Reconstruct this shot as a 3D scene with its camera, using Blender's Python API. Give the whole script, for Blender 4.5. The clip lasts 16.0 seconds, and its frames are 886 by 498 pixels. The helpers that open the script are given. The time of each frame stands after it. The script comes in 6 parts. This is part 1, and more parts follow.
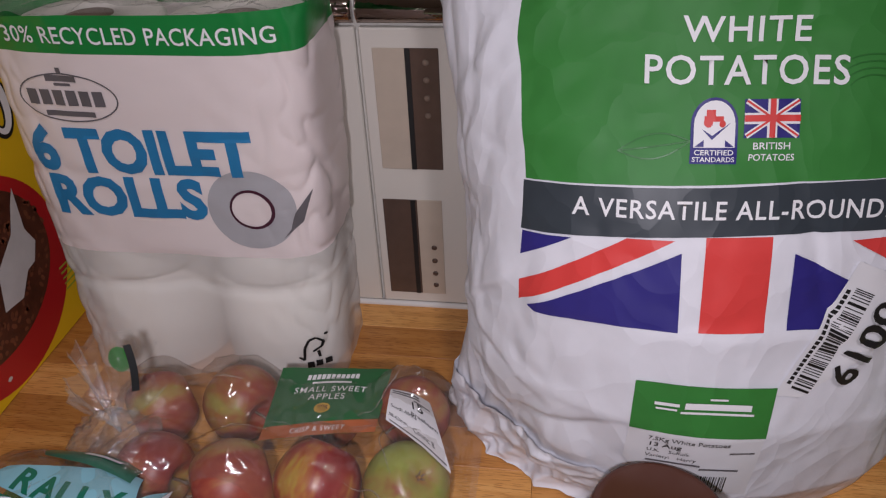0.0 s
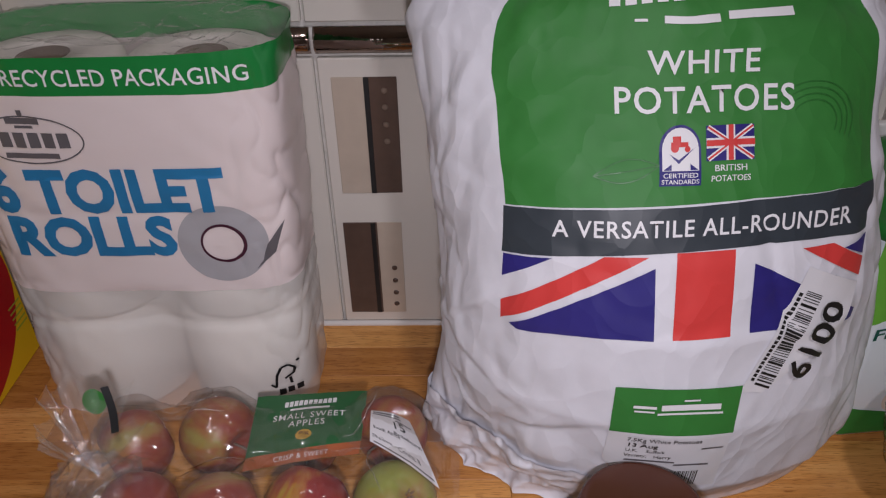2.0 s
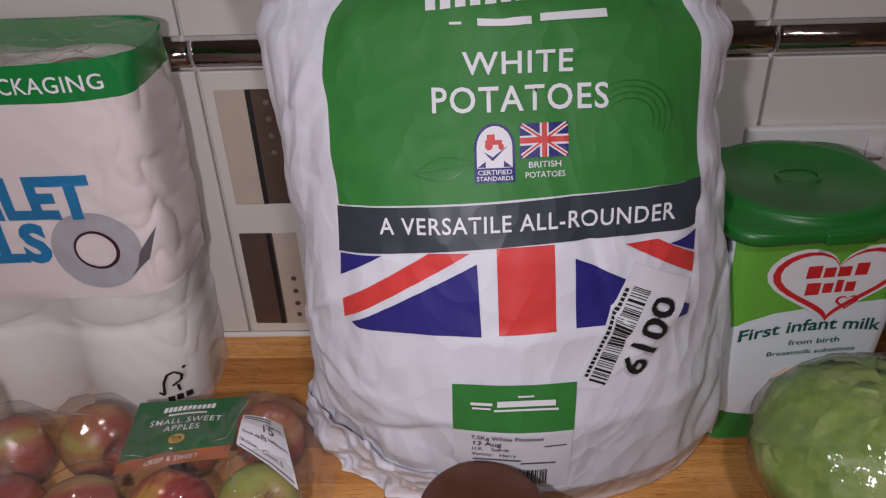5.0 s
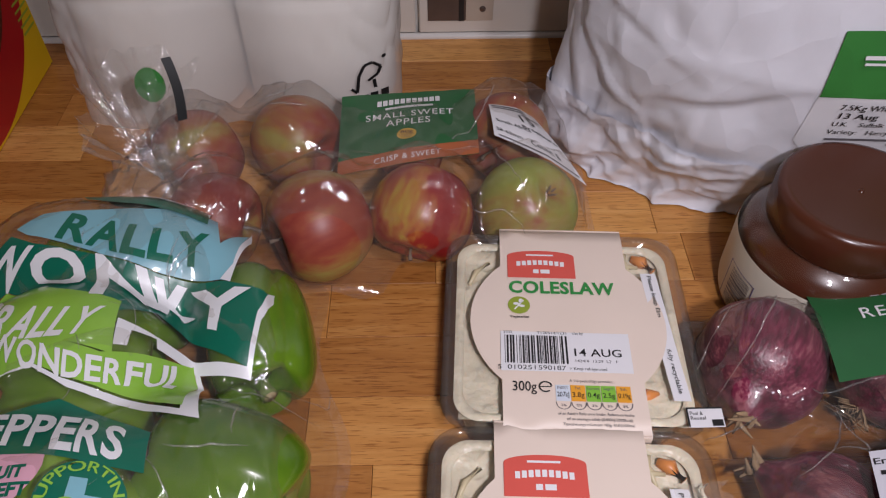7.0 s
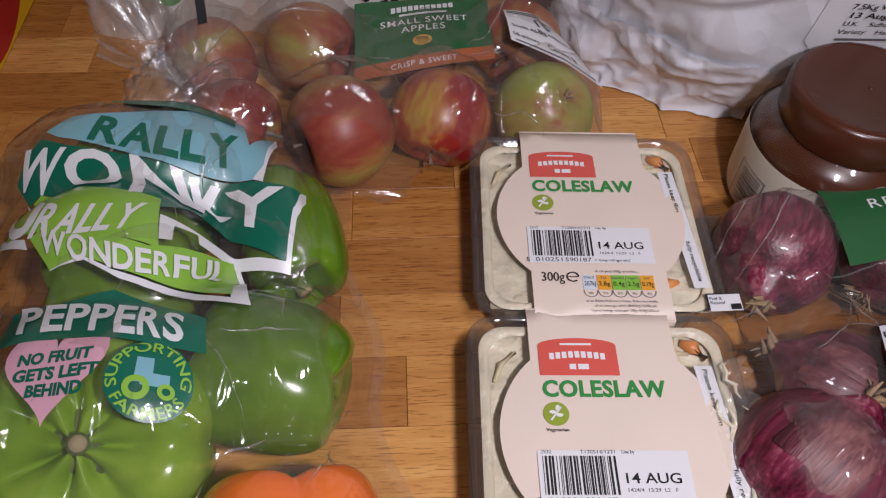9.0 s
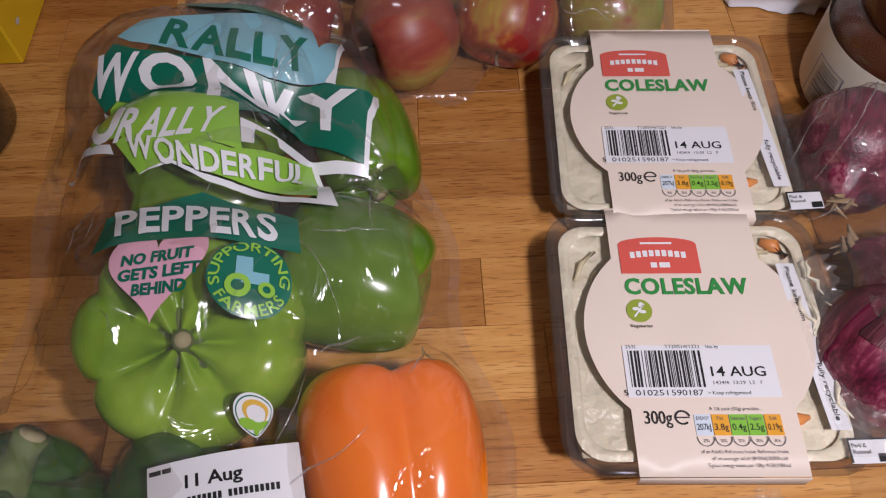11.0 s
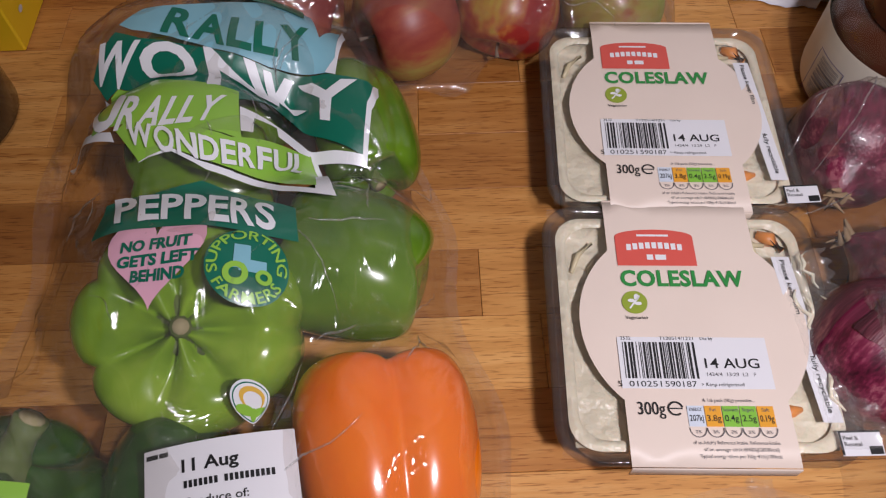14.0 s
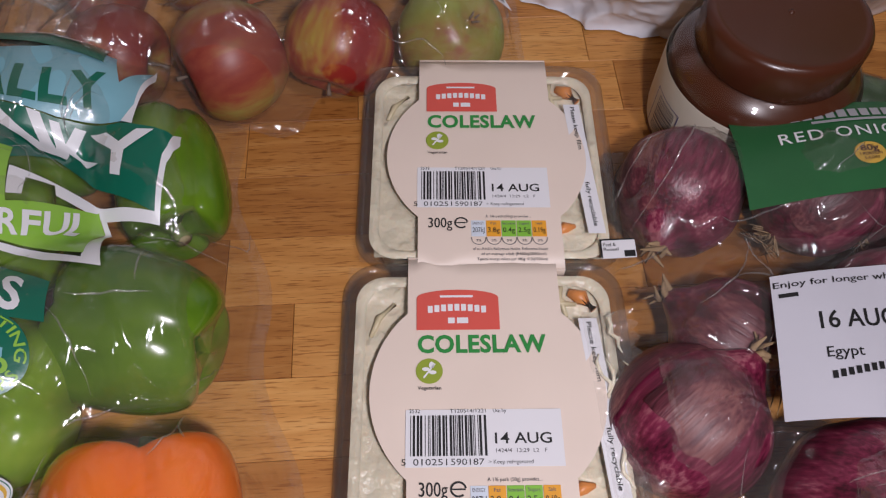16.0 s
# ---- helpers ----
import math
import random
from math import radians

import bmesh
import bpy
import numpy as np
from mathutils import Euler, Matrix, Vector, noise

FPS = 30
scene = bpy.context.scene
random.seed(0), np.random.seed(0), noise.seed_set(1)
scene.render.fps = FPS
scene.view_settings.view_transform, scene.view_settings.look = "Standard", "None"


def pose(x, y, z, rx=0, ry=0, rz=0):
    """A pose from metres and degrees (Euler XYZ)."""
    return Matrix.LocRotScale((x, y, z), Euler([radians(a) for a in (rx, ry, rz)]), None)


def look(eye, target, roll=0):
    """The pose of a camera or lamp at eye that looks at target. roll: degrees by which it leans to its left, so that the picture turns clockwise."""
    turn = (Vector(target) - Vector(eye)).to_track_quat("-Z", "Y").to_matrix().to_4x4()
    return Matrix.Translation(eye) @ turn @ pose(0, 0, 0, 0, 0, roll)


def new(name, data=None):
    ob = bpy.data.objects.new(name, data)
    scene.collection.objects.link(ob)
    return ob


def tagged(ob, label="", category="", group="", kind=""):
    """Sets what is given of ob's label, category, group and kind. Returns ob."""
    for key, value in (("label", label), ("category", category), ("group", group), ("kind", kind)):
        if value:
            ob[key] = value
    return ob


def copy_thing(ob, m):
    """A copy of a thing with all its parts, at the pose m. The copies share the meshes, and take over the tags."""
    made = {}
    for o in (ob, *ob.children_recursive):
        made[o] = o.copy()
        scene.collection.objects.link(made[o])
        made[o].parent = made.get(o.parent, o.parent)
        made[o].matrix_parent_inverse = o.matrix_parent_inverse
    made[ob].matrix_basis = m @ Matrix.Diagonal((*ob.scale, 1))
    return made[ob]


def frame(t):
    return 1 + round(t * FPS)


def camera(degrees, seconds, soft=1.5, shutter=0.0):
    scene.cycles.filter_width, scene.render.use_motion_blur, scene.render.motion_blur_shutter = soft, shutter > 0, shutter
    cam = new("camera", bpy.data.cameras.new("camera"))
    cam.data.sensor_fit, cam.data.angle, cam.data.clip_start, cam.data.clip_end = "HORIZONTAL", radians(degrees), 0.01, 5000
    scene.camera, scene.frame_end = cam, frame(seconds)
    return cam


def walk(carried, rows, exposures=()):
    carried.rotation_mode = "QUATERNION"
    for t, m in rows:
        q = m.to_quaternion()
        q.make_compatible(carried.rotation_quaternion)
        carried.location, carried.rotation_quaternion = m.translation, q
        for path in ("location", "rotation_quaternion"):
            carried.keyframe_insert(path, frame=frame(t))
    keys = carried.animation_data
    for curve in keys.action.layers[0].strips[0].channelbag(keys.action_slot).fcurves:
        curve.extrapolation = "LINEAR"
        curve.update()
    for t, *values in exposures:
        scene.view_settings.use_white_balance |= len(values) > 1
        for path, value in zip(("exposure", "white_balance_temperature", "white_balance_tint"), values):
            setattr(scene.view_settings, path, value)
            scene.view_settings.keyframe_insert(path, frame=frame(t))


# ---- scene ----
cam = camera(60.0, 16.0, 1.2)
PATH = [
    (0, (0.162, -0.598, 0.482), (-0.109, 1.03, -0.649), -2.7),
    (0.5, (0.101, -0.598, 0.479), (-0.039, 1.043, -0.656), -1.6),
    (1, (0.083, -0.59, 0.475), (-0.025, 1.056, -0.656), -1.5),
    (1.5, (0.079, -0.593, 0.48), (0.005, 1.054, -0.653), -1.6),
    (2, (0.119, -0.611, 0.506), (0.074, 1.041, -0.621), -1.3),
    (2.5, (0.204, -0.634, 0.517), (0.164, 1.05, -0.56), -1.1),
    (3, (0.248, -0.635, 0.523), (0.187, 1.071, -0.518), -1.5),
    (3.2, (0.251, -0.63, 0.52), (0.182, 1.075, -0.524), -1.7),
    (5.3, (0.22, -0.628, 0.477), (0.142, 1.061, -0.591), -2.4),
    (5.5, (0.187, -0.625, 0.46), (0.106, 1.028, -0.664), -2.5),
    (6, (0.075, -0.609, 0.396), (0.049, 0.894, -0.923), -1.3),
    (6.5, (0.024, -0.599, 0.367), (0.017, 0.803, -1.059), -1.0),
    (7, (0.013, -0.588, 0.361), (0.032, 0.771, -1.105), -0.2),
    (7.5, (0.02, -0.584, 0.363), (0.068, 0.768, -1.111), 0.7),
    (8, (0.017, -0.581, 0.357), (0.086, 0.762, -1.124), 1.4),
    (8.5, (0.028, -0.583, 0.349), (0.105, 0.733, -1.155), 1.5),
    (9, (-0.018, -0.61, 0.357), (0.074, 0.62, -1.217), 1.7),
    (9.5, (-0.05, -0.621, 0.353), (0.02, 0.539, -1.275), 0.7),
    (9.7, (-0.047, -0.619, 0.351), (0.009, 0.522, -1.29), -0.1),
    (11.8, (-0.047, -0.615, 0.361), (-0.02, 0.423, -1.349), -0.8),
    (12, (-0.044, -0.615, 0.364), (-0.018, 0.423, -1.346), -0.7),
    (12.5, (-0.043, -0.62, 0.357), (-0.02, 0.421, -1.35), -0.8),
    (13, (-0.042, -0.621, 0.357), (-0.022, 0.423, -1.348), -1.0),
    (13.5, (-0.042, -0.62, 0.356), (-0.016, 0.417, -1.353), -0.8),
    (14, (-0.044, -0.617, 0.355), (-0.022, 0.419, -1.355), -0.9),
    (14.5, (-0.041, -0.617, 0.357), (-0.015, 0.416, -1.356), -0.7),
    (15, (-0.017, -0.601, 0.365), (0.027, 0.445, -1.339), 0.2),
    (15.5, (0.015, -0.587, 0.362), (0.085, 0.444, -1.35), 1.0),
    (16, (0.04, -0.582, 0.355), (0.126, 0.428, -1.369), 1.6),
]
walk(cam, [(t, look(eye, target, roll)) for t, eye, target, roll in PATH],
     [(0, 0.05), (3.2, 0.0), (5.3, 0.0), (9.7, -0.05), (14.5, -0.05), (16, -0.2)])


# ---- light ----
world = bpy.data.worlds.new("room_light")
scene.world = world
world.use_nodes = True
world.node_tree.nodes["Background"].inputs[0].default_value = (1.0, 0.93, 0.86, 1)
world.node_tree.nodes["Background"].inputs[1].default_value = 0.015
scene.view_settings.exposure = 0.0
LAMPS = [(0.42, -1.05, 1.42)]
lamp = bpy.data.lights.new("ceiling_lamp_glow", "AREA")
lamp.shape, lamp.size, lamp.energy, lamp.color = "DISK", 0.12, 5.3, (1.0, 0.945, 1.04)
glow = new("ceiling_lamp_glow", lamp)
glow.matrix_world = look(LAMPS[0], (0.10, -0.30, 0.05))
tagged(glow, kind="structure")
# the small torch that lights the groceries from where they are looked at
torch = bpy.data.lights.new("torch_glow", "AREA")
torch.shape, torch.size, torch.energy, torch.color = "DISK", 0.035, 1.62, (1.0, 0.945, 1.055)
glow = new("torch_glow", torch)
glow.matrix_world = look((0.12, -0.67, 0.46), (0.08, -0.36, 0.05))
tagged(glow, kind="structure")


# ---- materials ----
def node_mat(name):
    m = bpy.data.materials.new(name)
    m.use_nodes = True
    return m, m.node_tree, m.node_tree.nodes["Principled BSDF"]


def add(t, kind, **kw):
    n = t.nodes.new(kind)
    for k, v in kw.items():
        n.inputs[k.replace("_", " ")].default_value = v
    return n


def ramp(t, source, stops):
    r = t.nodes.new("ShaderNodeValToRGB")
    while len(r.color_ramp.elements) < len(stops):
        r.color_ramp.elements.new(0.5)
    for e, (p, c) in zip(r.color_ramp.elements, stops):
        e.position, e.color = p, (*c, 1)
    t.links.new(source, r.inputs[0])
    return r.outputs[0]


def coords(t, scale=(1, 1, 1), which="Object"):
    c, m = t.nodes.new("ShaderNodeTexCoord"), t.nodes.new("ShaderNodeMapping")
    m.inputs["Scale"].default_value = scale
    t.links.new(c.outputs[which], m.inputs[0])
    return m.outputs[0]


def bump(t, source, strength, distance, bsdf):
    b = add(t, "ShaderNodeBump", Strength=strength, Distance=distance)
    t.links.new(source, b.inputs["Height"])
    t.links.new(b.outputs[0], bsdf.inputs["Normal"])
    return b.outputs[0]


def surface(name, color, rough=0.5, metal=0.0, vary=0.12, size=60.0, relief=0.15, depth=0.0006, coat=0.0, stretch=(1, 1, 1), spec=0.5, sheer=0.0):
    """Paint, card, plastic and the like: two scales of tone, uneven gloss, fine relief."""
    m, t, b = node_mat(name)
    v = coords(t, stretch)
    n1, n2 = add(t, "ShaderNodeTexNoise", Scale=size, Detail=6.0), add(t, "ShaderNodeTexNoise", Scale=size * 0.14, Detail=3.0)
    for n in (n1, n2):
        t.links.new(v, n.inputs["Vector"])
    both = add(t, "ShaderNodeMath")
    both.operation = "ADD"
    t.links.new(n1.outputs[0], both.inputs[0])
    t.links.new(n2.outputs[0], both.inputs[1])
    lo, hi = tuple(c * (1 - vary) for c in color), tuple(min(1, c * (1 + vary)) for c in color)
    half = add(t, "ShaderNodeMath")
    half.operation = "MULTIPLY"
    half.inputs[1].default_value = 0.5
    t.links.new(both.outputs[0], half.inputs[0])
    t.links.new(ramp(t, half.outputs[0], [(0.3, lo), (0.7, hi)]), b.inputs["Base Color"])
    b.inputs["Roughness"].default_value, b.inputs["Metallic"].default_value = rough, metal
    b.inputs["Coat Weight"].default_value, b.inputs["Specular IOR Level"].default_value = coat, spec
    b.inputs["Subsurface Weight"].default_value = sheer
    b.inputs["Subsurface Radius"].default_value = (0.006, 0.004, 0.003)
    bump(t, n1.outputs[0], relief, depth, b)
    return m


def film_mat(name, haze=0.04, gloss=0.07, size=45.0, relief=0.6, tint=(0.985, 0.985, 0.98), extra=0.03):
    """Clear crinkled plastic film."""
    m, t, b = node_mat(name)
    t.nodes.remove(b)
    out = t.nodes["Material Output"]
    v = coords(t, (30, 12, 24) if size == 1.0 else (1, 1, 1))
    n = add(t, "ShaderNodeTexNoise", Scale=size, Detail=4.0, Distortion=1.0)
    t.links.new(v, n.inputs["Vector"])
    fold = add(t, "ShaderNodeMath")
    fold.operation = "SUBTRACT"
    fold.inputs[1].default_value = 0.5
    sharp = add(t, "ShaderNodeMath")
    sharp.operation = "ABSOLUTE"
    t.links.new(n.outputs[0], fold.inputs[0])
    t.links.new(fold.outputs[0], sharp.inputs[0])
    bp = add(t, "ShaderNodeBump", Strength=relief, Distance=0.0065)
    t.links.new(sharp.outputs[0], bp.inputs["Height"])
    clear, shine = t.nodes.new("ShaderNodeBsdfTransparent"), t.nodes.new("ShaderNodeBsdfGlossy")
    milk = t.nodes.new("ShaderNodeBsdfDiffuse")
    clear.inputs[0].default_value = (*tint, 1)
    shine.inputs["Roughness"].default_value = gloss
    milk.inputs[0].default_value = (0.78, 0.755, 0.72, 1)
    fr = add(t, "ShaderNodeLayerWeight", Blend=0.5)
    t.links.new(bp.outputs[0], fr.inputs["Normal"])
    rise = add(t, "ShaderNodeMath")
    rise.operation = "POWER"
    rise.inputs[1].default_value = 4.0
    soft = add(t, "ShaderNodeMath")
    soft.operation = "MULTIPLY"
    soft.inputs[1].default_value = 0.3
    t.links.new(fr.outputs["Facing"], rise.inputs[0])
    t.links.new(rise.outputs[0], soft.inputs[0])
    t.links.new(bp.outputs[0], shine.inputs["Normal"])
    more = add(t, "ShaderNodeMath")
    more.operation = "ADD"
    more.inputs[1].default_value = extra
    t.links.new(soft.outputs[0], more.inputs[0])
    a, c = t.nodes.new("ShaderNodeMixShader"), t.nodes.new("ShaderNodeMixShader")
    a.inputs[0].default_value = haze
    t.links.new(clear.outputs[0], a.inputs[1])
    t.links.new(milk.outputs[0], a.inputs[2])
    t.links.new(more.outputs[0], c.inputs[0])
    t.links.new(a.outputs[0], c.inputs[1])
    t.links.new(shine.outputs[0], c.inputs[2])
    t.links.new(c.outputs[0], out.inputs[0])
    return m


def wood_mat():
    m, t, b = node_mat("oiled_beech")
    v = coords(t, (9, 120, 25))
    info = t.nodes.new("ShaderNodeObjectInfo")
    shift = t.nodes.new("ShaderNodeVectorMath")
    shift.operation = "MULTIPLY_ADD"
    shift.inputs[1].default_value = (37, 91, 53)
    comb = t.nodes.new("ShaderNodeCombineXYZ")
    for i in range(3):
        t.links.new(info.outputs["Random"], comb.inputs[i])
    t.links.new(comb.outputs[0], shift.inputs[0])
    t.links.new(v, shift.inputs[2])
    grain = add(t, "ShaderNodeTexNoise", Scale=1.0, Detail=7.0, Roughness=0.65, Distortion=0.5)
    t.links.new(shift.outputs[0], grain.inputs["Vector"])
    fleck = add(t, "ShaderNodeTexNoise", Scale=9.0, Detail=2.0)
    t.links.new(shift.outputs[0], fleck.inputs["Vector"])
    base = ramp(t, grain.outputs[0], [(0.25, (0.40, 0.160, 0.036)), (0.5, (0.55, 0.250, 0.066)), (0.75, (0.66, 0.345, 0.112))])
    tone = ramp(t, info.outputs["Random"], [(0.0, (0.56, 0.46, 0.36)), (0.3, (0.82, 0.74, 0.64)), (0.55, (0.98, 0.94, 0.88)), (1.0, (1.30, 1.42, 1.55))])
    mix = t.nodes.new("ShaderNodeMix")
    mix.data_type, mix.blend_type = "RGBA", "MULTIPLY"
    mix.inputs[0].default_value = 1.0
    t.links.new(base, mix.inputs[6])
    t.links.new(tone, mix.inputs[7])
    dark = t.nodes.new("ShaderNodeMix")
    dark.data_type, dark.blend_type = "RGBA", "MULTIPLY"
    dark.inputs[0].default_value = 1.0
    t.links.new(mix.outputs[2], dark.inputs[6])
    t.links.new(ramp(t, fleck.outputs[0], [(0.34, (0.62, 0.52, 0.44)), (0.44, (1, 1, 1))]), dark.inputs[7])
    t.links.new(dark.outputs[2], b.inputs["Base Color"])
    wear = add(t, "ShaderNodeTexNoise", Scale=9.0, Detail=4.0)
    t.links.new(coords(t), wear.inputs["Vector"])
    rough = add(t, "ShaderNodeMapRange")
    rough.inputs["To Min"].default_value, rough.inputs["To Max"].default_value = 0.30, 0.55
    t.links.new(wear.outputs[0], rough.inputs[0])
    t.links.new(rough.outputs[0], b.inputs["Roughness"])
    bump(t, grain.outputs[0], 0.25, 0.0006, b)
    return m


def fruit_mat(name, stops, scale=(14, 14, 3), rough=0.32, speck=(1, 1, 1), sheer=0.0, size=2.2, coat=0.0, relief=0.08, vein=0.35):
    """Skin of fruit: broad blushes along the axis with streaks and specks."""
    m, t, b = node_mat(name)
    info = t.nodes.new("ShaderNodeObjectInfo")
    comb, shift = t.nodes.new("ShaderNodeCombineXYZ"), t.nodes.new("ShaderNodeVectorMath")
    for i in range(3):
        t.links.new(info.outputs["Random"], comb.inputs[i])
    shift.operation = "MULTIPLY_ADD"
    shift.inputs[1].default_value = (31, 57, 23)
    t.links.new(comb.outputs[0], shift.inputs[0])
    t.links.new(coords(t, scale), shift.inputs[2])
    broad = add(t, "ShaderNodeTexNoise", Scale=size, Detail=2.0)
    streak = add(t, "ShaderNodeTexNoise", Scale=size * 7, Detail=5.0)
    for n in (broad, streak):
        t.links.new(shift.outputs[0], n.inputs["Vector"])
    mixv = add(t, "ShaderNodeMapRange")
    sumv = add(t, "ShaderNodeMath")
    sumv.operation = "MULTIPLY_ADD"
    sumv.inputs[1].default_value = vein
    t.links.new(streak.outputs[0], sumv.inputs[0])
    t.links.new(broad.outputs[0], sumv.inputs[2])
    mixv.inputs["From Min"].default_value, mixv.inputs["From Max"].default_value = 0.275 + 0.5 * vein, 0.725 + 0.5 * vein
    t.links.new(sumv.outputs[0], mixv.inputs[0])
    col = ramp(t, mixv.outputs[0], stops)
    dots = add(t, "ShaderNodeTexVoronoi", Scale=420.0)
    t.links.new(coords(t), dots.inputs["Vector"])
    mix = t.nodes.new("ShaderNodeMix")
    mix.data_type, mix.blend_type = "RGBA", "MULTIPLY"
    mix.inputs[0].default_value = 1.0
    t.links.new(col, mix.inputs[6])
    t.links.new(ramp(t, dots.outputs[0], [(0.0, speck), (0.16, (1, 1, 1))]), mix.inputs[7])
    t.links.new(mix.outputs[2], b.inputs["Base Color"])
    b.inputs["Roughness"].default_value, b.inputs["Coat Weight"].default_value = rough, coat
    b.inputs["Subsurface Weight"].default_value = sheer
    b.inputs["Subsurface Radius"].default_value = (0.008, 0.005, 0.002)
    b.inputs["Subsurface Scale"].default_value = 1.0
    bump(t, streak.outputs[0], relief, 0.0006, b)
    return m


WOOD = wood_mat()
GROUT = surface("white_grout", (0.72, 0.69, 0.64), 0.85, size=300, relief=0.3)
TILE = surface("cream_ceramic_tile", (0.66, 0.62, 0.56), 0.22, vary=0.03, size=14, relief=0.05, depth=0.002)
BEIGE = surface("beige_ceramic_print", (0.50, 0.42, 0.34), 0.3, vary=0.08)
MOCHA = surface("mocha_ceramic_print", (0.095, 0.06, 0.046), 0.28, vary=0.18, size=90)
BLACK = surface("black_ink", (0.012, 0.012, 0.013), 0.45, vary=0.1)
CHROME = surface("bronzed_chrome_glaze", (0.30, 0.24, 0.21), 0.09, metal=1.0, vary=0.25, size=25, relief=0.5, depth=0.004)
PAINT = surface("matt_wall_paint", (0.62, 0.58, 0.52), 0.8, vary=0.05, size=40)
PAPER = surface("crumpled_sack_paper", (0.75, 0.745, 0.79), 0.62, vary=0.04, size=90, relief=0.25, depth=0.0012)
GREEN_INK = surface("mid_green_ink", (0.035, 0.21, 0.035), 0.58, vary=0.1, size=70, relief=0.2)
SLATE = surface("slate_grey_ink", (0.038, 0.048, 0.058), 0.45, vary=0.1)
WHITE = surface("white_ink", (0.82, 0.81, 0.82), 0.5, vary=0.03)
NAVY = surface("navy_blue_ink", (0.028, 0.022, 0.19), 0.45, vary=0.1)
RED = surface("flag_red_ink", (0.70, 0.055, 0.05), 0.45, vary=0.08)
# label white greyed: shade and film haze on the onion label put into colour
LABEL_DULL = surface("greyed_white_label", (0.56, 0.55, 0.60), 0.35, vary=0.04, size=40)
LABEL = surface("white_label_paper", (0.78, 0.77, 0.79), 0.4, vary=0.03, size=40)
DEEP_LEAF = surface("faint_leaf_ink", (0.028, 0.16, 0.03), 0.42, vary=0.1)
WRAP = surface("blush_printed_film", (0.80, 0.70, 0.68), 0.33, vary=0.03, size=26, relief=0.22, depth=0.003, coat=0.25, stretch=(0.6, 1, 1.6))
BAND = surface("green_film_band", (0.012, 0.22, 0.045), 0.3, vary=0.1, size=40, relief=0.4, depth=0.002, coat=0.3)
TEAL_INK = surface("azure_blue_ink", (0.022, 0.19, 0.40), 0.35, vary=0.1)
GREY_INK = surface("warm_grey_ink", (0.42, 0.41, 0.43), 0.4, vary=0.06)
DARK_GREY = surface("dark_grey_ink", (0.13, 0.12, 0.13), 0.4, vary=0.1)
PLUM = surface("plum_ink", (0.06, 0.012, 0.03), 0.4)
TISSUE = surface("quilted_white_tissue", (0.76, 0.71, 0.65), 0.9, vary=0.03, size=350, relief=0.5, depth=0.001)
CARD_CORE = surface("brown_core_board", (0.22, 0.16, 0.12), 0.9, vary=0.15)
FILM = film_mat("clear_crinkled_film", haze=0.035, gloss=0.08, size=1.0, relief=0.9, extra=0.08, tint=(0.885, 0.865, 0.845))
FILM_PACK = film_mat("clear_stretch_film", haze=0.58, gloss=0.2, size=22, relief=0.45, extra=0.04)
FILM_TUFT = film_mat("gathered_clear_film", haze=0.07, gloss=0.09, size=60, relief=0.6, extra=0.10)
FOLD = film_mat("pinched_film_fold", haze=0.07, gloss=0.10, size=200, relief=0.5, extra=0.22)
FOREST = surface("bottle_green_film_ink", (0.004, 0.14, 0.085), 0.3, vary=0.1, coat=0.3, relief=0.3, depth=0.002)
SKY_INK = surface("pale_blue_film_ink", (0.22, 0.47, 0.55), 0.32, vary=0.08, coat=0.3, relief=0.3, depth=0.002)
LIME = surface("lime_green_film_ink", (0.27, 0.52, 0.06), 0.32, vary=0.08, coat=0.3, relief=0.3, depth=0.002)
FILM_WHITE = surface("white_film_ink", (0.80, 0.80, 0.82), 0.34, vary=0.03, coat=0.3)
PINK = surface("rose_pink_film_ink", (0.78, 0.42, 0.52), 0.34, vary=0.04, coat=0.2)
ORANGE_INK = surface("terracotta_ink", (0.42, 0.12, 0.045), 0.42, vary=0.08)
GOLD = surface("mustard_yellow_ink", (0.68, 0.42, 0.07), 0.4)
LABEL_GREEN = surface("dark_green_label", (0.022, 0.125, 0.04), 0.4, vary=0.1)
SLEEVE = surface("peach_card_sleeve", (0.80, 0.67, 0.57), 0.48, vary=0.025, size=30, relief=0.08)
TEXT_GREEN = surface("leaf_green_ink", (0.03, 0.27, 0.055), 0.45)
BRICK_RED = surface("tomato_red_ink", (0.70, 0.105, 0.08), 0.45, vary=0.05)
OLIVE = surface("olive_green_ink", (0.30, 0.38, 0.04), 0.45)
AMBER = surface("amber_ink", (0.80, 0.36, 0.03), 0.45)
TRAFFIC_GREEN = surface("traffic_green_ink", (0.22, 0.50, 0.05), 0.45)
PALE_BLUE = surface("pale_blue_panel_ink", (0.66, 0.72, 0.80), 0.45)
CREAM = surface("creamy_slaw_dressing", (0.76, 0.69, 0.53), 0.28, vary=0.22, size=70, relief=0.8, depth=0.006, sheer=0.2)
SHRED = surface("pale_cabbage_shred", (0.70, 0.60, 0.38), 0.35, vary=0.25)
CARROT = surface("carrot_shred", (0.75, 0.27, 0.06), 0.4, vary=0.15)
LID_FILM = film_mat("clear_lid_film", haze=0.02, gloss=0.08, size=30, relief=0.5, tint=(0.95, 0.94, 0.92), extra=0.05)
PET = film_mat("clear_rigid_plastic", haze=0.02, gloss=0.06, size=14, relief=0.12, tint=(0.80, 0.78, 0.75), extra=0.06)
GLASS = film_mat("clear_jar_glass", haze=0.0, gloss=0.03, size=6, relief=0.04, tint=(0.96, 0.95, 0.94), extra=0.05)
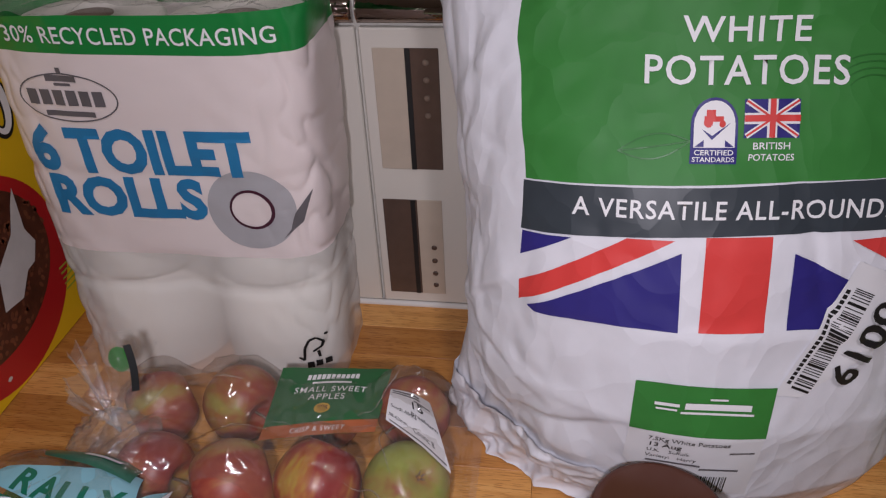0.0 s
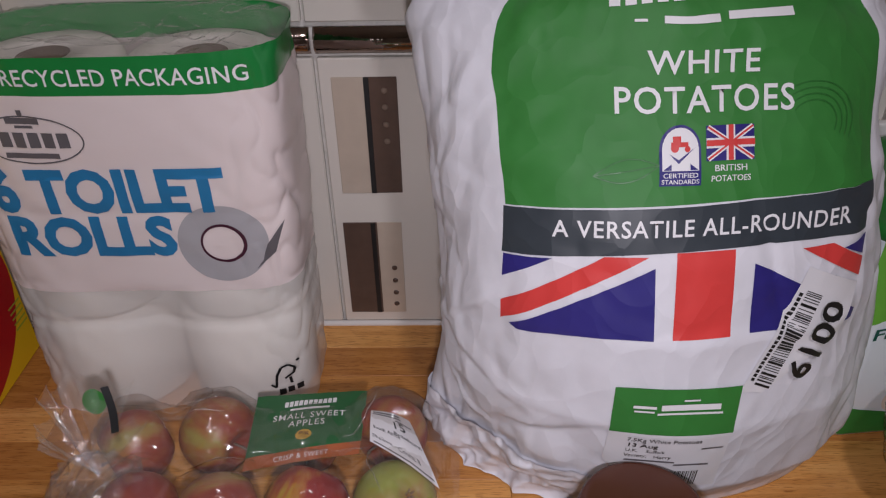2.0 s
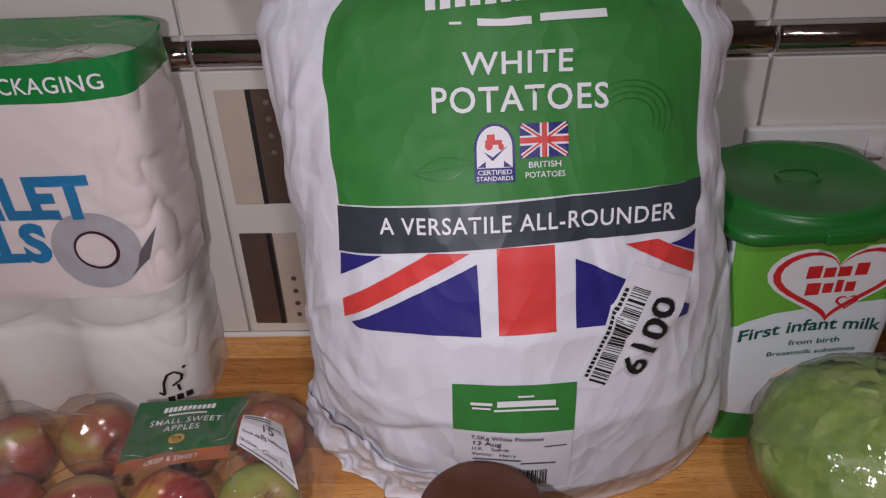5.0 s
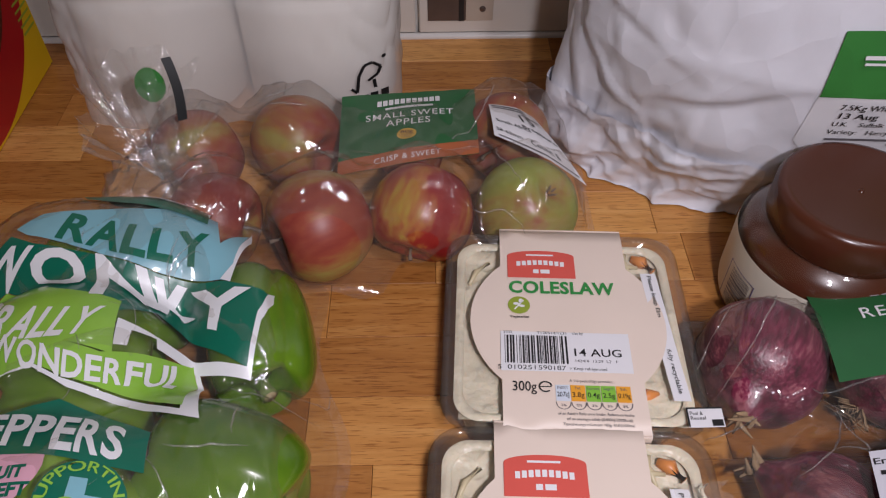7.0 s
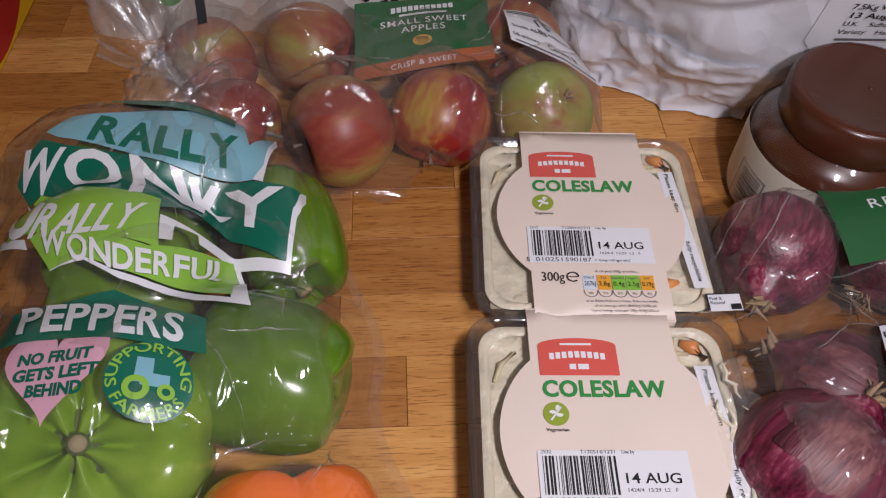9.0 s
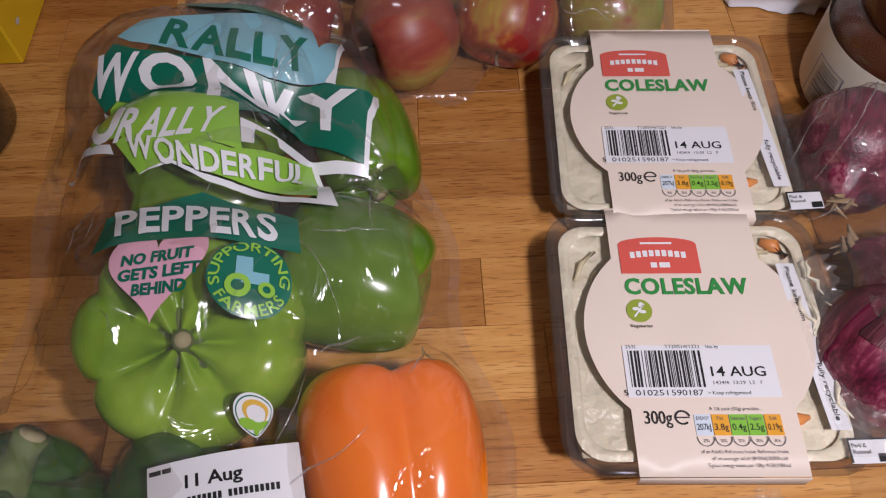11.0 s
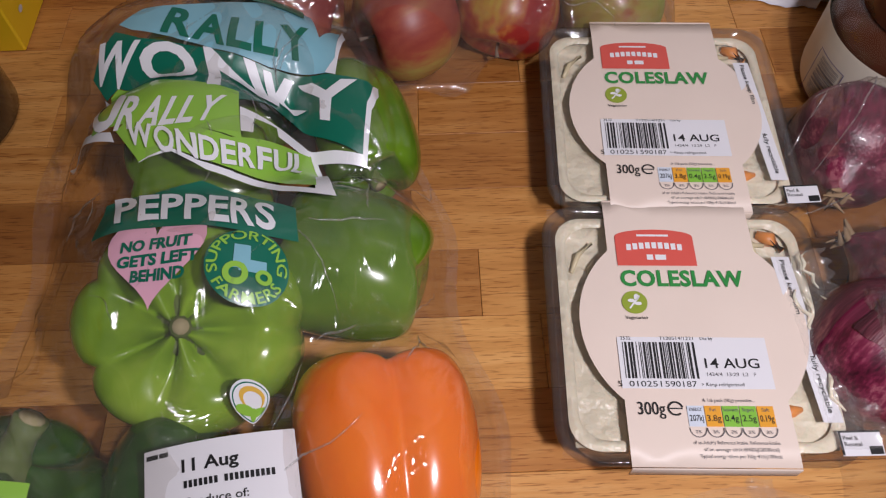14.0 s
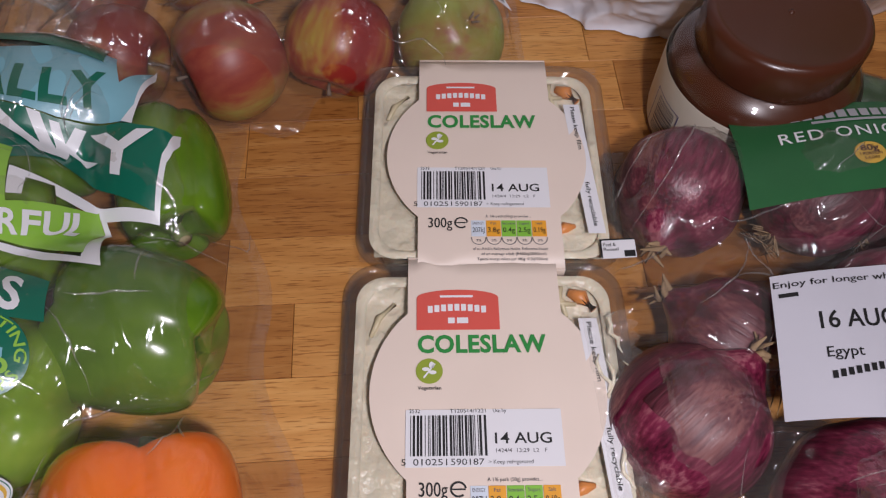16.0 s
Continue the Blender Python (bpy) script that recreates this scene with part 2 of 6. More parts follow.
CHOC = surface("chocolate_spread", (0.085, 0.024, 0.010), 0.3, vary=0.1, size=18, coat=0.8)
LID_BROWN = surface("brown_plastic_lid", (0.078, 0.021, 0.009), 0.27, vary=0.08, size=25, relief=0.12)
IVORY = surface("ivory_paper_label", (0.72, 0.66, 0.54), 0.5, vary=0.03)
YELLOW = surface("yellow_printed_carton", (0.74, 0.47, 0.012), 0.4, vary=0.06, size=20)
BOWL_RED = surface("bowl_red_ink", (0.42, 0.012, 0.016), 0.4, vary=0.12, size=20)
COCOA = surface("cocoa_cereal_print", (0.075, 0.022, 0.012), 0.4, vary=0.5, size=120)
COCOA_LIGHT = surface("cocoa_grain_print", (0.16, 0.052, 0.026), 0.4, vary=0.4, size=150)
MILK = surface("milk_print", (0.55, 0.53, 0.52), 0.4, vary=0.1)
TUB_GREEN = surface("grass_green_plastic_lid", (0.014, 0.155, 0.022), 0.36, vary=0.06, size=25, relief=0.08)
# carton greens and ice tone brightened to make up for the sack's shadow
LEAF_PRINT = surface("spring_green_print", (0.15, 0.44, 0.05), 0.36, vary=0.06)
ICE_PRINT = surface("pale_ice_print", (0.80, 0.85, 0.90), 0.34, vary=0.03)
HEART_RED = surface("heart_red_ink", (0.66, 0.02, 0.03), 0.38)
PETROL = surface("petrol_green_ink", (0.012, 0.10, 0.075), 0.4)
PLASTIC_WHITE = surface("white_moulded_plastic", (0.72, 0.70, 0.67), 0.35, vary=0.02)
PLASTIC_BLACK = surface("glossy_black_plastic", (0.012, 0.010, 0.010), 0.2, vary=0.1, coat=0.3)
STALK = surface("woody_green_stalk", (0.14, 0.19, 0.05), 0.7, vary=0.3, size=120, relief=0.6)
CUT_END = surface("dried_cut_end", (0.42, 0.36, 0.20), 0.85, vary=0.2, size=200)
ROOTS = surface("dry_root_fibre", (0.36, 0.24, 0.13), 0.9, vary=0.3)
APPLE_RED = fruit_mat("red_blushed_apple_skin", [(0.0, (0.22, 0.010, 0.014)), (0.5, (0.32, 0.026, 0.020)), (0.72, (0.46, 0.16, 0.04)), (0.95, (0.50, 0.38, 0.05))], speck=(1.35, 1.3, 1.1))
APPLE_MIX = fruit_mat("russet_red_apple_skin", [(0.0, (0.24, 0.030, 0.026)), (0.4, (0.33, 0.070, 0.040)), (0.7, (0.38, 0.17, 0.055)), (1.0, (0.38, 0.31, 0.075))], rough=0.42, speck=(1.4, 1.35, 1.2))
APPLE_GREEN = fruit_mat("green_apple_skin", [(0.0, (0.31, 0.10, 0.045)), (0.3, (0.34, 0.27, 0.06)), (0.7, (0.30, 0.33, 0.06)), (1.0, (0.36, 0.40, 0.09))], speck=(1.2, 1.2, 1.1))
PEPPER_GREEN = fruit_mat("glossy_green_pepper_skin", [(0.0, (0.065, 0.15, 0.008)), (0.5, (0.13, 0.25, 0.014)), (1.0, (0.22, 0.35, 0.028))], scale=(9, 9, 5), rough=0.2, coat=0.4, size=1.6, relief=0.04)
PEPPER_LIGHT = fruit_mat("light_green_pepper_skin", [(0.0, (0.12, 0.25, 0.013)), (0.5, (0.24, 0.41, 0.026)), (1.0, (0.40, 0.56, 0.075))], scale=(9, 9, 5), rough=0.2, coat=0.4, size=1.6, relief=0.04)
PEPPER_DARK = fruit_mat("dark_green_pepper_skin", [(0.0, (0.012, 0.055, 0.010)), (0.6, (0.03, 0.10, 0.012)), (1.0, (0.06, 0.16, 0.02))], scale=(9, 9, 5), rough=0.2, coat=0.4, size=1.6, relief=0.04)
PEPPER_ORANGE = fruit_mat("glossy_orange_pepper_skin", [(0.0, (0.90, 0.155, 0.004)), (0.5, (0.95, 0.205, 0.005)), (1.0, (0.96, 0.27, 0.008))], scale=(9, 9, 5), rough=0.2, coat=0.4, size=1.6, relief=0.04)
ONION_SKIN = fruit_mat("papery_red_onion_skin", [(0.0, (0.045, 0.004, 0.012)), (0.35, (0.115, 0.009, 0.030)), (0.7, (0.21, 0.024, 0.062)), (1.0, (0.36, 0.11, 0.14))], scale=(70, 70, 4), rough=0.34, size=1.3, coat=0.15, relief=0.5, vein=0.7)
ONION_PAPER = fruit_mat("dry_onion_paper", [(0.0, (0.05, 0.008, 0.014)), (0.5, (0.12, 0.022, 0.036)), (1.0, (0.26, 0.09, 0.09))], scale=(80, 80, 5), rough=0.45, size=1.4, relief=0.6, vein=0.7)
LETTUCE = fruit_mat("iceberg_leaf", [(0.0, (0.13, 0.25, 0.03)), (0.5, (0.24, 0.37, 0.06)), (1.0, (0.42, 0.52, 0.17))], scale=(12, 12, 12), rough=0.4, size=2.5, relief=0.5)
CUKE = fruit_mat("dark_cucumber_skin", [(0.0, (0.010, 0.035, 0.010)), (0.6, (0.020, 0.065, 0.014)), (1.0, (0.06, 0.12, 0.03))], scale=(40, 40, 6), rough=0.28, coat=0.5, relief=0.3)



def crumple(m, scale=40.0, depth=0.0025):
    """Sharp little facets of creased paper added to a surface's relief."""
    t = m.node_tree
    bp = [n for n in t.nodes if n.type == "BUMP"][0]
    warp, vor = add(t, "ShaderNodeTexNoise", Scale=14.0, Detail=2.0), add(t, "ShaderNodeTexVoronoi", Scale=scale)
    mix = t.nodes.new("ShaderNodeVectorMath")
    mix.operation = "MULTIPLY_ADD"
    mix.inputs[1].default_value = (0.09, 0.09, 0.09)
    c = coords(t, (1, 1, 0.7))
    t.links.new(c, warp.inputs["Vector"])
    t.links.new(warp.outputs["Color"], mix.inputs[0])
    t.links.new(c, mix.inputs[2])
    t.links.new(mix.outputs[0], vor.inputs["Vector"])
    b2 = add(t, "ShaderNodeBump", Strength=0.75, Distance=depth)
    t.links.new(vor.outputs["Distance"], b2.inputs["Height"])
    t.links.new(b2.outputs[0], bp.inputs["Normal"])


for m in (PAPER, GREEN_INK, SLATE, NAVY, RED):
    crumple(m)

CLEAR = (FILM, LID_FILM, FILM_PACK, FILM_TUFT, PET, GLASS, FOLD)


# ---- building helpers ----
def thing(name, label, category, group="", at=(0, 0, 0), kind=""):
    ob = new(name)
    ob.empty_display_size = 0.02
    ob.location = at
    return tagged(ob, label, category, group, kind)


def base_of(parent):
    v = Vector((0, 0, 0))
    while parent is not None:
        v += parent.location
        parent = parent.parent
    return v


def part(name, bm, material, parent=None, label="", smooth=True, doubles=0.0):
    """One mesh object out of bm, whose verts stand at their places in the room."""
    if doubles:
        bmesh.ops.remove_doubles(bm, verts=bm.verts, dist=doubles)
    shift = base_of(parent)
    me = bpy.data.meshes.new(name)
    for v in bm.verts:
        v.co -= shift
    for f in bm.faces:
        f.smooth = smooth
    bm.to_mesh(me)
    bm.free()
    me.materials.append(material)
    ob = new(name, me)
    if parent is not None:
        ob.parent = parent
    if material in CLEAR:
        ob.visible_shadow = False
    return tagged(ob, label)


def box_bm(a, b, bevel=0.0, seg=2):
    bm = bmesh.new()
    bmesh.ops.create_cube(bm, size=1)
    for v in bm.verts:
        v.co = Vector([a[i] + (v.co[i] + 0.5) * (b[i] - a[i]) for i in range(3)])
    if bevel:
        bmesh.ops.bevel(bm, geom=bm.edges[:], offset=bevel, segments=seg, affect="EDGES", profile=0.6)
    return bm


def grid_bm(fn, nu, nv, wrap=False):
    """A sheet of nu by nv cells; fn takes u, v in 0..1. wrap closes it in u."""
    bm = bmesh.new()
    cols = nu if wrap else nu + 1
    rows = [[bm.verts.new(fn(i / nu, j / nv)) for i in range(cols)] for j in range(nv + 1)]
    for j in range(nv):
        for i in range(nu):
            k = (i + 1) % cols
            bm.faces.new((rows[j][i], rows[j][k], rows[j + 1][k], rows[j + 1][i]))
    return bm


def lathe(profile, n=48, at=(0, 0, 0), wobble=None):
    """A turned body from (radius, height) pairs."""
    bm = bmesh.new()
    rows = []
    for r, z in profile:
        if r < 1e-6:
            rows.append([bm.verts.new((at[0], at[1], at[2] + z))])
        else:
            rows.append([bm.verts.new((at[0] + r * math.cos(2 * math.pi * i / n), at[1] + r * math.sin(2 * math.pi * i / n), at[2] + z)) for i in range(n)])
    for a, b in zip(rows, rows[1:]):
        for i in range(n):
            k = (i + 1) % n
            if len(a) == 1 and len(b) > 1:
                bm.faces.new((a[0], b[k], b[i]))
            elif len(b) == 1 and len(a) > 1:
                bm.faces.new((a[i], a[k], b[0]))
            elif len(a) > 1:
                bm.faces.new((a[i], a[k], b[k], b[i]))
    return bm


def tube(points, radius, n=8):
    bm = bmesh.new()
    rows = []
    pts = [Vector(p) for p in points]
    for i, p in enumerate(pts):
        d = (pts[min(i + 1, len(pts) - 1)] - pts[max(i - 1, 0)]).normalized()
        s = d.orthogonal().normalized()
        q = d.cross(s)
        r = radius[i] if isinstance(radius, (list, tuple)) else radius
        rows.append([bm.verts.new(p + r * (math.cos(2 * math.pi * k / n) * s + math.sin(2 * math.pi * k / n) * q)) for k in range(n)])
    for a, b in zip(rows, rows[1:]):
        for k in range(n):
            bm.faces.new((a[k], a[(k + 1) % n], b[(k + 1) % n], b[k]))
    bm.faces.new(rows[0][::-1])
    bm.faces.new(rows[-1])
    return bm


# flat artwork: bmeshes in a plane, which printed() lays on a surface
def poly(*rings):
    bm = bmesh.new()
    for ring in rings:
        vs = [bm.verts.new((x, y, 0)) for x, y in ring]
        for i in range(len(vs)):
            bm.edges.new((vs[i], vs[(i + 1) % len(vs)]))
        if len(rings) == 1:
            bm.faces.new(vs)
    if len(rings) > 1:
        bmesh.ops.triangle_fill(bm, edges=bm.edges[:], use_beauty=True)
    bmesh.ops.triangulate(bm, faces=[f for f in bm.faces if len(f.verts) > 4])
    return bm


def oval(cx, cy, rx, ry=None, n=40):
    ry = rx if ry is None else ry
    return [(cx + rx * math.cos(2 * math.pi * i / n), cy + ry * math.sin(2 * math.pi * i / n)) for i in range(n)]


def rect(x0, y0, x1, y1):
    return [(x0, y0), (x1, y0), (x1, y1), (x0, y1)]


def bars(rows):
    """Plain strokes (x0, x1, y, thickness)."""
    bm = bmesh.new()
    for x0, x1, y, h in rows:
        bm.faces.new([bm.verts.new((x, z, 0)) for x, z in rect(x0, y - h / 2, x1, y + h / 2)])
    return bm


def barcode(x0, y0, x1, y1, seed, mods=95, across=True):
    rnd, out, x = random.Random(seed), bmesh.new(), 0
    while x < mods - 1:
        w, g = rnd.choice((1, 1, 2, 3)), rnd.choice((1, 1, 2, 2, 3))
        a, b = (x / mods, min(x + w, mods) / mods)
        q = rect(x0 + (x1 - x0) * a, y0, x0 + (x1 - x0) * b, y1) if across else rect(x0, y0 + (y1 - y0) * a, x1, y0 + (y1 - y0) * b)
        out.faces.new([out.verts.new((*p, 0)) for p in q])
        x += w + g
    return out


def words(text, x0, x1, base, height, bold=0.0, spacing=1.0):
    """Lettering from x0 to x1 with capitals of that height on the line base."""
    c = bpy.data.curves.new("lettering", "FONT")
    c.body, c.size, c.offset, c.resolution_u, c.space_character = text, 1.0, bold, 3, spacing
    o = new("lettering", c)
    me = o.evaluated_get(bpy.context.evaluated_depsgraph_get()).to_mesh()
    bm = bmesh.new()
    bm.from_mesh(me)
    bpy.data.objects.remove(o)
    bpy.data.curves.remove(c)
    lo, hi = min(v.co.x for v in bm.verts), max(v.co.x for v in bm.verts)
    for v in bm.verts:
        v.co = Vector((x0 + (v.co.x - lo) / (hi - lo) * (x1 - x0), base + v.co.y / 0.70 * height, 0))
    return bm


def joined(*bms):
    out = bmesh.new()
    for b in bms:
        me = bpy.data.meshes.new("joined")
        b.to_mesh(me)
        b.free()
        out.from_mesh(me)
        bpy.data.meshes.remove(me)
    return out


def bent(bm, fn):
    for v in bm.verts:
        v.co.x, v.co.y = fn(v.co.x, v.co.y)
    return bm


def printed(name, bm, fn, material, parent, off=0.0006, step=0.0, label=""):
    """Artwork laid on the surface fn(u, v), off metres proud of it."""
    if step:
        for axis, n in ((0, (1, 0, 0)), (1, (0, 1, 0))):
            lo, hi = min(v.co[axis] for v in bm.verts), max(v.co[axis] for v in bm.verts)
            k = math.floor(lo / step) + 1
            while k * step < hi:
                p = [0, 0, 0]
                p[axis] = k * step
                bmesh.ops.bisect_plane(bm, geom=bm.verts[:] + bm.edges[:] + bm.faces[:], plane_co=p, plane_no=n, dist=1e-7)
                k += 1
    e = 0.003
    for v in bm.verts:
        u, w = v.co.x, v.co.y
        p, a, b = fn(u, w), fn(u + e, w), fn(u, w + e)
        n = (a - p).cross(b - p)
        n = n.normalized() if n.length > 1e-14 else Vector((0, 0, 1))
        v.co = p + n * off
    return part(name, bm, material, parent, label)


def printed_each(name, bm, *rest):
    """printed(), with each loose piece of the artwork as a part of its own."""
    left = set(bm.verts)
    while left:
        todo, island = [left.pop()], []
        while todo:
            v = todo.pop()
            island.append(v)
            for e in v.link_edges:
                w = e.other_vert(v)
                if w in left:
                    left.discard(w)
                    todo.append(w)
        one, twin = bmesh.new(), {}
        for v in sorted(island, key=lambda v: (v.co.x, v.co.y)):
            twin[v] = one.verts.new(v.co)
        for f in bm.faces:
            if f.verts[0] in twin:
                one.faces.new([twin[v] for v in f.verts])
        printed(name, one, *rest)
    bm.free()


def tilt_plane(origin, ax, ay):
    o, a, b = Vector(origin), Vector(ax), Vector(ay)
    return lambda u, v: o + a * u + b * v


def rag(p, s, k=0):
    return noise.noise(Vector((p[0] * s + k, p[1] * s - k, p[2] * s + 2 * k)))


def domes(x, y, items, grow=1.35, lift=0.0025):
    """Height of film stretched over a heap of round things."""
    t = 0
    for cx, cy, rx, ry, top in items:
        d = math.hypot((x - cx) / (rx * grow), (y - cy) / (ry * grow))
        if d < 1:
            t += (top * (1 - d ** 3)) ** 6
    return t ** (1 / 6) + lift


def part_at(name, bm, material, parent, place, turn, label=""):
    """A part built round its own axis, then stood at place and turned."""
    ob = part(name, bm, material, None, label)
    ob.parent = parent
    ob.matrix_basis = Matrix.Translation(Vector(place) - base_of(parent)) @ turn.to_4x4()
    return ob


def folds(fn, x0, x1, y0, y1, count, seed, parent, length=(0.015, 0.05), lead=None):
    """Pinched creases on a bag's film: thin glossy tubes added for white glint lines."""
    rnd = random.Random(seed)
    for k in range(count):
        x, y = rnd.uniform(x0, x1), rnd.uniform(y0, y1)
        a, turn, n = (lead if lead is not None else rnd.uniform(0, math.pi)) + rnd.gauss(0, 0.5), rnd.gauss(0, 0.06), rnd.randint(8, 16)
        step, pts = rnd.uniform(*length) / n, []
        for i in range(n):
            pts.append(fn(x, y) + Vector((0, 0, 0.0006)))
            a += turn + rnd.gauss(0, 0.12)
            x, y = min(max(x + step * math.cos(a), x0), x1), min(max(y + step * math.sin(a), y0), y1)
        w = rnd.uniform(0.0002, 0.0007)
        part("film_fold", tube(pts, [w * math.sin(math.pi * (i + 0.5) / n) + 0.00006 for i in range(n)], 5), FOLD, parent, "film crease, glossy tube added for its glint")


# ---- structure: wall, worktop, room ----
TW, TH, GAP = 0.2405, 0.284, 0.003
wall = tagged(part("wall_north", box_bm((-1.6, 0.004, -0.9), (2.2, 0.12, 1.5)), GROUT, smooth=False), "cream ceramic tiled kitchen wall above the worktop", "wall", kind="structure")
for row, (z0, z1, mat_, nm) in enumerate(((0.004, TH - 0.002, TILE, "tile"), (TH + 0.002, TH + 0.024, CHROME, "border_tile"), (TH + 0.028, TH + 0.028 + TH, TILE, "tile"), (TH * 2 + 0.031, TH * 3 + 0.03, TILE, "tile"))):
    shift = -0.006 if row > 1 else 0.0
    shared = None
    for i in range(-4, 7):
        x = i * TW + shift
        if shared is None:
            if row == 1:
                bm = bmesh.new()
                prof = [(-0.0035 - 0.0075 * math.sin(math.pi * k / 10) ** 0.8, (z1 - z0) * k / 10) for k in range(11)]
                cols = [[bm.verts.new((xx, y, z)) for y, z in prof] for xx in (0.0015, 0.004, TW - 0.004, TW - 0.0015)]
                for c in (cols[0], cols[3]):
                    for v in c:
                        v.co.y = -0.0035 + (v.co.y + 0.0035) * 0.7
                for a, b in zip(cols, cols[1:]):
                    for k in range(10):
                        bm.faces.new((a[k], b[k], b[k + 1], a[k + 1]))
                bm.faces.new(cols[0][::-1])
                bm.faces.new(cols[3])
            else:
                bm = box_bm((GAP / 2, -0.004, 0), (TW - GAP / 2, 0.0036, z1 - z0), 0.0012, 1)
            shared = part(nm, bm, mat_, wall, smooth=(row == 1))
            shared.location = (x, 0, z0)
        else:
            o = new(nm, shared.data)
            o.parent, o.location = wall, (x, 0, z0)


def motif(name, x0, x1, x2, z0, z1, dark_first, dots, xd):
    m = thing(name, "printed tile motif, mocha bar beside a beige panel with round dots", "tile motif", "tile motifs", (0, -0.004, z0))
    y = -0.0052
    a, b = (MOCHA, BEIGE) if dark_first else (BEIGE, MOCHA)
    part("panel", box_bm((x0, y, z0), (x1, -0.004, z1), 0.0004, 1), a, m, "mocha bar" if dark_first else "beige panel", False)
    part("panel", box_bm((x1, y, z0), (x2, -0.004, z1), 0.0004, 1), b, m, "beige panel" if dark_first else "mocha bar", False)
    lx = x1 - 0.006 if dark_first else x1
    part("inlay_line", box_bm((lx, y - 0.0006, z0), (lx + 0.0045, y, z1), 0.0002, 1), BLACK, m, "black line", False)
    for z in dots:
        r = lathe([(0.0, 0.0012), (0.0016, 0.0012), (0.0026, 0.0006), (0.0027, 0.0)], 16)
        bmesh.ops.rotate(r, verts=r.verts, matrix=Matrix.Rotation(math.pi / 2, 3, "X"))
        bmesh.ops.translate(r, verts=r.verts, vec=(xd, y, z))
        part("dot", r, MOCHA if dark_first else CARD_CORE, m)


motif("tile_motif", 0.012, 0.039, 0.067, 0.155, 0.266, False, (0.254, 0.239, 0.223, 0.207), 0.056)
motif("tile_motif", 0.009, 0.041, 0.064, 0.016, 0.123, True, (0.071, 0.056, 0.041, 0.027), 0.055)

worktop = tagged(part("worktop", box_bm((-1.2, -0.6, -0.04), (1.6, 0.003, -0.003)), WOOD, smooth=False), "oiled beech butcher-block worktop of glued staves", "worktop", kind="structure")
rnd = random.Random(5)
sealant = tagged(part("wall_sealant", tube([(-1.2, -0.0045, 0.001), (0.2, -0.0045, 0.001), (1.6, -0.0045, 0.001)], 0.0035, 8), PLASTIC_WHITE), "white silicone bead along the worktop", "sealant", kind="structure")

# rest of the room, unseen: plain walls, floor and ceiling added for reflections
tagged(part("floor", box_bm((-1.6, -2.5, -0.95), (2.2, 0.0, -0.9)), BEIGE, smooth=False), "unseen plain kitchen floor", "floor", kind="structure")
tagged(part("ceiling", box_bm((-1.6, -2.5, 1.5), (2.2, 0.004, 1.55)), PAINT, smooth=False), "unseen painted ceiling", "ceiling", kind="structure")
for nm, a, b in (("wall_west", (-1.7, -2.5, -0.9), (-1.6, 0.004, 1.5)), ("wall_east", (2.2, -2.5, -0.9), (2.3, 0.004, 1.5)), ("wall_south", (-1.6, -2.6, -0.9), (2.2, -2.5, 1.5))):
    tagged(part(nm, box_bm(a, b), PAINT, smooth=False), "unseen plain painted kitchen wall", "wall", kind="structure")
tagged(part("base_cabinet_front", box_bm((-1.2, -0.57, -0.9), (1.6, 0.003, -0.041)), PLASTIC_WHITE, smooth=False), "plain carcass under the worktop", "cabinet", kind="structure")
for lx, ly, lz in LAMPS:
    fitting = thing("ceiling_light", "round white ceiling light", "ceiling light", "ceiling lights", (lx, ly, 1.5))
    part("housing", lathe([(0.0, 1.499), (0.10, 1.499), (0.10, 1.46), (0.088, 1.455), (0.088, 1.47), (0.0, 1.47)], 40, (lx, ly, 0)), PLASTIC_WHITE, fitting)

# ---- wall socket ----
socket = thing("wall_socket", "white moulded plastic double socket on the tiled wall", "socket", at=(0.542, -0.004, 0.137))
part("faceplate", box_bm((0.469, -0.014, 0.137), (0.615, -0.0042, 0.223), 0.003, 3), PLASTIC_WHITE, socket)
for k in (0.505, 0.579):
    part("rocker", box_bm((k - 0.008, -0.0175, 0.195), (k + 0.008, -0.0141, 0.212), 0.0012, 2), PLASTIC_WHITE, socket)
    part("screw", lathe([(0, 0.0012), (0.0025, 0.0008), (0.003, 0)], 12, (k, -0.0145, 0.18)), CHROME, socket)


# ---- potato sack ----
BAG_Z = (0, 0.05, 0.12, 0.19, 0.29, 0.39, 0.455, 0.53)
BAG_A = (0.158, 0.172, 0.170, 0.163, 0.162, 0.184, 0.182, 0.170)
BAG_B = (0.095, 0.114, 0.125, 0.125, 0.108, 0.092, 0.072, 0.03)
BAG_F = (-0.226, -0.254, -0.266, -0.260, -0.244, -0.222, -0.187, -0.158, -0.13, -0.10)
BAG_FZ = (0, 0.05, 0.12, 0.19, 0.24, 0.29, 0.34, 0.39, 0.455, 0.53)
BAG_N = 1.9
BAG_X = (0.273, 0.272, 0.267, 0.262, 0.249, 0.247, 0.246, 0.246)


def bag_at(z):
    a, b, c = [float(np.interp(z, BAG_Z, q)) for q in (BAG_A, BAG_B, BAG_X)]
    return a, b, float(np.interp(z, BAG_FZ, BAG_F)), c


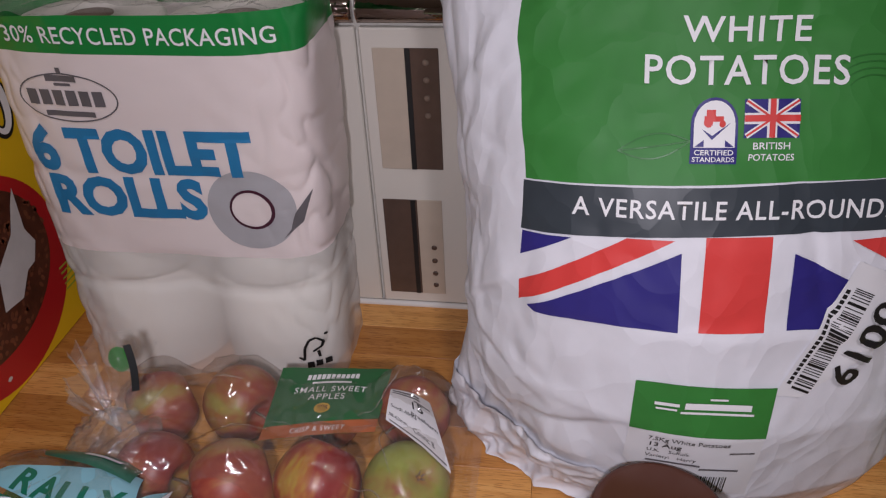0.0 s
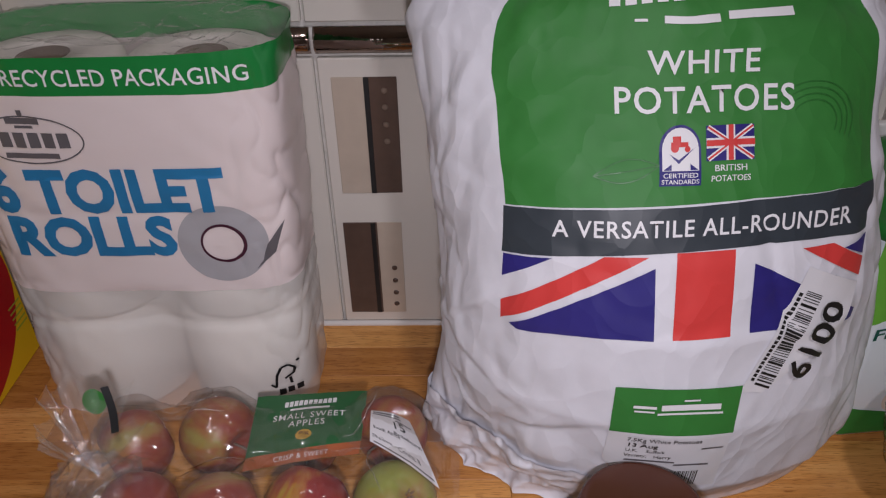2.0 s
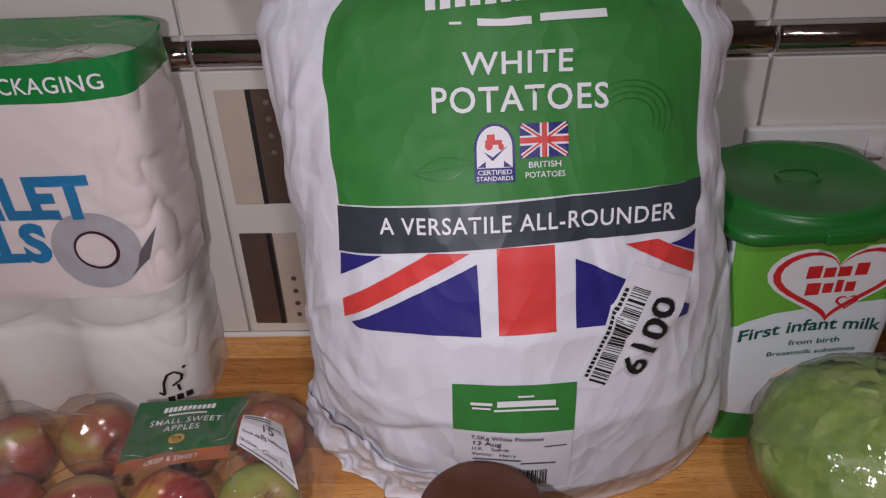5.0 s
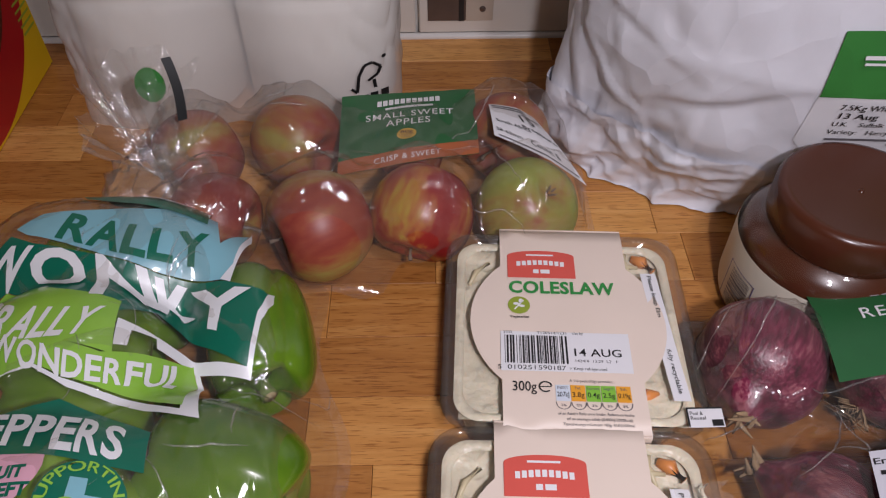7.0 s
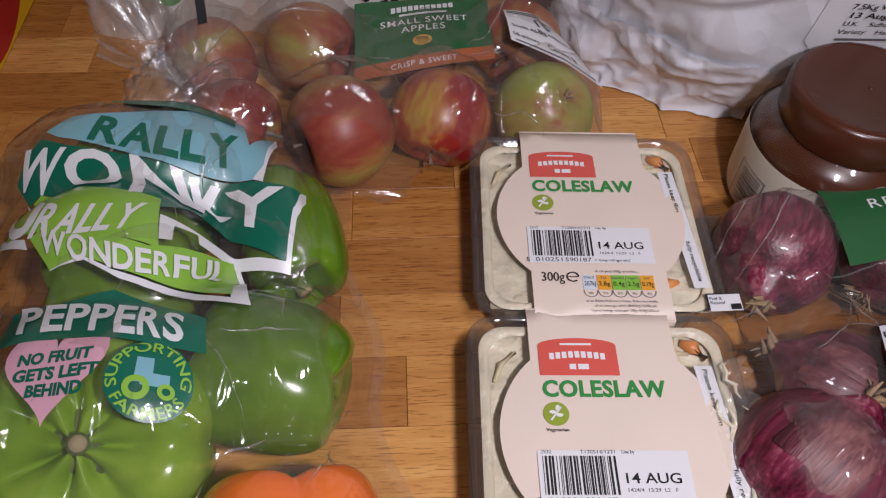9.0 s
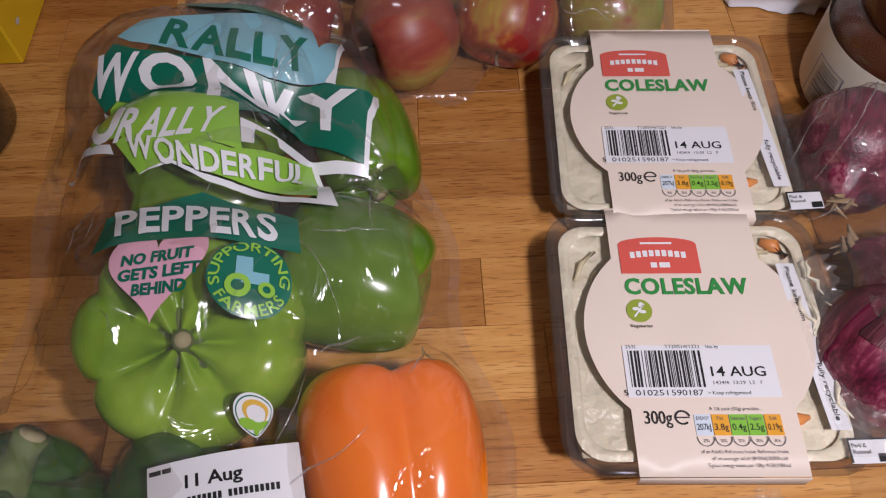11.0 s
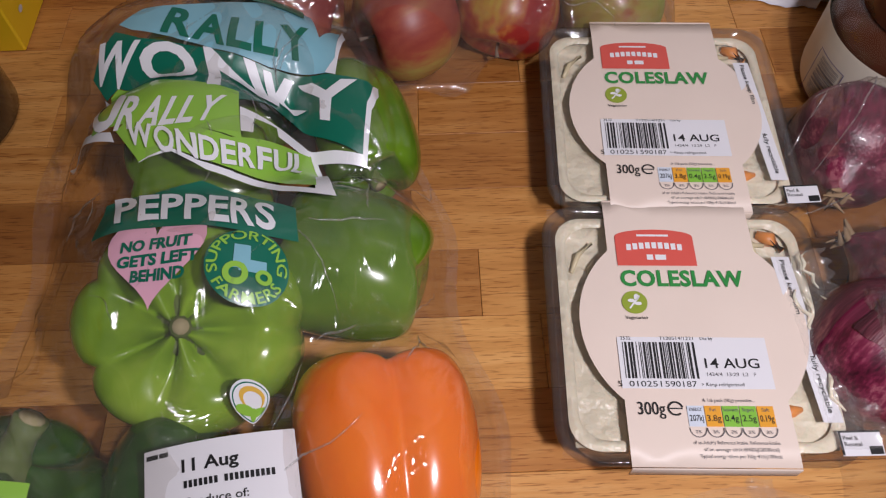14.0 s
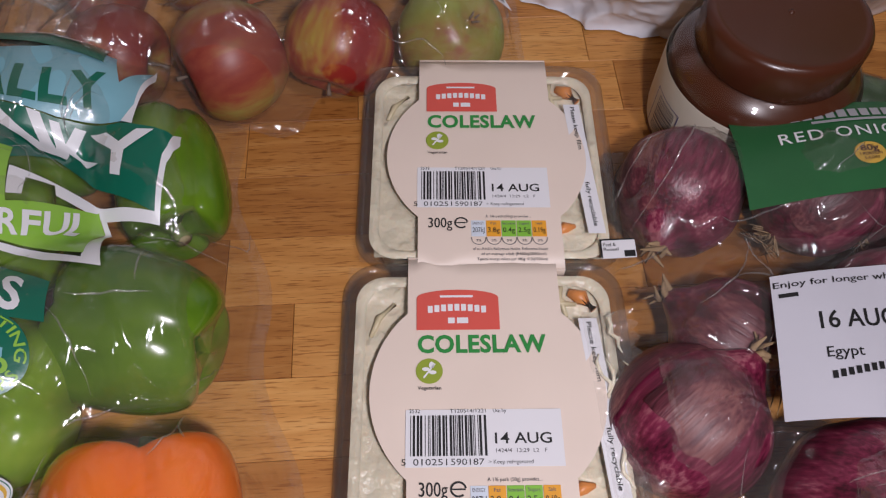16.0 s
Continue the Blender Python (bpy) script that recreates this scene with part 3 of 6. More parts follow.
rnd = random.Random(23)
FOLDS = []
for k in range(95):
    zone = k % 5
    if zone == 0:
        o = Vector((rnd.uniform(0.10, 0.42), -0.23, rnd.uniform(0.02, 0.50)))
    elif zone == 1:
        o = Vector((rnd.uniform(0.08, 0.20), rnd.uniform(-0.24, -0.12), rnd.uniform(0.0, 0.13)))
    elif zone == 2:
        o = Vector((rnd.uniform(0.33, 0.44), rnd.uniform(-0.24, -0.12), rnd.uniform(0.0, 0.30)))
    elif zone == 3:
        o = Vector((rnd.uniform(0.08, 0.14), rnd.uniform(-0.20, -0.10), rnd.uniform(0.12, 0.50)))
    else:
        o = Vector((rnd.uniform(0.10, 0.42), -0.15, rnd.uniform(0.36, 0.50)))
    d = Vector((rnd.gauss(0, 1), rnd.gauss(0, 0.6), rnd.gauss(0, 0.8))).normalized()
    size = rnd.uniform(0.02, 0.055) * (0.75 if zone == 1 else 1.0)
    FOLDS.append((o, d, size, rnd.uniform(0.003, 0.007), rnd.uniform(0.008, 0.026), rnd.uniform(0.0014, 0.0038) * (2.0 if zone == 1 else 0.7 if zone == 0 else 1.1) * rnd.choice((1, 1, -1))))


def crease(p):
    """Creases of the paper: broad swells, single sharp folds, a dent below the top, a scrunched lower corner."""
    x, y, z = p
    low = math.exp(-((x - 0.135) ** 2 + (z - 0.035) ** 2) / 0.0045)
    side = min(1.0, ((x - 0.255) / 0.15) ** 4)
    w = 0.0045 * rag((x * 1.4, y * 1.4, z * 0.8), 8) - 0.002
    wig = 0.006 * rag(p, 24, 2)
    for o, d, size, steep, gentle, h in FOLDS:
        q = p - o
        r = q.length_squared / (size * size)
        if r < 5.0:
            t = q.dot(d) + wig
            f = 1.0 - (t / gentle if t > 0 else -t / steep)
            if f > 0:
                w += h * f * math.exp(-r)
    q = Vector((x + 0.02 * rag(p, 11, 1), y, 0.6 * z + 0.02 * rag(p, 11, 8)))
    for s, slope in ((12, 0.10), (31, 0.17)):
        f = noise.voronoi(q * s + Vector((s, 3, 7)))[0]
        w += (f[1] - f[0] - 0.3) * slope / s * (0.14 + 0.8 * side + 1.7 * low + 0.7 * math.exp(-((z - 0.405) / 0.035) ** 2))
    w -= 0.003 * side + 0.002 * low
    w -= 0.017 * math.exp(-((z - 0.398 + 0.25 * abs(x - 0.23)) / 0.011) ** 2) * (0.75 + 0.5 * rag((x, 0, 0), 20))
    w += 0.016 * math.exp(-((z - 0.428 - 0.03 * (x - 0.25)) / 0.02) ** 2) * (0.8 + 0.6 * rag((x, 0, 3), 14))
    return w * min(1.0, z / 0.012 + 0.15)


def bag_face(x, z):
    a, b, f, c = bag_at(z)
    s = min(abs(x - c) / a, 0.9995)
    n = BAG_N
    y = f + b - b * (1 - s ** n) ** (1 / n)
    p = Vector((x, y, z))
    # outward direction of the smooth body
    nx = (abs(x - c) / a) ** (n - 1) / a * (1 if x > c else -1)
    ny = -((max(f + b - y, 0) / b) ** (n - 1)) / b
    d = Vector((nx, ny, 0)).normalized()
    return p + d * crease(p)


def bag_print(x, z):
    """The flat artwork, warped by a polynomial fitted to the camera's view."""
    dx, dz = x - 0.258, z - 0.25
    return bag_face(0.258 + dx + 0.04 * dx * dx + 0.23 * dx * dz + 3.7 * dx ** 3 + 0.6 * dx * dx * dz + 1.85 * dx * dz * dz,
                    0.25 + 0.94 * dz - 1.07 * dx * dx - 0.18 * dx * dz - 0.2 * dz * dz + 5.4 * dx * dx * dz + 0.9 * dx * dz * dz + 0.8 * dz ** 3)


def bag_body(u, v):
    z = 0.53 * v
    a, b, f, c = bag_at(z)
    th = 2 * math.pi * u
    n = BAG_N
    cs, sn = math.cos(th), math.sin(th)
    x = c + a * (abs(cs) ** (2 / n)) * (1 if cs > 0 else -1)
    y = f + b + b * (abs(sn) ** (2 / n)) * (1 if sn > 0 else -1)
    p = Vector((x, y, z))
    nx = (abs(x - c) / a) ** (n - 1) / a * (1 if x > c else -1)
    ny = (abs(y - f - b) / b) ** (n - 1) / b * (1 if y > f + b else -1)
    d = Vector((nx, ny, 0)).normalized()
    q = p + d * crease(p)
    q.y = min(q.y, -0.006)
    q.z = max(q.z, 0.0005)
    return q


sack = thing("potato_sack", "crumpled white paper potato sack with green print, leaning on tiles", "potato sack", at=(0.27, -0.13, 0))
bm = grid_bm(bag_body, 340, 190, wrap=True)
bm.verts.ensure_lookup_table()
bm.faces.new([bm.verts[i] for i in range(339, -1, -1)])
bm.faces.new([bm.verts[190 * 340 + i] for i in range(340)])
part("paper_body", bm, PAPER, sack)


def foot_fold(u, v):
    """The loose scrunched paper that stands out round the sack's lower corner."""
    p = bag_body(0.455 + 0.235 * u, 0.105 * (1 - v))
    out = Vector((p.x - 0.27, p.y + 0.13, 0)).normalized()
    r = 1 - 2.2 * abs(rag((u * 4.5 + 1.2 * v, v * 1.8 - u * 2, 3), 1.3))
    r2 = 1 - 2.2 * abs(rag((u * 9 - 2.5 * v, v * 3 + u * 3, 5), 1.2))
    swell = math.sin(math.pi * min(1, 0.08 + 0.9 * u)) ** 0.6 * (0.6 + 0.8 * rag((u * 3, 0, 2), 1.4))
    q = p + out * (0.0012 + (0.003 + 0.014 * v * v) * swell + (0.0015 + 0.005 * v) * r + 0.003 * v * r2)
    q.z = max(0.0012, q.z + 0.003 * rag((u * 7, v * 3, 7), 1))
    return q


part("foot_fold", grid_bm(foot_fold, 150, 40), PAPER, sack, "scrunched paper fold at the foot")


def arch_panel(n=24):
    left, right = 0.146, 0.371
    pts = [(0.150, 0.272), (0.371, 0.281), (0.371, 0.345)]
    for k in range(1, n):
        a = math.pi * k / n
        pts.append((0.2585 + 0.1125 * math.copysign(abs(math.cos(a)) ** 0.75, math.cos(a)), 0.345 + 0.063 * math.sin(a) ** 0.7))
    return pts + [(0.145, 0.343)]


ST = 0.0032
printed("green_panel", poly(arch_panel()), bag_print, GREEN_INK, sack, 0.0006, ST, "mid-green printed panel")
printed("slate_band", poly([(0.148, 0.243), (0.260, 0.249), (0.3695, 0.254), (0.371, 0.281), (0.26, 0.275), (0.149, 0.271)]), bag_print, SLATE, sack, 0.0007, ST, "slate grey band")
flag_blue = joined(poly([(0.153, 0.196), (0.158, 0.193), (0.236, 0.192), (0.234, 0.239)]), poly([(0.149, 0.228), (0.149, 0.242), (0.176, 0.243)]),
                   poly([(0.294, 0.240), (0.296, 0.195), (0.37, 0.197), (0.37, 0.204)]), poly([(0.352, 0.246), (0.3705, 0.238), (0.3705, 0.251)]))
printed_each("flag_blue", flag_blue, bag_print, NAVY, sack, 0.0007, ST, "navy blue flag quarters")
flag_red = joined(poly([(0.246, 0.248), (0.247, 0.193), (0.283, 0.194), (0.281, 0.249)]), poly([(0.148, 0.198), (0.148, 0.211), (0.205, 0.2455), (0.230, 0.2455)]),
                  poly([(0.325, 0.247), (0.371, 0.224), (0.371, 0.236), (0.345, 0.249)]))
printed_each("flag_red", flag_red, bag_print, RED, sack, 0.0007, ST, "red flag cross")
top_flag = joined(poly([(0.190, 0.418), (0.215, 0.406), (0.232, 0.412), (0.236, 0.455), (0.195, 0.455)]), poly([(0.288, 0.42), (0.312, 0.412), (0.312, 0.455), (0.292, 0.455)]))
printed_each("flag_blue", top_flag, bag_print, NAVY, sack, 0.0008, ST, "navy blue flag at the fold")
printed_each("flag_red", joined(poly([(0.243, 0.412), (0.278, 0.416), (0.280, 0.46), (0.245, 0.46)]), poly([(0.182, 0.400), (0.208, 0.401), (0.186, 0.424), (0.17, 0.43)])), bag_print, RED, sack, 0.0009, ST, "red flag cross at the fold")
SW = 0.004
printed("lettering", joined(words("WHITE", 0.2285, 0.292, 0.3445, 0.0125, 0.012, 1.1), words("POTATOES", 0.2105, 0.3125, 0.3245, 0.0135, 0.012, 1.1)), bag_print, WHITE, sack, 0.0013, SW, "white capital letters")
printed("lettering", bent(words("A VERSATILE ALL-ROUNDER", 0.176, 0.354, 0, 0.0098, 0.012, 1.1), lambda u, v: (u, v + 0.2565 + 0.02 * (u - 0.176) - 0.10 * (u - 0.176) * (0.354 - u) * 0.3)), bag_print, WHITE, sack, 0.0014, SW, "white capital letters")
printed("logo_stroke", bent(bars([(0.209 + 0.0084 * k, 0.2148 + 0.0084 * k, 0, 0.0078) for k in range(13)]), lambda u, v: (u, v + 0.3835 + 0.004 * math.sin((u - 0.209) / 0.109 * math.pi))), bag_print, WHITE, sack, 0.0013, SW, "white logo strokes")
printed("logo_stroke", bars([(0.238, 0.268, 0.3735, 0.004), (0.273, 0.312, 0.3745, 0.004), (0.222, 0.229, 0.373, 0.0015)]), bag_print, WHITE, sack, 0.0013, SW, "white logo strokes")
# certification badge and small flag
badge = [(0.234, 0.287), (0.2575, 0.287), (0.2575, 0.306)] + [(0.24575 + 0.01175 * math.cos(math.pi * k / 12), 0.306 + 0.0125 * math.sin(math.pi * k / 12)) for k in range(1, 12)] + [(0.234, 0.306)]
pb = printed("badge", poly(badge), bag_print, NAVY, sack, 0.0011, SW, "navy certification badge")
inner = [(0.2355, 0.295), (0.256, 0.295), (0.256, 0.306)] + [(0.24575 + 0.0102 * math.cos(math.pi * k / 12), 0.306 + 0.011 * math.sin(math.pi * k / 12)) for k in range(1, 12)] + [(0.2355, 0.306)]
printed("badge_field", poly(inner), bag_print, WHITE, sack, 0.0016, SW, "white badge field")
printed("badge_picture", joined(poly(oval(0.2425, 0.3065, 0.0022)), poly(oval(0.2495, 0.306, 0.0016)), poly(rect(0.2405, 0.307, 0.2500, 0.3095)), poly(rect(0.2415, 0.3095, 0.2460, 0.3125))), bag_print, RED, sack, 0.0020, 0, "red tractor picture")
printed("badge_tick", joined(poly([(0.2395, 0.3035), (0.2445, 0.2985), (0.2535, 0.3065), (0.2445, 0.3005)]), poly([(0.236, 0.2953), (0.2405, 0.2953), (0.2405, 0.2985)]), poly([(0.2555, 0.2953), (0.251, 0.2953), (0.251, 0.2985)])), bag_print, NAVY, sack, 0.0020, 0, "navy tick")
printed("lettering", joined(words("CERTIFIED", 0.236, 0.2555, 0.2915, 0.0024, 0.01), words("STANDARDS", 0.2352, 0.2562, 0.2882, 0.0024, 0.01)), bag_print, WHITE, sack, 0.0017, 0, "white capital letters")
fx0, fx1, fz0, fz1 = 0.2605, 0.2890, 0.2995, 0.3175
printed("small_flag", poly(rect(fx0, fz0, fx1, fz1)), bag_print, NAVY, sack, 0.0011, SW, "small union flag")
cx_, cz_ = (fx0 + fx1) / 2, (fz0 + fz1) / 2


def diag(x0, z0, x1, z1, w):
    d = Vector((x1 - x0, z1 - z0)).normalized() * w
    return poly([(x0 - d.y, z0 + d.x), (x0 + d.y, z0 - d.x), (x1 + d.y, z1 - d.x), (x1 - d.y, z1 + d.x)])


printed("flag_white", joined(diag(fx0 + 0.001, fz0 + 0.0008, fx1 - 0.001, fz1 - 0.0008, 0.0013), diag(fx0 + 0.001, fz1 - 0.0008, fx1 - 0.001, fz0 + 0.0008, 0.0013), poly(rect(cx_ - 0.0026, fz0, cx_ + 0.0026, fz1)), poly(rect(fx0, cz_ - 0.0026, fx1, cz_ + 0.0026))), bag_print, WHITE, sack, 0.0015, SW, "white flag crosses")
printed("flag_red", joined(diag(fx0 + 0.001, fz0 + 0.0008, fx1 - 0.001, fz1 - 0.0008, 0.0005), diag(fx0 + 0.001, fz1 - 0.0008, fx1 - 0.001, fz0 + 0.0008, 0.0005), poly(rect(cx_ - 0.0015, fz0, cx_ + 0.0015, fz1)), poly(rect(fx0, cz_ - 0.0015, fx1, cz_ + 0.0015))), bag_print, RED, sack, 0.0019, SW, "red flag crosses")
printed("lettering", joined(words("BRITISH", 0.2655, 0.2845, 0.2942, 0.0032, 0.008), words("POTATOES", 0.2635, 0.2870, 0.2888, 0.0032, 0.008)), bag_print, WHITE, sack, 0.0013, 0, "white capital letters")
# faint line drawing of leaves and tubers
def vine(pts, w):
    q = bmesh.new()
    for (a, b), (c, d) in zip(pts, pts[1:]):
        v = Vector((c - a, d - b)).normalized() * w
        q.faces.new([q.verts.new((*p, 0)) for p in ((a - v.y, b + v.x), (a + v.y, b - v.x), (c + v.y, d - v.x), (c - v.y, d + v.x))])
    return q


arcs = [vine([(0.325 + r * math.cos(k * 0.22 - 0.5), 0.318 + 0.8 * r * math.sin(k * 0.22 - 0.5)) for k in range(15)], 0.0003) for r in (0.014, 0.018, 0.022, 0.026)]
leaf = [vine([(0.198 + 0.036 * t, 0.292 + 0.006 * t + s * 0.006 * math.sin(math.pi * t)) for t in [k / 12 for k in range(13)]], 0.0003) for s in (-1, 0, 1)]
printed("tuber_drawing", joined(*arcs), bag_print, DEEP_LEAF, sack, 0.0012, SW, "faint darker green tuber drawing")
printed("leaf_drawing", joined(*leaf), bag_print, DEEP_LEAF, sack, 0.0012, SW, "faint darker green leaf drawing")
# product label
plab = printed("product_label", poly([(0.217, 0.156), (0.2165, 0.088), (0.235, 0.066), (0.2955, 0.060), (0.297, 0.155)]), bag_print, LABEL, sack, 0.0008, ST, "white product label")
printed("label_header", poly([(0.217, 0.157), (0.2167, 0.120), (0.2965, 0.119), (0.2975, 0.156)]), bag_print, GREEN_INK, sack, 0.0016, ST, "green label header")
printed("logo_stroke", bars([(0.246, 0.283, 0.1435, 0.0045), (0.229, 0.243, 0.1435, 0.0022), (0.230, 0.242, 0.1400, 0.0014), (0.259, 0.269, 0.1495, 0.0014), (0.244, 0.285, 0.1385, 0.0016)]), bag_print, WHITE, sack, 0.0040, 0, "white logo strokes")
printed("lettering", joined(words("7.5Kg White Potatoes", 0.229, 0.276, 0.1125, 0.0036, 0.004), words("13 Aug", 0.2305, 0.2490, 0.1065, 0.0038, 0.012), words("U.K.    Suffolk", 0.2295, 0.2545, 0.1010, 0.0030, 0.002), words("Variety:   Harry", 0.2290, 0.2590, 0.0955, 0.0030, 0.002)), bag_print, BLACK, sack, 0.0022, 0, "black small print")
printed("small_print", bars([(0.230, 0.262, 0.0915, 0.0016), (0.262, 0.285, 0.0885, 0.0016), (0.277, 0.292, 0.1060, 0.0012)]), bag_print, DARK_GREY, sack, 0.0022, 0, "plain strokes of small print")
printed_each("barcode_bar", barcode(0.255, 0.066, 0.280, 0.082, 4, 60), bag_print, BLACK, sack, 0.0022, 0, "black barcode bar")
# slanting till sticker


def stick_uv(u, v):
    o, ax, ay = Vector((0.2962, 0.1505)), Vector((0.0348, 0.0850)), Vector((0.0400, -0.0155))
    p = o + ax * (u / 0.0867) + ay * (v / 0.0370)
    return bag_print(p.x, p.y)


till = printed("till_sticker", bent(poly([(0, 0.0), (0.0867, 0.0), (0.0867, 0.036), (0.058, 0.037), (0.004, 0.0135)]), lambda u, v: (u, v)), stick_uv, LABEL, sack, -0.0011, ST, "white till sticker with a barcode")
printed_each("barcode_bar", barcode(0.008, 0.0055, 0.074, 0.0155, 9, 120), stick_uv, BLACK, sack, -0.0017, 0, "black barcode bar")
printed("lettering", words("0019", 0.021, 0.073, 0.0190, 0.0125, 0.02), lambda u, v: stick_uv(0.094 - u, v), BLACK, sack, 0.0034, 0.004, "black digits")
printed("small_print", bars([(0.010 + 0.0031 * k, 0.0122 + 0.0031 * k, 0.0028, 0.0022) for k in range(20)]), stick_uv, BLACK, sack, -0.0017, 0, "plain strokes of digits")


# ---- toilet roll pack ----
PX, PA = -0.132, 0.121


def pack_r(th, z):
    n = 5.0
    cs, sn = math.cos(th), math.sin(th)
    x = PA * (abs(cs) ** (2 / n)) * (1 if cs > 0 else -1)
    y = 0.058 * (abs(sn) ** (2 / n)) * (1 if sn > 0 else -1)
    return x, y


def pack_crease(x, y, z):
    w = 0.0022 * rag((x, y, z * 0.6), 14) + 0.0010 * rag((x + z, y, z * 0.5 - x), 45)
    edge = min(1, (abs(x - PX) / PA) ** 3)
    w -= 0.0026 * edge * (1 - abs(rag((x * 2 + z, y, z - 1.5 * x), 26, 2))) ** 5
    for zr in (0.105, 0.21):
        w -= 0.0022 * math.exp(-((z - zr - 0.004 * rag((x, y, 0), 20)) / 0.005) ** 2) * (1.0 if z < 0.15 else 0.35)
    return w


def pack_wrap(x, z):
    n = 5.0
    s = min(abs(x - PX - 0.02 * z) / PA, 0.9995)
    h = (1 - s ** n) ** (1 / n)
    y = -0.072 - 0.058 * h
    groove = 0.010 * math.exp(-((x - PX - 0.02 * z) / 0.012) ** 2) * max(0.0, min(1.0, (0.145 - z) / 0.03))
    return Vector((x, y - pack_crease(x, y, z) + groove, z))


def pack_face(x, z):
    """Artwork on the front, shifted right at its left end to fit the camera's view."""
    return pack_wrap(x + 0.062 * max(0.0, -0.075 - x), z)


def pack_wall(u, v, z0, z1, grow=0.0):
    z = z0 + (z1 - z0) * v
    dx, dy = pack_r(2 * math.pi * u, z)
    x, y = PX + 0.02 * z + dx, -0.072 + dy
    w = pack_crease(x, y, z) + grow
    groove = 0.010 * math.exp(-(dx / 0.012) ** 2) * max(0.0, min(1.0, (0.145 - z) / 0.03))
    g = (groove if dy < 0 else -groove)
    nx, ny = (abs(dx) / PA) ** 4.0 / PA * (1 if dx > 0 else -1), (abs(dy) / 0.058) ** 4.0 / 0.058 * (1 if dy > 0 else -1)
    d = Vector((nx, ny)).normalized()
    return Vector((x + d.x * w, min(y + d.y * w + g, -0.008), z))


pack = thing("toilet_roll_pack", "six white toilet rolls in printed blush and clear plastic wrap", "toilet rolls", at=(-0.129, -0.072, 0))
roll_profile = [(0.019, 0.002), (0.052, 0.001), (0.0565, 0.006), (0.0565, 0.098), (0.052, 0.1035), (0.019, 0.103), (0.019, 0.002)]
for k in range(3):
    for sx in (-1, 1):
        c = (PX + 0.02 * (0.105 * k + 0.05) + sx * 0.0585, -0.0715, 0.001 + 0.1045 * k)
        roll = part("toilet_roll", lathe(roll_profile, 48, c), TISSUE, pack, "white embossed paper roll")
        part("core", lathe([(0.0185, 0.001), (0.0195, 0.001), (0.0195, 0.103), (0.0185, 0.103), (0.0185, 0.001)], 32, c), CARD_CORE, roll, "brown cardboard core")
part("printed_wrap", grid_bm(lambda u, v: pack_wall(u, v, 0.139, 0.305), 200, 60, True), WRAP, pack, "blush-white printed plastic")
part("green_band", grid_bm(lambda u, v: pack_wall(u, v, 0.305, 0.330 + 0.004 * math.sin(9 * u)), 200, 10, True), BAND, pack, "green plastic band")
part("clear_wrap", grid_bm(lambda u, v: pack_wall(u, v, 0.002, 0.139), 180, 40, True), FILM_PACK, pack, "clear plastic wrap")


def pack_top(u, v):
    p = pack_wall(u, 1, 0.305, 0.330 + 0.004 * math.sin(9 * u))
    c = Vector((PX + 0.0066, -0.072, 0.325))
    q = p.lerp(c, v)
    q.z = 0.330 + 0.010 * math.sin(math.pi * min(1, v * 1.6)) * (0.4 + rag((q.x, q.y, 0), 24)) - 0.006 * v + 0.004 * (1 - abs(rag((q.x, q.y, 1), 60))) ** 4
    return q


part("top_wrap", grid_bm(pack_top, 180, 36, True), FILM_TUFT, pack, "crinkled clear plastic top")
printed("lettering", bent(words("30% RECYCLED PACKAGING", -0.226, -0.022, 0.3125, 0.0115, 0.008, 1.05), lambda u, v: (u, v)), pack_face, WHITE, pack, 0.0012, 0.004, "white capital letters")
printed("lettering", joined(words("6 TOILET", -0.236, -0.051, 0.2145, 0.0335, 0.046), words("ROLLS", -0.2295, -0.097, 0.1765, 0.0315, 0.046)), pack_face, TEAL_INK, pack, 0.0009, 0.004, "azure blue capital letters")
printed("roll_picture", poly(oval(-0.062, 0.183, 0.0345, 0.0345, 48), oval(-0.0605, 0.184, 0.0165, 0.0165, 36)), pack_face, GREY_INK, pack, 0.0007, 0.004, "grey picture of a roll")
printed("roll_picture_core", poly(oval(-0.0605, 0.184, 0.0175, 0.0175, 36), oval(-0.061, 0.184, 0.0152, 0.0152, 36)), pack_face, PLUM, pack, 0.0011, 0.004, "plum ring")
printed("roll_picture_tail", poly([(-0.034, 0.166), (-0.029, 0.180), (-0.015, 0.198), (-0.024, 0.172), (-0.040, 0.158)]), pack_face, DARK_GREY, pack, 0.0009, 0.004, "grey paper tail")
printed("logo_oval", poly(oval(-0.188, 0.2725, 0.042, 0.0185, 48), oval(-0.188, 0.2725, 0.0408, 0.0174, 48)), pack_face, DARK_GREY, pack, 0.0009, 0.004, "dark grey oval outline")
printed("logo_stroke", bars([(-0.222 + 0.0112 * k, -0.2135 + 0.0112 * k, 0.2725, 0.0115) for k in range(6)] + [(-0.210, -0.168, 0.2605, 0.004), (-0.202, -0.176, 0.2870, 0.0045), (-0.196, -0.182, 0.2825, 0.002), (-0.191, -0.187, 0.293, 0.004)]), pack_face, DARK_GREY, pack, 0.0009, 0.004, "dark grey logo strokes")
tick = vine([(-0.046, 0.036), (-0.042, 0.032), (-0.040, 0.046), (-0.036, 0.054), (-0.030, 0.0555), (-0.025, 0.051), (-0.027, 0.045), (-0.034, 0.041)], 0.0011)
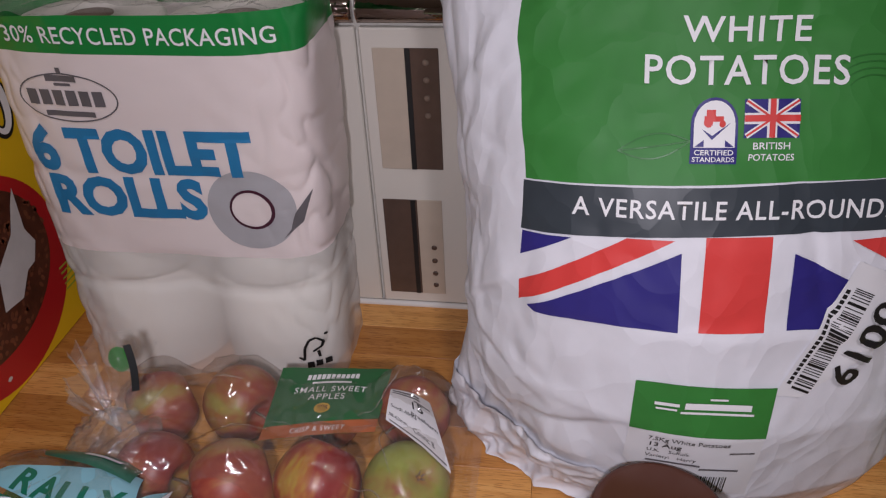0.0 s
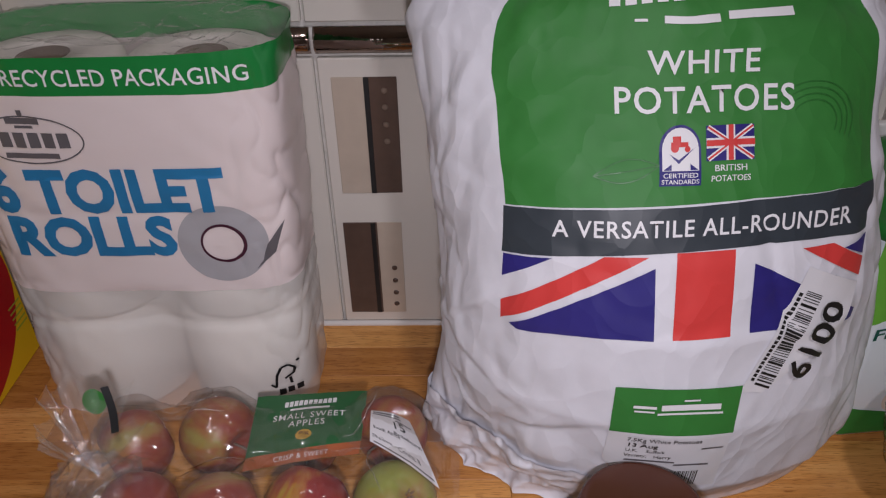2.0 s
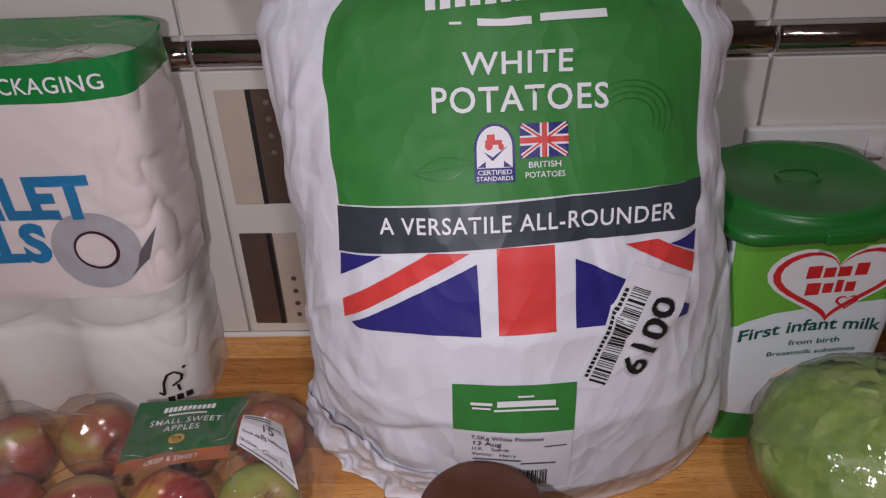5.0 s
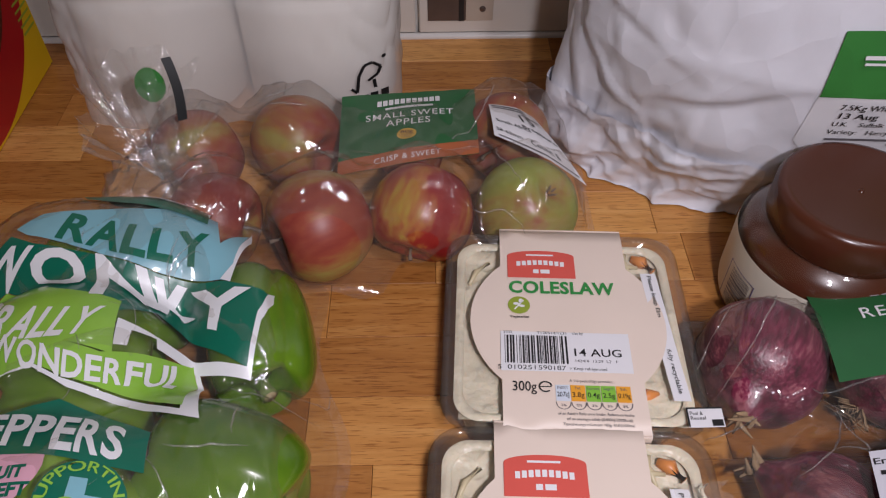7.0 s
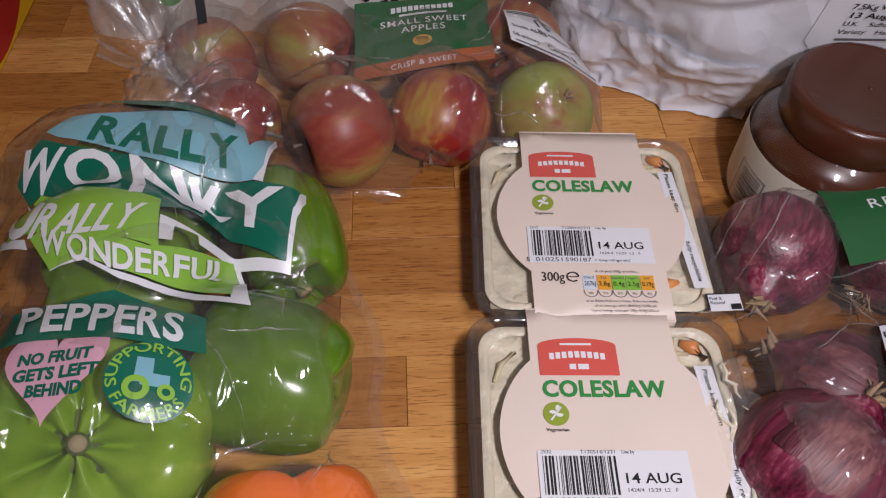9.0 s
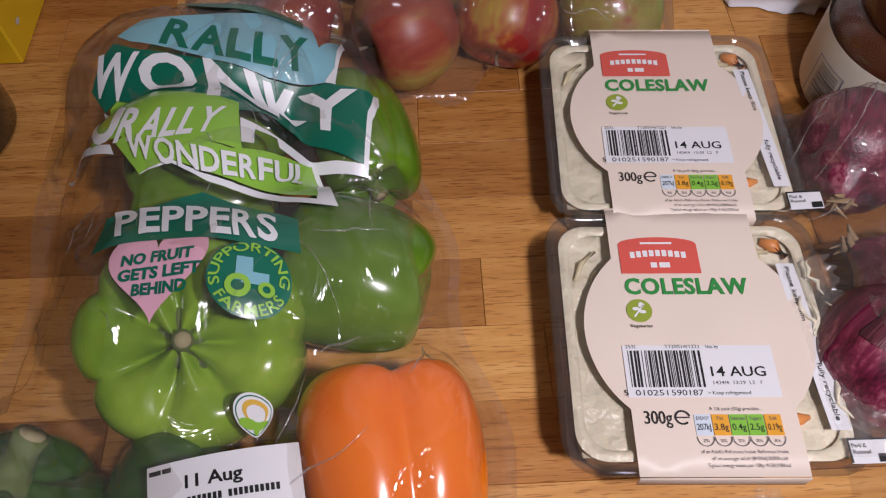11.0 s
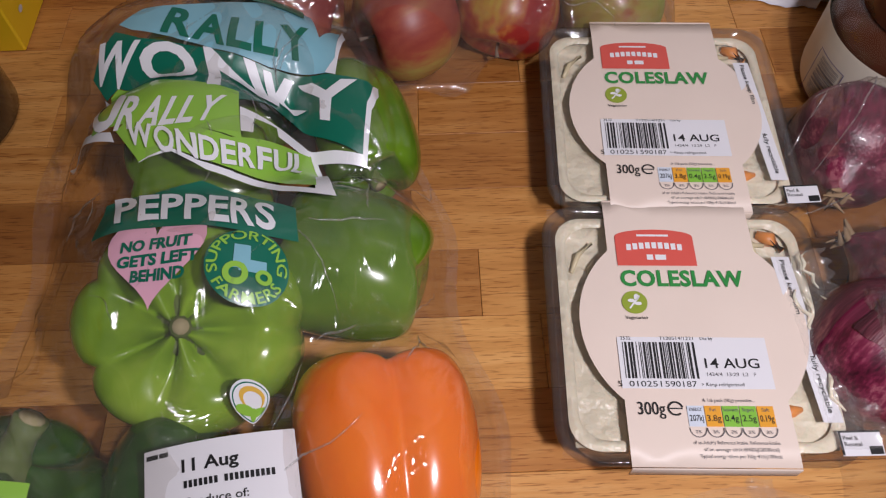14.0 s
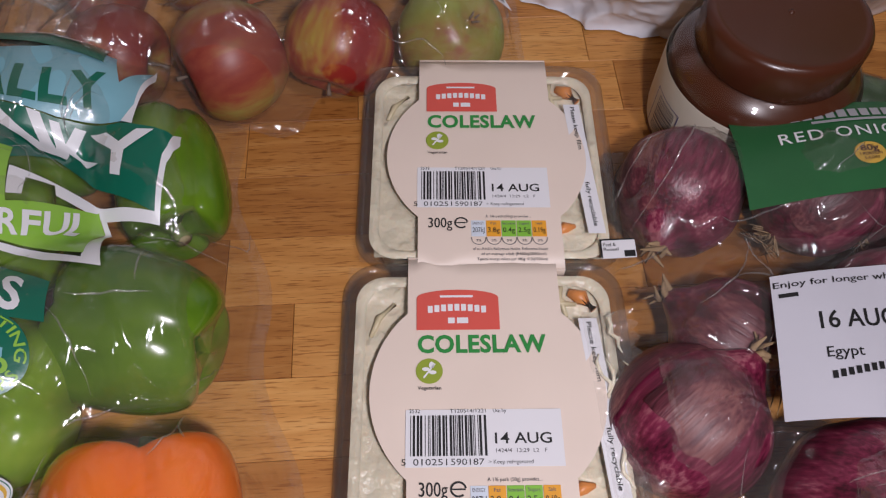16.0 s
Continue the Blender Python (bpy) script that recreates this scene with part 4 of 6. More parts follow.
printed("paper_mark", joined(tick, vine([(-0.030, 0.041), (-0.029, 0.034)], 0.0012), bars([(-0.040, -0.0345, 0.0265, 0.006), (-0.033, -0.0275, 0.0275, 0.006), (-0.0255, -0.0205, 0.0285, 0.006)]), poly(oval(-0.0225, 0.0585, 0.0014))), pack_face, BLACK, pack, 0.0012, 0, "black paper-source mark")


# ---- cereal box ----
cereal = thing("cereal_box", "yellow printed cereal carton showing a red bowl of cocoa cereal", "cereal box", at=(-0.34, -0.14, 0))
CXF = -0.302
part("carton", box_bm((-0.374, -0.243, 0.0005), (CXF, -0.036, 0.30), 0.0012, 1), YELLOW, cereal, smooth=False)
side = tilt_plane((CXF, 0, 0), (0, 1, 0), (0, 0, 1))
printed("bowl_picture", poly(oval(-0.142, 0.100, 0.103, 0.096, 64)), side, BOWL_RED, cereal, 0.0004, 0, "red bowl picture")
printed("cereal_picture", poly(oval(-0.150, 0.112, 0.092, 0.074, 64)), side, COCOA, cereal, 0.0008, 0, "dark cocoa cereal picture")
rnd = random.Random(11)
grains = []
for k in range(210):
    a, r = rnd.uniform(0, 2 * math.pi), math.sqrt(rnd.uniform(0.15, 1.0))
    gx, gz = -0.150 + 0.092 * r * math.cos(a), 0.114 + 0.074 * r * math.sin(a)
    g = poly(oval(0, 0, rnd.uniform(0.0022, 0.004), rnd.uniform(0.0015, 0.0024), 9))
    t = rnd.uniform(0, math.pi)
    bent(g, lambda u, v: (gx + u * math.cos(t) - v * math.sin(t), gz + u * math.sin(t) + v * math.cos(t)))
    grains.append(g)
printed("cereal_grain", joined(*grains), side, COCOA_LIGHT, cereal, 0.0011, 0, "cocoa grain picture")
printed("milk_picture", poly([(-0.100, 0.13), (-0.088, 0.152), (-0.079, 0.165), (-0.083, 0.125), (-0.076, 0.108), (-0.086, 0.092), (-0.098, 0.09), (-0.115, 0.072), (-0.14, 0.075), (-0.13, 0.11)]), side, MILK, cereal, 0.0014, 0, "pale milk picture")
printed("title_shadow", poly(oval(-0.058, 0.232, 0.017, 0.030, 30), oval(-0.06, 0.232, 0.006, 0.018, 30)), side, BLACK, cereal, 0.0005, 0, "black letter outline")
printed("title_letter", poly(oval(-0.058, 0.233, 0.0145, 0.027, 30), oval(-0.06, 0.232, 0.008, 0.020, 30)), side, WHITE, cereal, 0.0009, 0, "white title letter")
printed("side_badge", bars([(-0.060, -0.040, 0.040 + 0.006 * k, 0.0018) for k in range(5)]), side, OLIVE, cereal, 0.0005, 0, "plain strokes of small print")
endf = tilt_plane((0, -0.243, 0), (1, 0, 0), (0, 0, 1))
printed("facts_panel", poly(rect(-0.369, 0.010, -0.322, 0.20)), endf, LABEL, cereal, 0.0004, 0, "white facts panel")
printed("facts_print", bars([(-0.365, -0.328, 0.02 + 0.007 * k, 0.0016) for k in range(25)]), endf, DARK_GREY, cereal, 0.0008, 0, "plain strokes of small print")
for k in range(3):
    printed("droplet", poly(oval(-0.225 + 0.03 * k, 0.020 + 0.012 * (k % 2), 0.003, 0.002, 12)), side, MILK, cereal, 0.0006, 0, "pale droplet")


# ---- apples in a bag ----
APPLES = [(-0.121, -0.256, 0.030, APPLE_MIX), (-0.056, -0.264, 0.0335, APPLE_MIX), (0.005, -0.253, 0.032, APPLE_RED), (0.070, -0.249, 0.0315, APPLE_GREEN),
          (-0.143, -0.193, 0.030, APPLE_MIX), (-0.080, -0.181, 0.031, APPLE_MIX), (-0.003, -0.184, 0.022, APPLE_MIX), (0.062, -0.178, 0.030, APPLE_MIX)]
APPLE_LABEL = {APPLE_MIX.name: "russet red apple in the clear bag", APPLE_RED.name: "bright red apple with a yellow flank in the clear bag", APPLE_GREEN.name: "yellow-green apple with its dimple showing, in the clear bag"}


def apple(x, y, r, skin, turn):
    ob = thing("apple", APPLE_LABEL[skin.name], "apple", "apples in the bag", (x, y, 0))
    rot = Vector((0, 0, -1)).rotation_difference(Vector(turn).normalized()).to_matrix()
    c = Vector((x, y, r * 0.97 + 0.0012))

    def fn(u, v):
        ph = math.pi * v
        th = 2 * math.pi * u
        rr = r * (math.sin(ph) ** 0.85) * (1 + 0.03 * math.cos(5 * th) * (ph / math.pi) ** 3) * (1 + 0.05 * math.cos(ph))
        zz = r * 0.94 * math.cos(ph) - 0.36 * r * math.exp(-(ph / 0.33) ** 2) + 0.22 * r * math.exp(-((math.pi - ph) / 0.3) ** 2)
        return Vector((rr * math.cos(th), rr * math.sin(th), zz))
    part_at("skin", grid_bm(fn, 40, 30, True), skin, ob, c, rot)
    low = -0.70 * r
    cal = [tube([c + rot @ Vector((0.0015 * math.cos(a), 0.0015 * math.sin(a), low)), c + rot @ Vector((0.0035 * math.cos(a), 0.0035 * math.sin(a), low - 0.004))], [0.0009, 0.0004], 5) for a in (0, 1.26, 2.5, 3.8, 5)]
    part("calyx", joined(*cal), CARD_CORE, ob, "dry brown calyx")
    part("stem", tube([c + rot @ Vector((0, 0, 0.55 * r)), c + rot @ Vector((0.001, 0.001, 0.8 * r)), c + rot @ Vector((0.003, 0.001, 0.95 * r))], [0.0011, 0.0009, 0.0014], 6), CARD_CORE, ob, "woody stem")


TURNS = [(-0.85, 0.2, 0.05), (0.8, 0.45, 0.0), (0.3, 0.8, 0.5), (0.46, -0.30, 0.8), (0.7, 0.6, 0.1), (-0.8, 0.5, 0.05), (0.2, 1, 0), (0.6, 0.7, 0.1)]
for (x, y, r, skin), turn in zip(APPLES, TURNS):
    apple(x, y, r, skin, turn)
HEAP = [(x, y, r, r, 2 * r) for x, y, r, m in APPLES]


def apple_film(x, y):
    flat = 0.046 * max(0.0, min(1.0, (x + 0.205) / 0.05, (0.118 - x) / 0.035, (y + 0.297) / 0.030, (-0.136 - y) / 0.035)) ** 0.6
    z = (domes(x, y, HEAP, 1.5, 0.0) ** 4 + flat ** 4) ** (1 / 4) + 0.002
    ex = min(1, max(0, min((x + 0.20) / 0.03, (0.112 - x) / 0.012, (y + 0.291) / 0.012, (-0.140 - y) / 0.012)))
    z += ex * (0.003 * rag((x, y, 0), 30) + 0.0035 * (1 - abs(rag((x * 0.7 + y, y - x * 0.5, 2), 22))) ** 8 + 0.003 * (1 - abs(rag((x - y, y + x, 5), 40))) ** 6)
    return Vector((x, y, max(0.0014, z * min(1, 0.15 + ex))))


abag = thing("apple_bag", "clear crinkled plastic bag round eight small apples", "fruit bag", at=(-0.04, -0.22, 0))
part("film", grid_bm(lambda u, v: apple_film(-0.205 + 0.322 * u, -0.293 + 0.159 * v + (1 - v) * (0.005 * math.sin(21 * u) + 0.004 * math.sin(9 * u + 2) + 0.002 * math.sin(55 * u))), 150, 90), FILM, abag, "clear film")


def ridge(p, s, k):
    return 1 - 2 * abs(rag(p, s, k))


def neck_knot(u, v):
    th, ph = 2 * math.pi * u, math.pi * (0.02 + 0.96 * v)
    d = Vector((math.sin(ph) * math.cos(th), math.sin(ph) * math.sin(th), math.cos(ph)))
    f = noise.voronoi(d * 2.6 + Vector((3, 1, 8)))[0]
    r = 0.027 * (1 + 0.35 * (f[1] - f[0]) + 0.14 * ridge(d, 3.0, 2))
    return Vector((-0.149, -0.250, 0.042)) + Vector((d.x * r * 1.15, d.y * r, d.z * r * 1.05))


def neck_fan(a0, a1, lean, length, seed):
    """A flared sheet of film above the knot, creased along its length."""
    def fn(u, v):
        a = a0 + (a1 - a0) * u
        reach = length * v * (0.86 + 0.18 * rag((u * 2.0, seed, 0), 2) + 0.012 * math.sin(34 * u))
        pleat = (0.002 + 0.006 * v) * (ridge((u * 3, v * 0.6, seed), 1.8, 1) + 0.25 * ridge((u * 7, v * 1.5, seed), 1.6, 4))
        return Vector((-0.152 + math.sin(a) * reach, -0.238 + lean * reach + pleat, 0.048 + math.cos(a) * reach + 0.3 * pleat))
    return grid_bm(fn, 70, 30)


part("gathered_neck", grid_bm(neck_knot, 60, 40, True), FILM_TUFT, abag, "gathered crinkled film knot")
for args in ((-1.5, -0.25, 0.30, 0.062, 1), (-0.9, 0.45, 0.48, 0.078, 4), (-0.1, 0.85, 0.20, 0.060, 7)):
    part("gathered_neck", neck_fan(*args), FILM_TUFT, abag, "flared crinkled film neck")
bm = grid_bm(lambda u, v: Vector((-0.134 + 0.005 * u - 0.004 * v + 0.002 * math.sin(3 * v), -0.232 + 0.012 * v + 0.002 * u, 0.088 + 0.034 * v)), 3, 12)
part("black_tape", bm, BLACK, abag, "black closing tape")
bm = grid_bm(lambda u, v: Vector((-0.153 + 0.018 * (u - 0.5) * math.sqrt(max(0.04, 1 - (2 * v - 1) ** 2)), -0.212 + 0.006 * v, 0.087 + 0.020 * v)), 10, 12)
part("green_sticker", bm, GREEN_INK, abag, "green round sticker")
part("red_tie", tube([(-0.160, -0.262, 0.030), (-0.154, -0.264, 0.034), (-0.149, -0.262, 0.031)], 0.0025, 8), RED, abag, "red bag tie")

alab = thing("apple_label", "dark green card label with an orange foot on the apple bag", "label", at=(0, -0.19, 0.04))
L_BL, L_BR, L_TR, L_TL = (Vector(p) for p in ((-0.048, -0.227, 0.0385), (0.041, -0.218, 0.0485), (0.041, -0.151, 0.0490), (-0.049, -0.158, 0.0490)))


def label_face(u, v):
    p = (L_BL.lerp(L_BR, u)).lerp(L_TL.lerp(L_TR, u), v)
    p.z += 0.0045 * math.sin(math.pi * u) * math.sin(math.pi * (0.15 + 0.8 * v)) + 0.0008 * rag((u, v, 0), 5) + 0.001
    return p


part("card", grid_bm(label_face, 30, 24), LABEL_GREEN, alab, "dark green card")
printed("orange_foot", grid_bm(lambda u, v: Vector((u, v * (0.165 - 0.02 * math.sin(math.pi * u) + 0.03 * u), 0)), 24, 4), label_face, ORANGE_INK, alab, 0.0004, 0, "terracotta foot strip")
printed("lettering", joined(words("SMALL SWEET", 0.19, 0.83, 0.585, 0.085, 0.004, 1.15), words("APPLES", 0.34, 0.66, 0.465, 0.085, 0.004, 1.15)), label_face, WHITE, alab, 0.0006, 0.06, "white capital letters")
printed("lettering", words("CRISP & SWEET", 0.26, 0.73, 0.045, 0.06, 0.006, 1.15), label_face, WHITE, alab, 0.0009, 0.06, "white capital letters")
printed("logo_stroke", bars([(0.27 + 0.043 * k, 0.303 + 0.043 * k, 0.825 + 0.002 * k, 0.085) for k in range(11)] + [(0.33, 0.68, 0.735, 0.03)]), label_face, WHITE, alab, 0.0006, 0.06, "white logo strokes")
printed("badge", poly(oval(0.49, 0.345, 0.07, 0.07)), label_face, GOLD, alab, 0.0006, 0.06, "mustard round badge")
printed("badge_print", joined(words("80g", 0.445, 0.535, 0.35, 0.04, 0.01), words("1 PORTION", 0.437, 0.543, 0.318, 0.022, 0.004), words("5 A DAY", 0.452, 0.528, 0.290, 0.022, 0.004)), label_face, PLUM, alab, 0.0009, 0, "dark small print")
asl = thing("apple_sticker", "white date sticker curling over the apple bag", "sticker", at=(0.07, -0.21, 0.05))


def astick(u, v):
    a = Vector((0.050, -0.207)).lerp(Vector((0.103, -0.243)), u)
    b = Vector((0.048, -0.176)).lerp(Vector((0.078, -0.178)), u)
    p = a.lerp(b, v)
    q = apple_film(p.x, p.y)
    return Vector((p.x, p.y - 0.010, 0.0630 - 0.006 * u * u - 0.010 * max(0, u - 0.6) + 0.002 * math.sin(3 * v)))


part("paper", grid_bm(astick, 20, 20), LABEL, asl, "white paper")
printed("lettering", joined(words("15", 0.50, 0.72, 0.62, 0.16, 0.008), words("South Africa", 0.06, 0.55, 0.42, 0.08, 0.006), words("Braeburn", 0.45, 0.95, 0.47, 0.07, 0.006), words("58-63mm", 0.04, 0.36, 0.17, 0.08, 0.006), words("Count: 8", 0.46, 0.80, 0.15, 0.09, 0.006)), astick, BLACK, asl, 0.0004, 0.1, "black small print")
printed("small_print", bars([(0.06, 0.95, 0.06, 0.03), (0.05, 0.7, 0.93, 0.035), (0.05, 0.7, 0.87, 0.03), (0.55, 0.9, 0.80, 0.025)]), astick, DARK_GREY, asl, 0.0004, 0.1, "plain strokes of small print")
folds(apple_film, -0.19, 0.10, -0.285, -0.15, 16, 2, abag, (0.02, 0.06))


# ---- peppers in a printed bag ----
def pepper(label, c, axis, r, length, skin, lobes=4, stalk=0.018, spin=0.0, deep=0.19, thick=1.0):
    ob = thing("pepper", label, "pepper", "peppers in the bag", (c[0], c[1], 0))
    q = Vector((0, 0, 1)).rotation_difference(Vector(axis).normalized()).to_matrix() @ Matrix.Rotation(spin, 3, "Z")
    o = Vector(c)
    h = length / 2

    def fn(u, v):
        ph, th = math.pi * v, 2 * math.pi * u
        g = abs(math.cos(lobes * th / 2 + 0.3 * math.sin(th))) ** 0.55
        rr = r * (math.sin(ph) ** 0.52) * (1 - deep + deep * g) * (1.0 + 0.10 * math.cos(ph) + 0.04 * math.sin(th + 1.0))
        top = math.exp(-(ph / 0.42) ** 2)
        bot = math.exp(-((math.pi - ph) / 0.40) ** 2)
        zz = h * math.copysign(abs(math.cos(ph)) ** 0.85, math.cos(ph)) * (0.92 + 0.10 * g) - 0.34 * h * top * (1.1 - 0.5 * g) + 0.30 * h * bot * (1.2 - 0.6 * g)
        p = Vector((rr * math.cos(th), rr * math.sin(th), zz))
        return p * (1 + 0.03 * rag(p, 22, c[0]))
    part_at("skin", grid_bm(fn, 72, 40, True), skin, ob, o, q)
    z0 = 0.56 * h
    pts = [o + q @ Vector((0.002 * k * k / 9, 0, z0 + stalk * k / 4)) for k in range(5)]
    part("stalk", tube(pts, [thick * w for w in (0.0090, 0.0064, 0.0044, 0.0040, 0.0046)], 10), STALK, ob, "woody green stalk")
    top = q @ Vector((0.0036, 0, z0 + stalk + 0.0003))
    d = (pts[4] - pts[3]).normalized()
    part("cut_end", tube([pts[4], pts[4] + d * 0.0006], 0.0034 * thick, 10), CUT_END, ob, "dried pale cut end")
    star = []
    for k in range(5):
        a = 2 * math.pi * k / 5
        star.append(tube([o + q @ Vector((0.004 * math.cos(a), 0.004 * math.sin(a), z0 + 0.002)), o + q @ Vector((0.012 * math.cos(a), 0.012 * math.sin(a), z0 + 0.002)), o + q @ Vector((0.017 * math.cos(a), 0.017 * math.sin(a), z0 + 0.001))], [0.005, 0.0035, 0.001], 6))
    part("calyx", joined(*star), STALK, ob, "green star-shaped calyx")


G = "glossy green pepper in the printed clear bag"
pepper("light green pepper with its stalk turned up, in the bag", (-0.152, -0.464, 0.042), (0.03, -0.42, 0.8), 0.049, 0.076, PEPPER_LIGHT, 7, 0.015, 0.4, 0.13)
pepper(G, (-0.083, -0.434, 0.037), (-0.95, 0.25, 0.1), 0.037, 0.078, PEPPER_GREEN, 3, 0.014, 0.5, 0.10)
pepper(G, (-0.083, -0.342, 0.0285), (0.2, -0.9, 0.0), 0.0285, 0.088, PEPPER_GREEN, 3, 0.014, 0.2, 0.12)
pepper(G, (-0.160, -0.379, 0.0355), (-1, -0.1, 0.0), 0.035, 0.078, PEPPER_GREEN, 3, 0.012, 0.5)
pepper(G, (-0.158, -0.312, 0.034), (-0.9, 0.25, 0.1), 0.034, 0.096, PEPPER_GREEN, 4, 0.012, 1.0)
pepper("dark green pepper with a knobbly stalk, in the clear bag", (-0.226, -0.549, 0.037), (0.35, 0.62, 0.55), 0.046, 0.080, PEPPER_DARK, 4, 0.030, 0.0, 0.19, 1.5)
pepper("dark green pepper under the date label in the bag", (-0.156, -0.545, 0.030), (0.1, -1, 0.0), 0.031, 0.085, PEPPER_DARK, 3, 0.010, 0.0)
pepper("glossy orange pepper in the clear bag", (-0.067, -0.524, 0.039), (-0.12, 0.95, 0.12), 0.041, 0.088, PEPPER_ORANGE, 4, 0.016, 1.05, 0.27)
HILL = [(-0.152, -0.464, 0.050, 0.046, 0.0865), (-0.083, -0.434, 0.040, 0.038, 0.075), (-0.083, -0.342, 0.030, 0.045, 0.057), (-0.163, -0.378, 0.047, 0.040, 0.081), (-0.160, -0.308, 0.062, 0.036, 0.074),
        (-0.232, -0.545, 0.048, 0.046, 0.082), (-0.156, -0.545, 0.034, 0.044, 0.063), (-0.067, -0.524, 0.042, 0.046, 0.082), (-0.150, -0.425, 0.055, 0.045, 0.072), (-0.116, -0.457, 0.040, 0.034, 0.078), (-0.205, -0.303, 0.046, 0.036, 0.062)]


def bag_edge(x, y):
    """0 at the rim of the pepper bag, 1 inside."""
    left = -0.256 + 0.006 * math.sin(y * 40) - 0.12 * max(0, -0.42 - y)
    right = -0.045 + 0.19 * (-0.39 - y) + 0.005 * math.sin(y * 60)
    return min(1, max(0, min((x - left) / 0.022, (right - x) / 0.016, (-0.246 - y - 0.22 * max(0, abs(x + 0.14) - 0.03)) / 0.02)))


def pep_film(x, y, creased=1.0):
    e = bag_edge(x, y)
    flat = 0.050 * max(0.0, min(1.0, (x + 0.252) / 0.045, (-0.020 - x) / 0.12, (-0.244 - y) / 0.03)) ** 0.7
    z = (domes(x, y, HILL, 1.5, 0.0) ** 4 + flat ** 4) ** 0.25 + 0.0022
    z += e * ((0.0006 + 0.0016 * creased) * rag((x, y, 0), 26) + creased * 0.0036 * (1 - abs(rag((x + 0.7 * y, y - 0.4 * x, 4), 18))) ** 14 + creased * 0.0022 * (1 - abs(rag((x - 0.5 * y, y * 0.6 + 0.3 * x, 9), 40))) ** 10)
    return Vector((x, y, max(0.0016, z * (0.12 + 0.88 * e ** 0.6))))


pbag = thing("pepper_bag", "clear plastic pepper bag printed in greens and white", "vegetable bag", at=(-0.14, -0.43, 0))


def pep_sheet(u, v):
    y = -0.60 + 0.361 * v
    left = -0.262 + 0.006 * math.sin(y * 40) - 0.12 * max(0, -0.42 - y)
    right = -0.038 + 0.19 * (-0.39 - y) + 0.005 * math.sin(y * 60)
    k = max(0, (v - 0.86) / 0.14)
    left, right = left + 0.055 * k, right - 0.045 * k
    return pep_film(left + (right - left) * u, y)


part("film", grid_bm(pep_sheet, 130, 170), FILM, pbag, "clear film")
PS = 0.0024


def pprint(nm, bm, m, lab, off=0.0008):
    return printed(nm, bm, lambda u, v: pep_film(u, v, 0.1), m, pbag, off + 0.0007, PS, lab)


def quad_words(text, bl, br, tr, tl, bold=0.03, wave=0.0):
    """Lettering that fills a skewed field with these four corners on the sheet."""
    def fn(u, v):
        a, b = Vector(bl).lerp(Vector(br), u), Vector(tl).lerp(Vector(tr), u)
        p = a.lerp(b, v)
        return p.x, p.y + wave * math.sin(math.pi * u)
    return bent(words(text, 0, 1, 0, 1, bold), fn)


pprint("header_tab", poly([(-0.172, -0.289), (-0.178, -0.282), (-0.172, -0.268), (-0.150, -0.262), (-0.122, -0.264), (-0.115, -0.275), (-0.111, -0.296)]), FOREST, "bottle green header tab", 0.0016)
pprint("logo_stroke", bars([(-0.150, -0.126, -0.2795, 0.0036), (-0.142, -0.134, -0.2725, 0.003)]), FILM_WHITE, "white logo strokes", 0.0022)
pprint("blue_panel", poly([(-0.2010, -0.3100), (-0.1894, -0.3017), (-0.1627, -0.2974), (-0.1394, -0.2952), (-0.1163, -0.2859), (-0.1090, -0.2848), (-0.1026, -0.3061), (-0.0950, -0.2828), (-0.0923, -0.3313), (-0.0978, -0.3294), (-0.1261, -0.3309), (-0.1518, -0.3268), (-0.1936, -0.3149)]), SKY_INK, "pale blue panel", 0.0008)
pprint("white_edge", poly([(-0.0945, -0.2791), (-0.0907, -0.2941), (-0.0923, -0.3320), (-0.0978, -0.3294), (-0.0935, -0.3193)]), FILM_WHITE, "white edging", 0.0013)
pprint("lettering", joined(quad_words("R", (-0.1784, -0.3173), (-0.1636, -0.3208), (-0.1612, -0.3047), (-0.1747, -0.3023), 0.035), quad_words("A", (-0.1626, -0.3211), (-0.1462, -0.3249), (-0.1448, -0.3089), (-0.1603, -0.3049), 0.035), quad_words("L", (-0.1454, -0.3249), (-0.1338, -0.3257), (-0.1331, -0.3099), (-0.1439, -0.3092), 0.035), quad_words("L", (-0.1329, -0.3257), (-0.1215, -0.3251), (-0.1218, -0.3088), (-0.1323, -0.3099), 0.035), quad_words("Y", (-0.1207, -0.3248), (-0.1060, -0.3233), (-0.1081, -0.3039), (-0.1210, -0.3088), 0.035)), FOREST, "bottle green capital letters", 0.0014)
pprint("main_panel", poly([(-0.2159, -0.3306), (-0.2081, -0.3207), (-0.2023, -0.3143), (-0.1889, -0.3203), (-0.1575, -0.3266), (-0.1262, -0.3315), (-0.0978, -0.3306), (-0.0816, -0.3345), (-0.0747, -0.3374), (-0.0785, -0.3777), (-0.1246, -0.3556), (-0.1356, -0.3643), (-0.1473, -0.3564), (-0.1659, -0.3535), (-0.2013, -0.3377), (-0.2089, -0.3406)]), FOREST, "bottle green main panel", 0.0012)
pprint("white_edge", poly([(-0.0747, -0.3374), (-0.0712, -0.3312), (-0.0768, -0.3824), (-0.0785, -0.3777)]), FILM_WHITE, "white edging", 0.0013)
pprint("white_edge", poly([(-0.1343, -0.3697), (-0.0785, -0.3773), (-0.0768, -0.3824), (-0.1187, -0.3778), (-0.1198, -0.3730), (-0.1282, -0.3742), (-0.1277, -0.3832), (-0.1323, -0.3848)]), FILM_WHITE, "white edging", 0.0015)
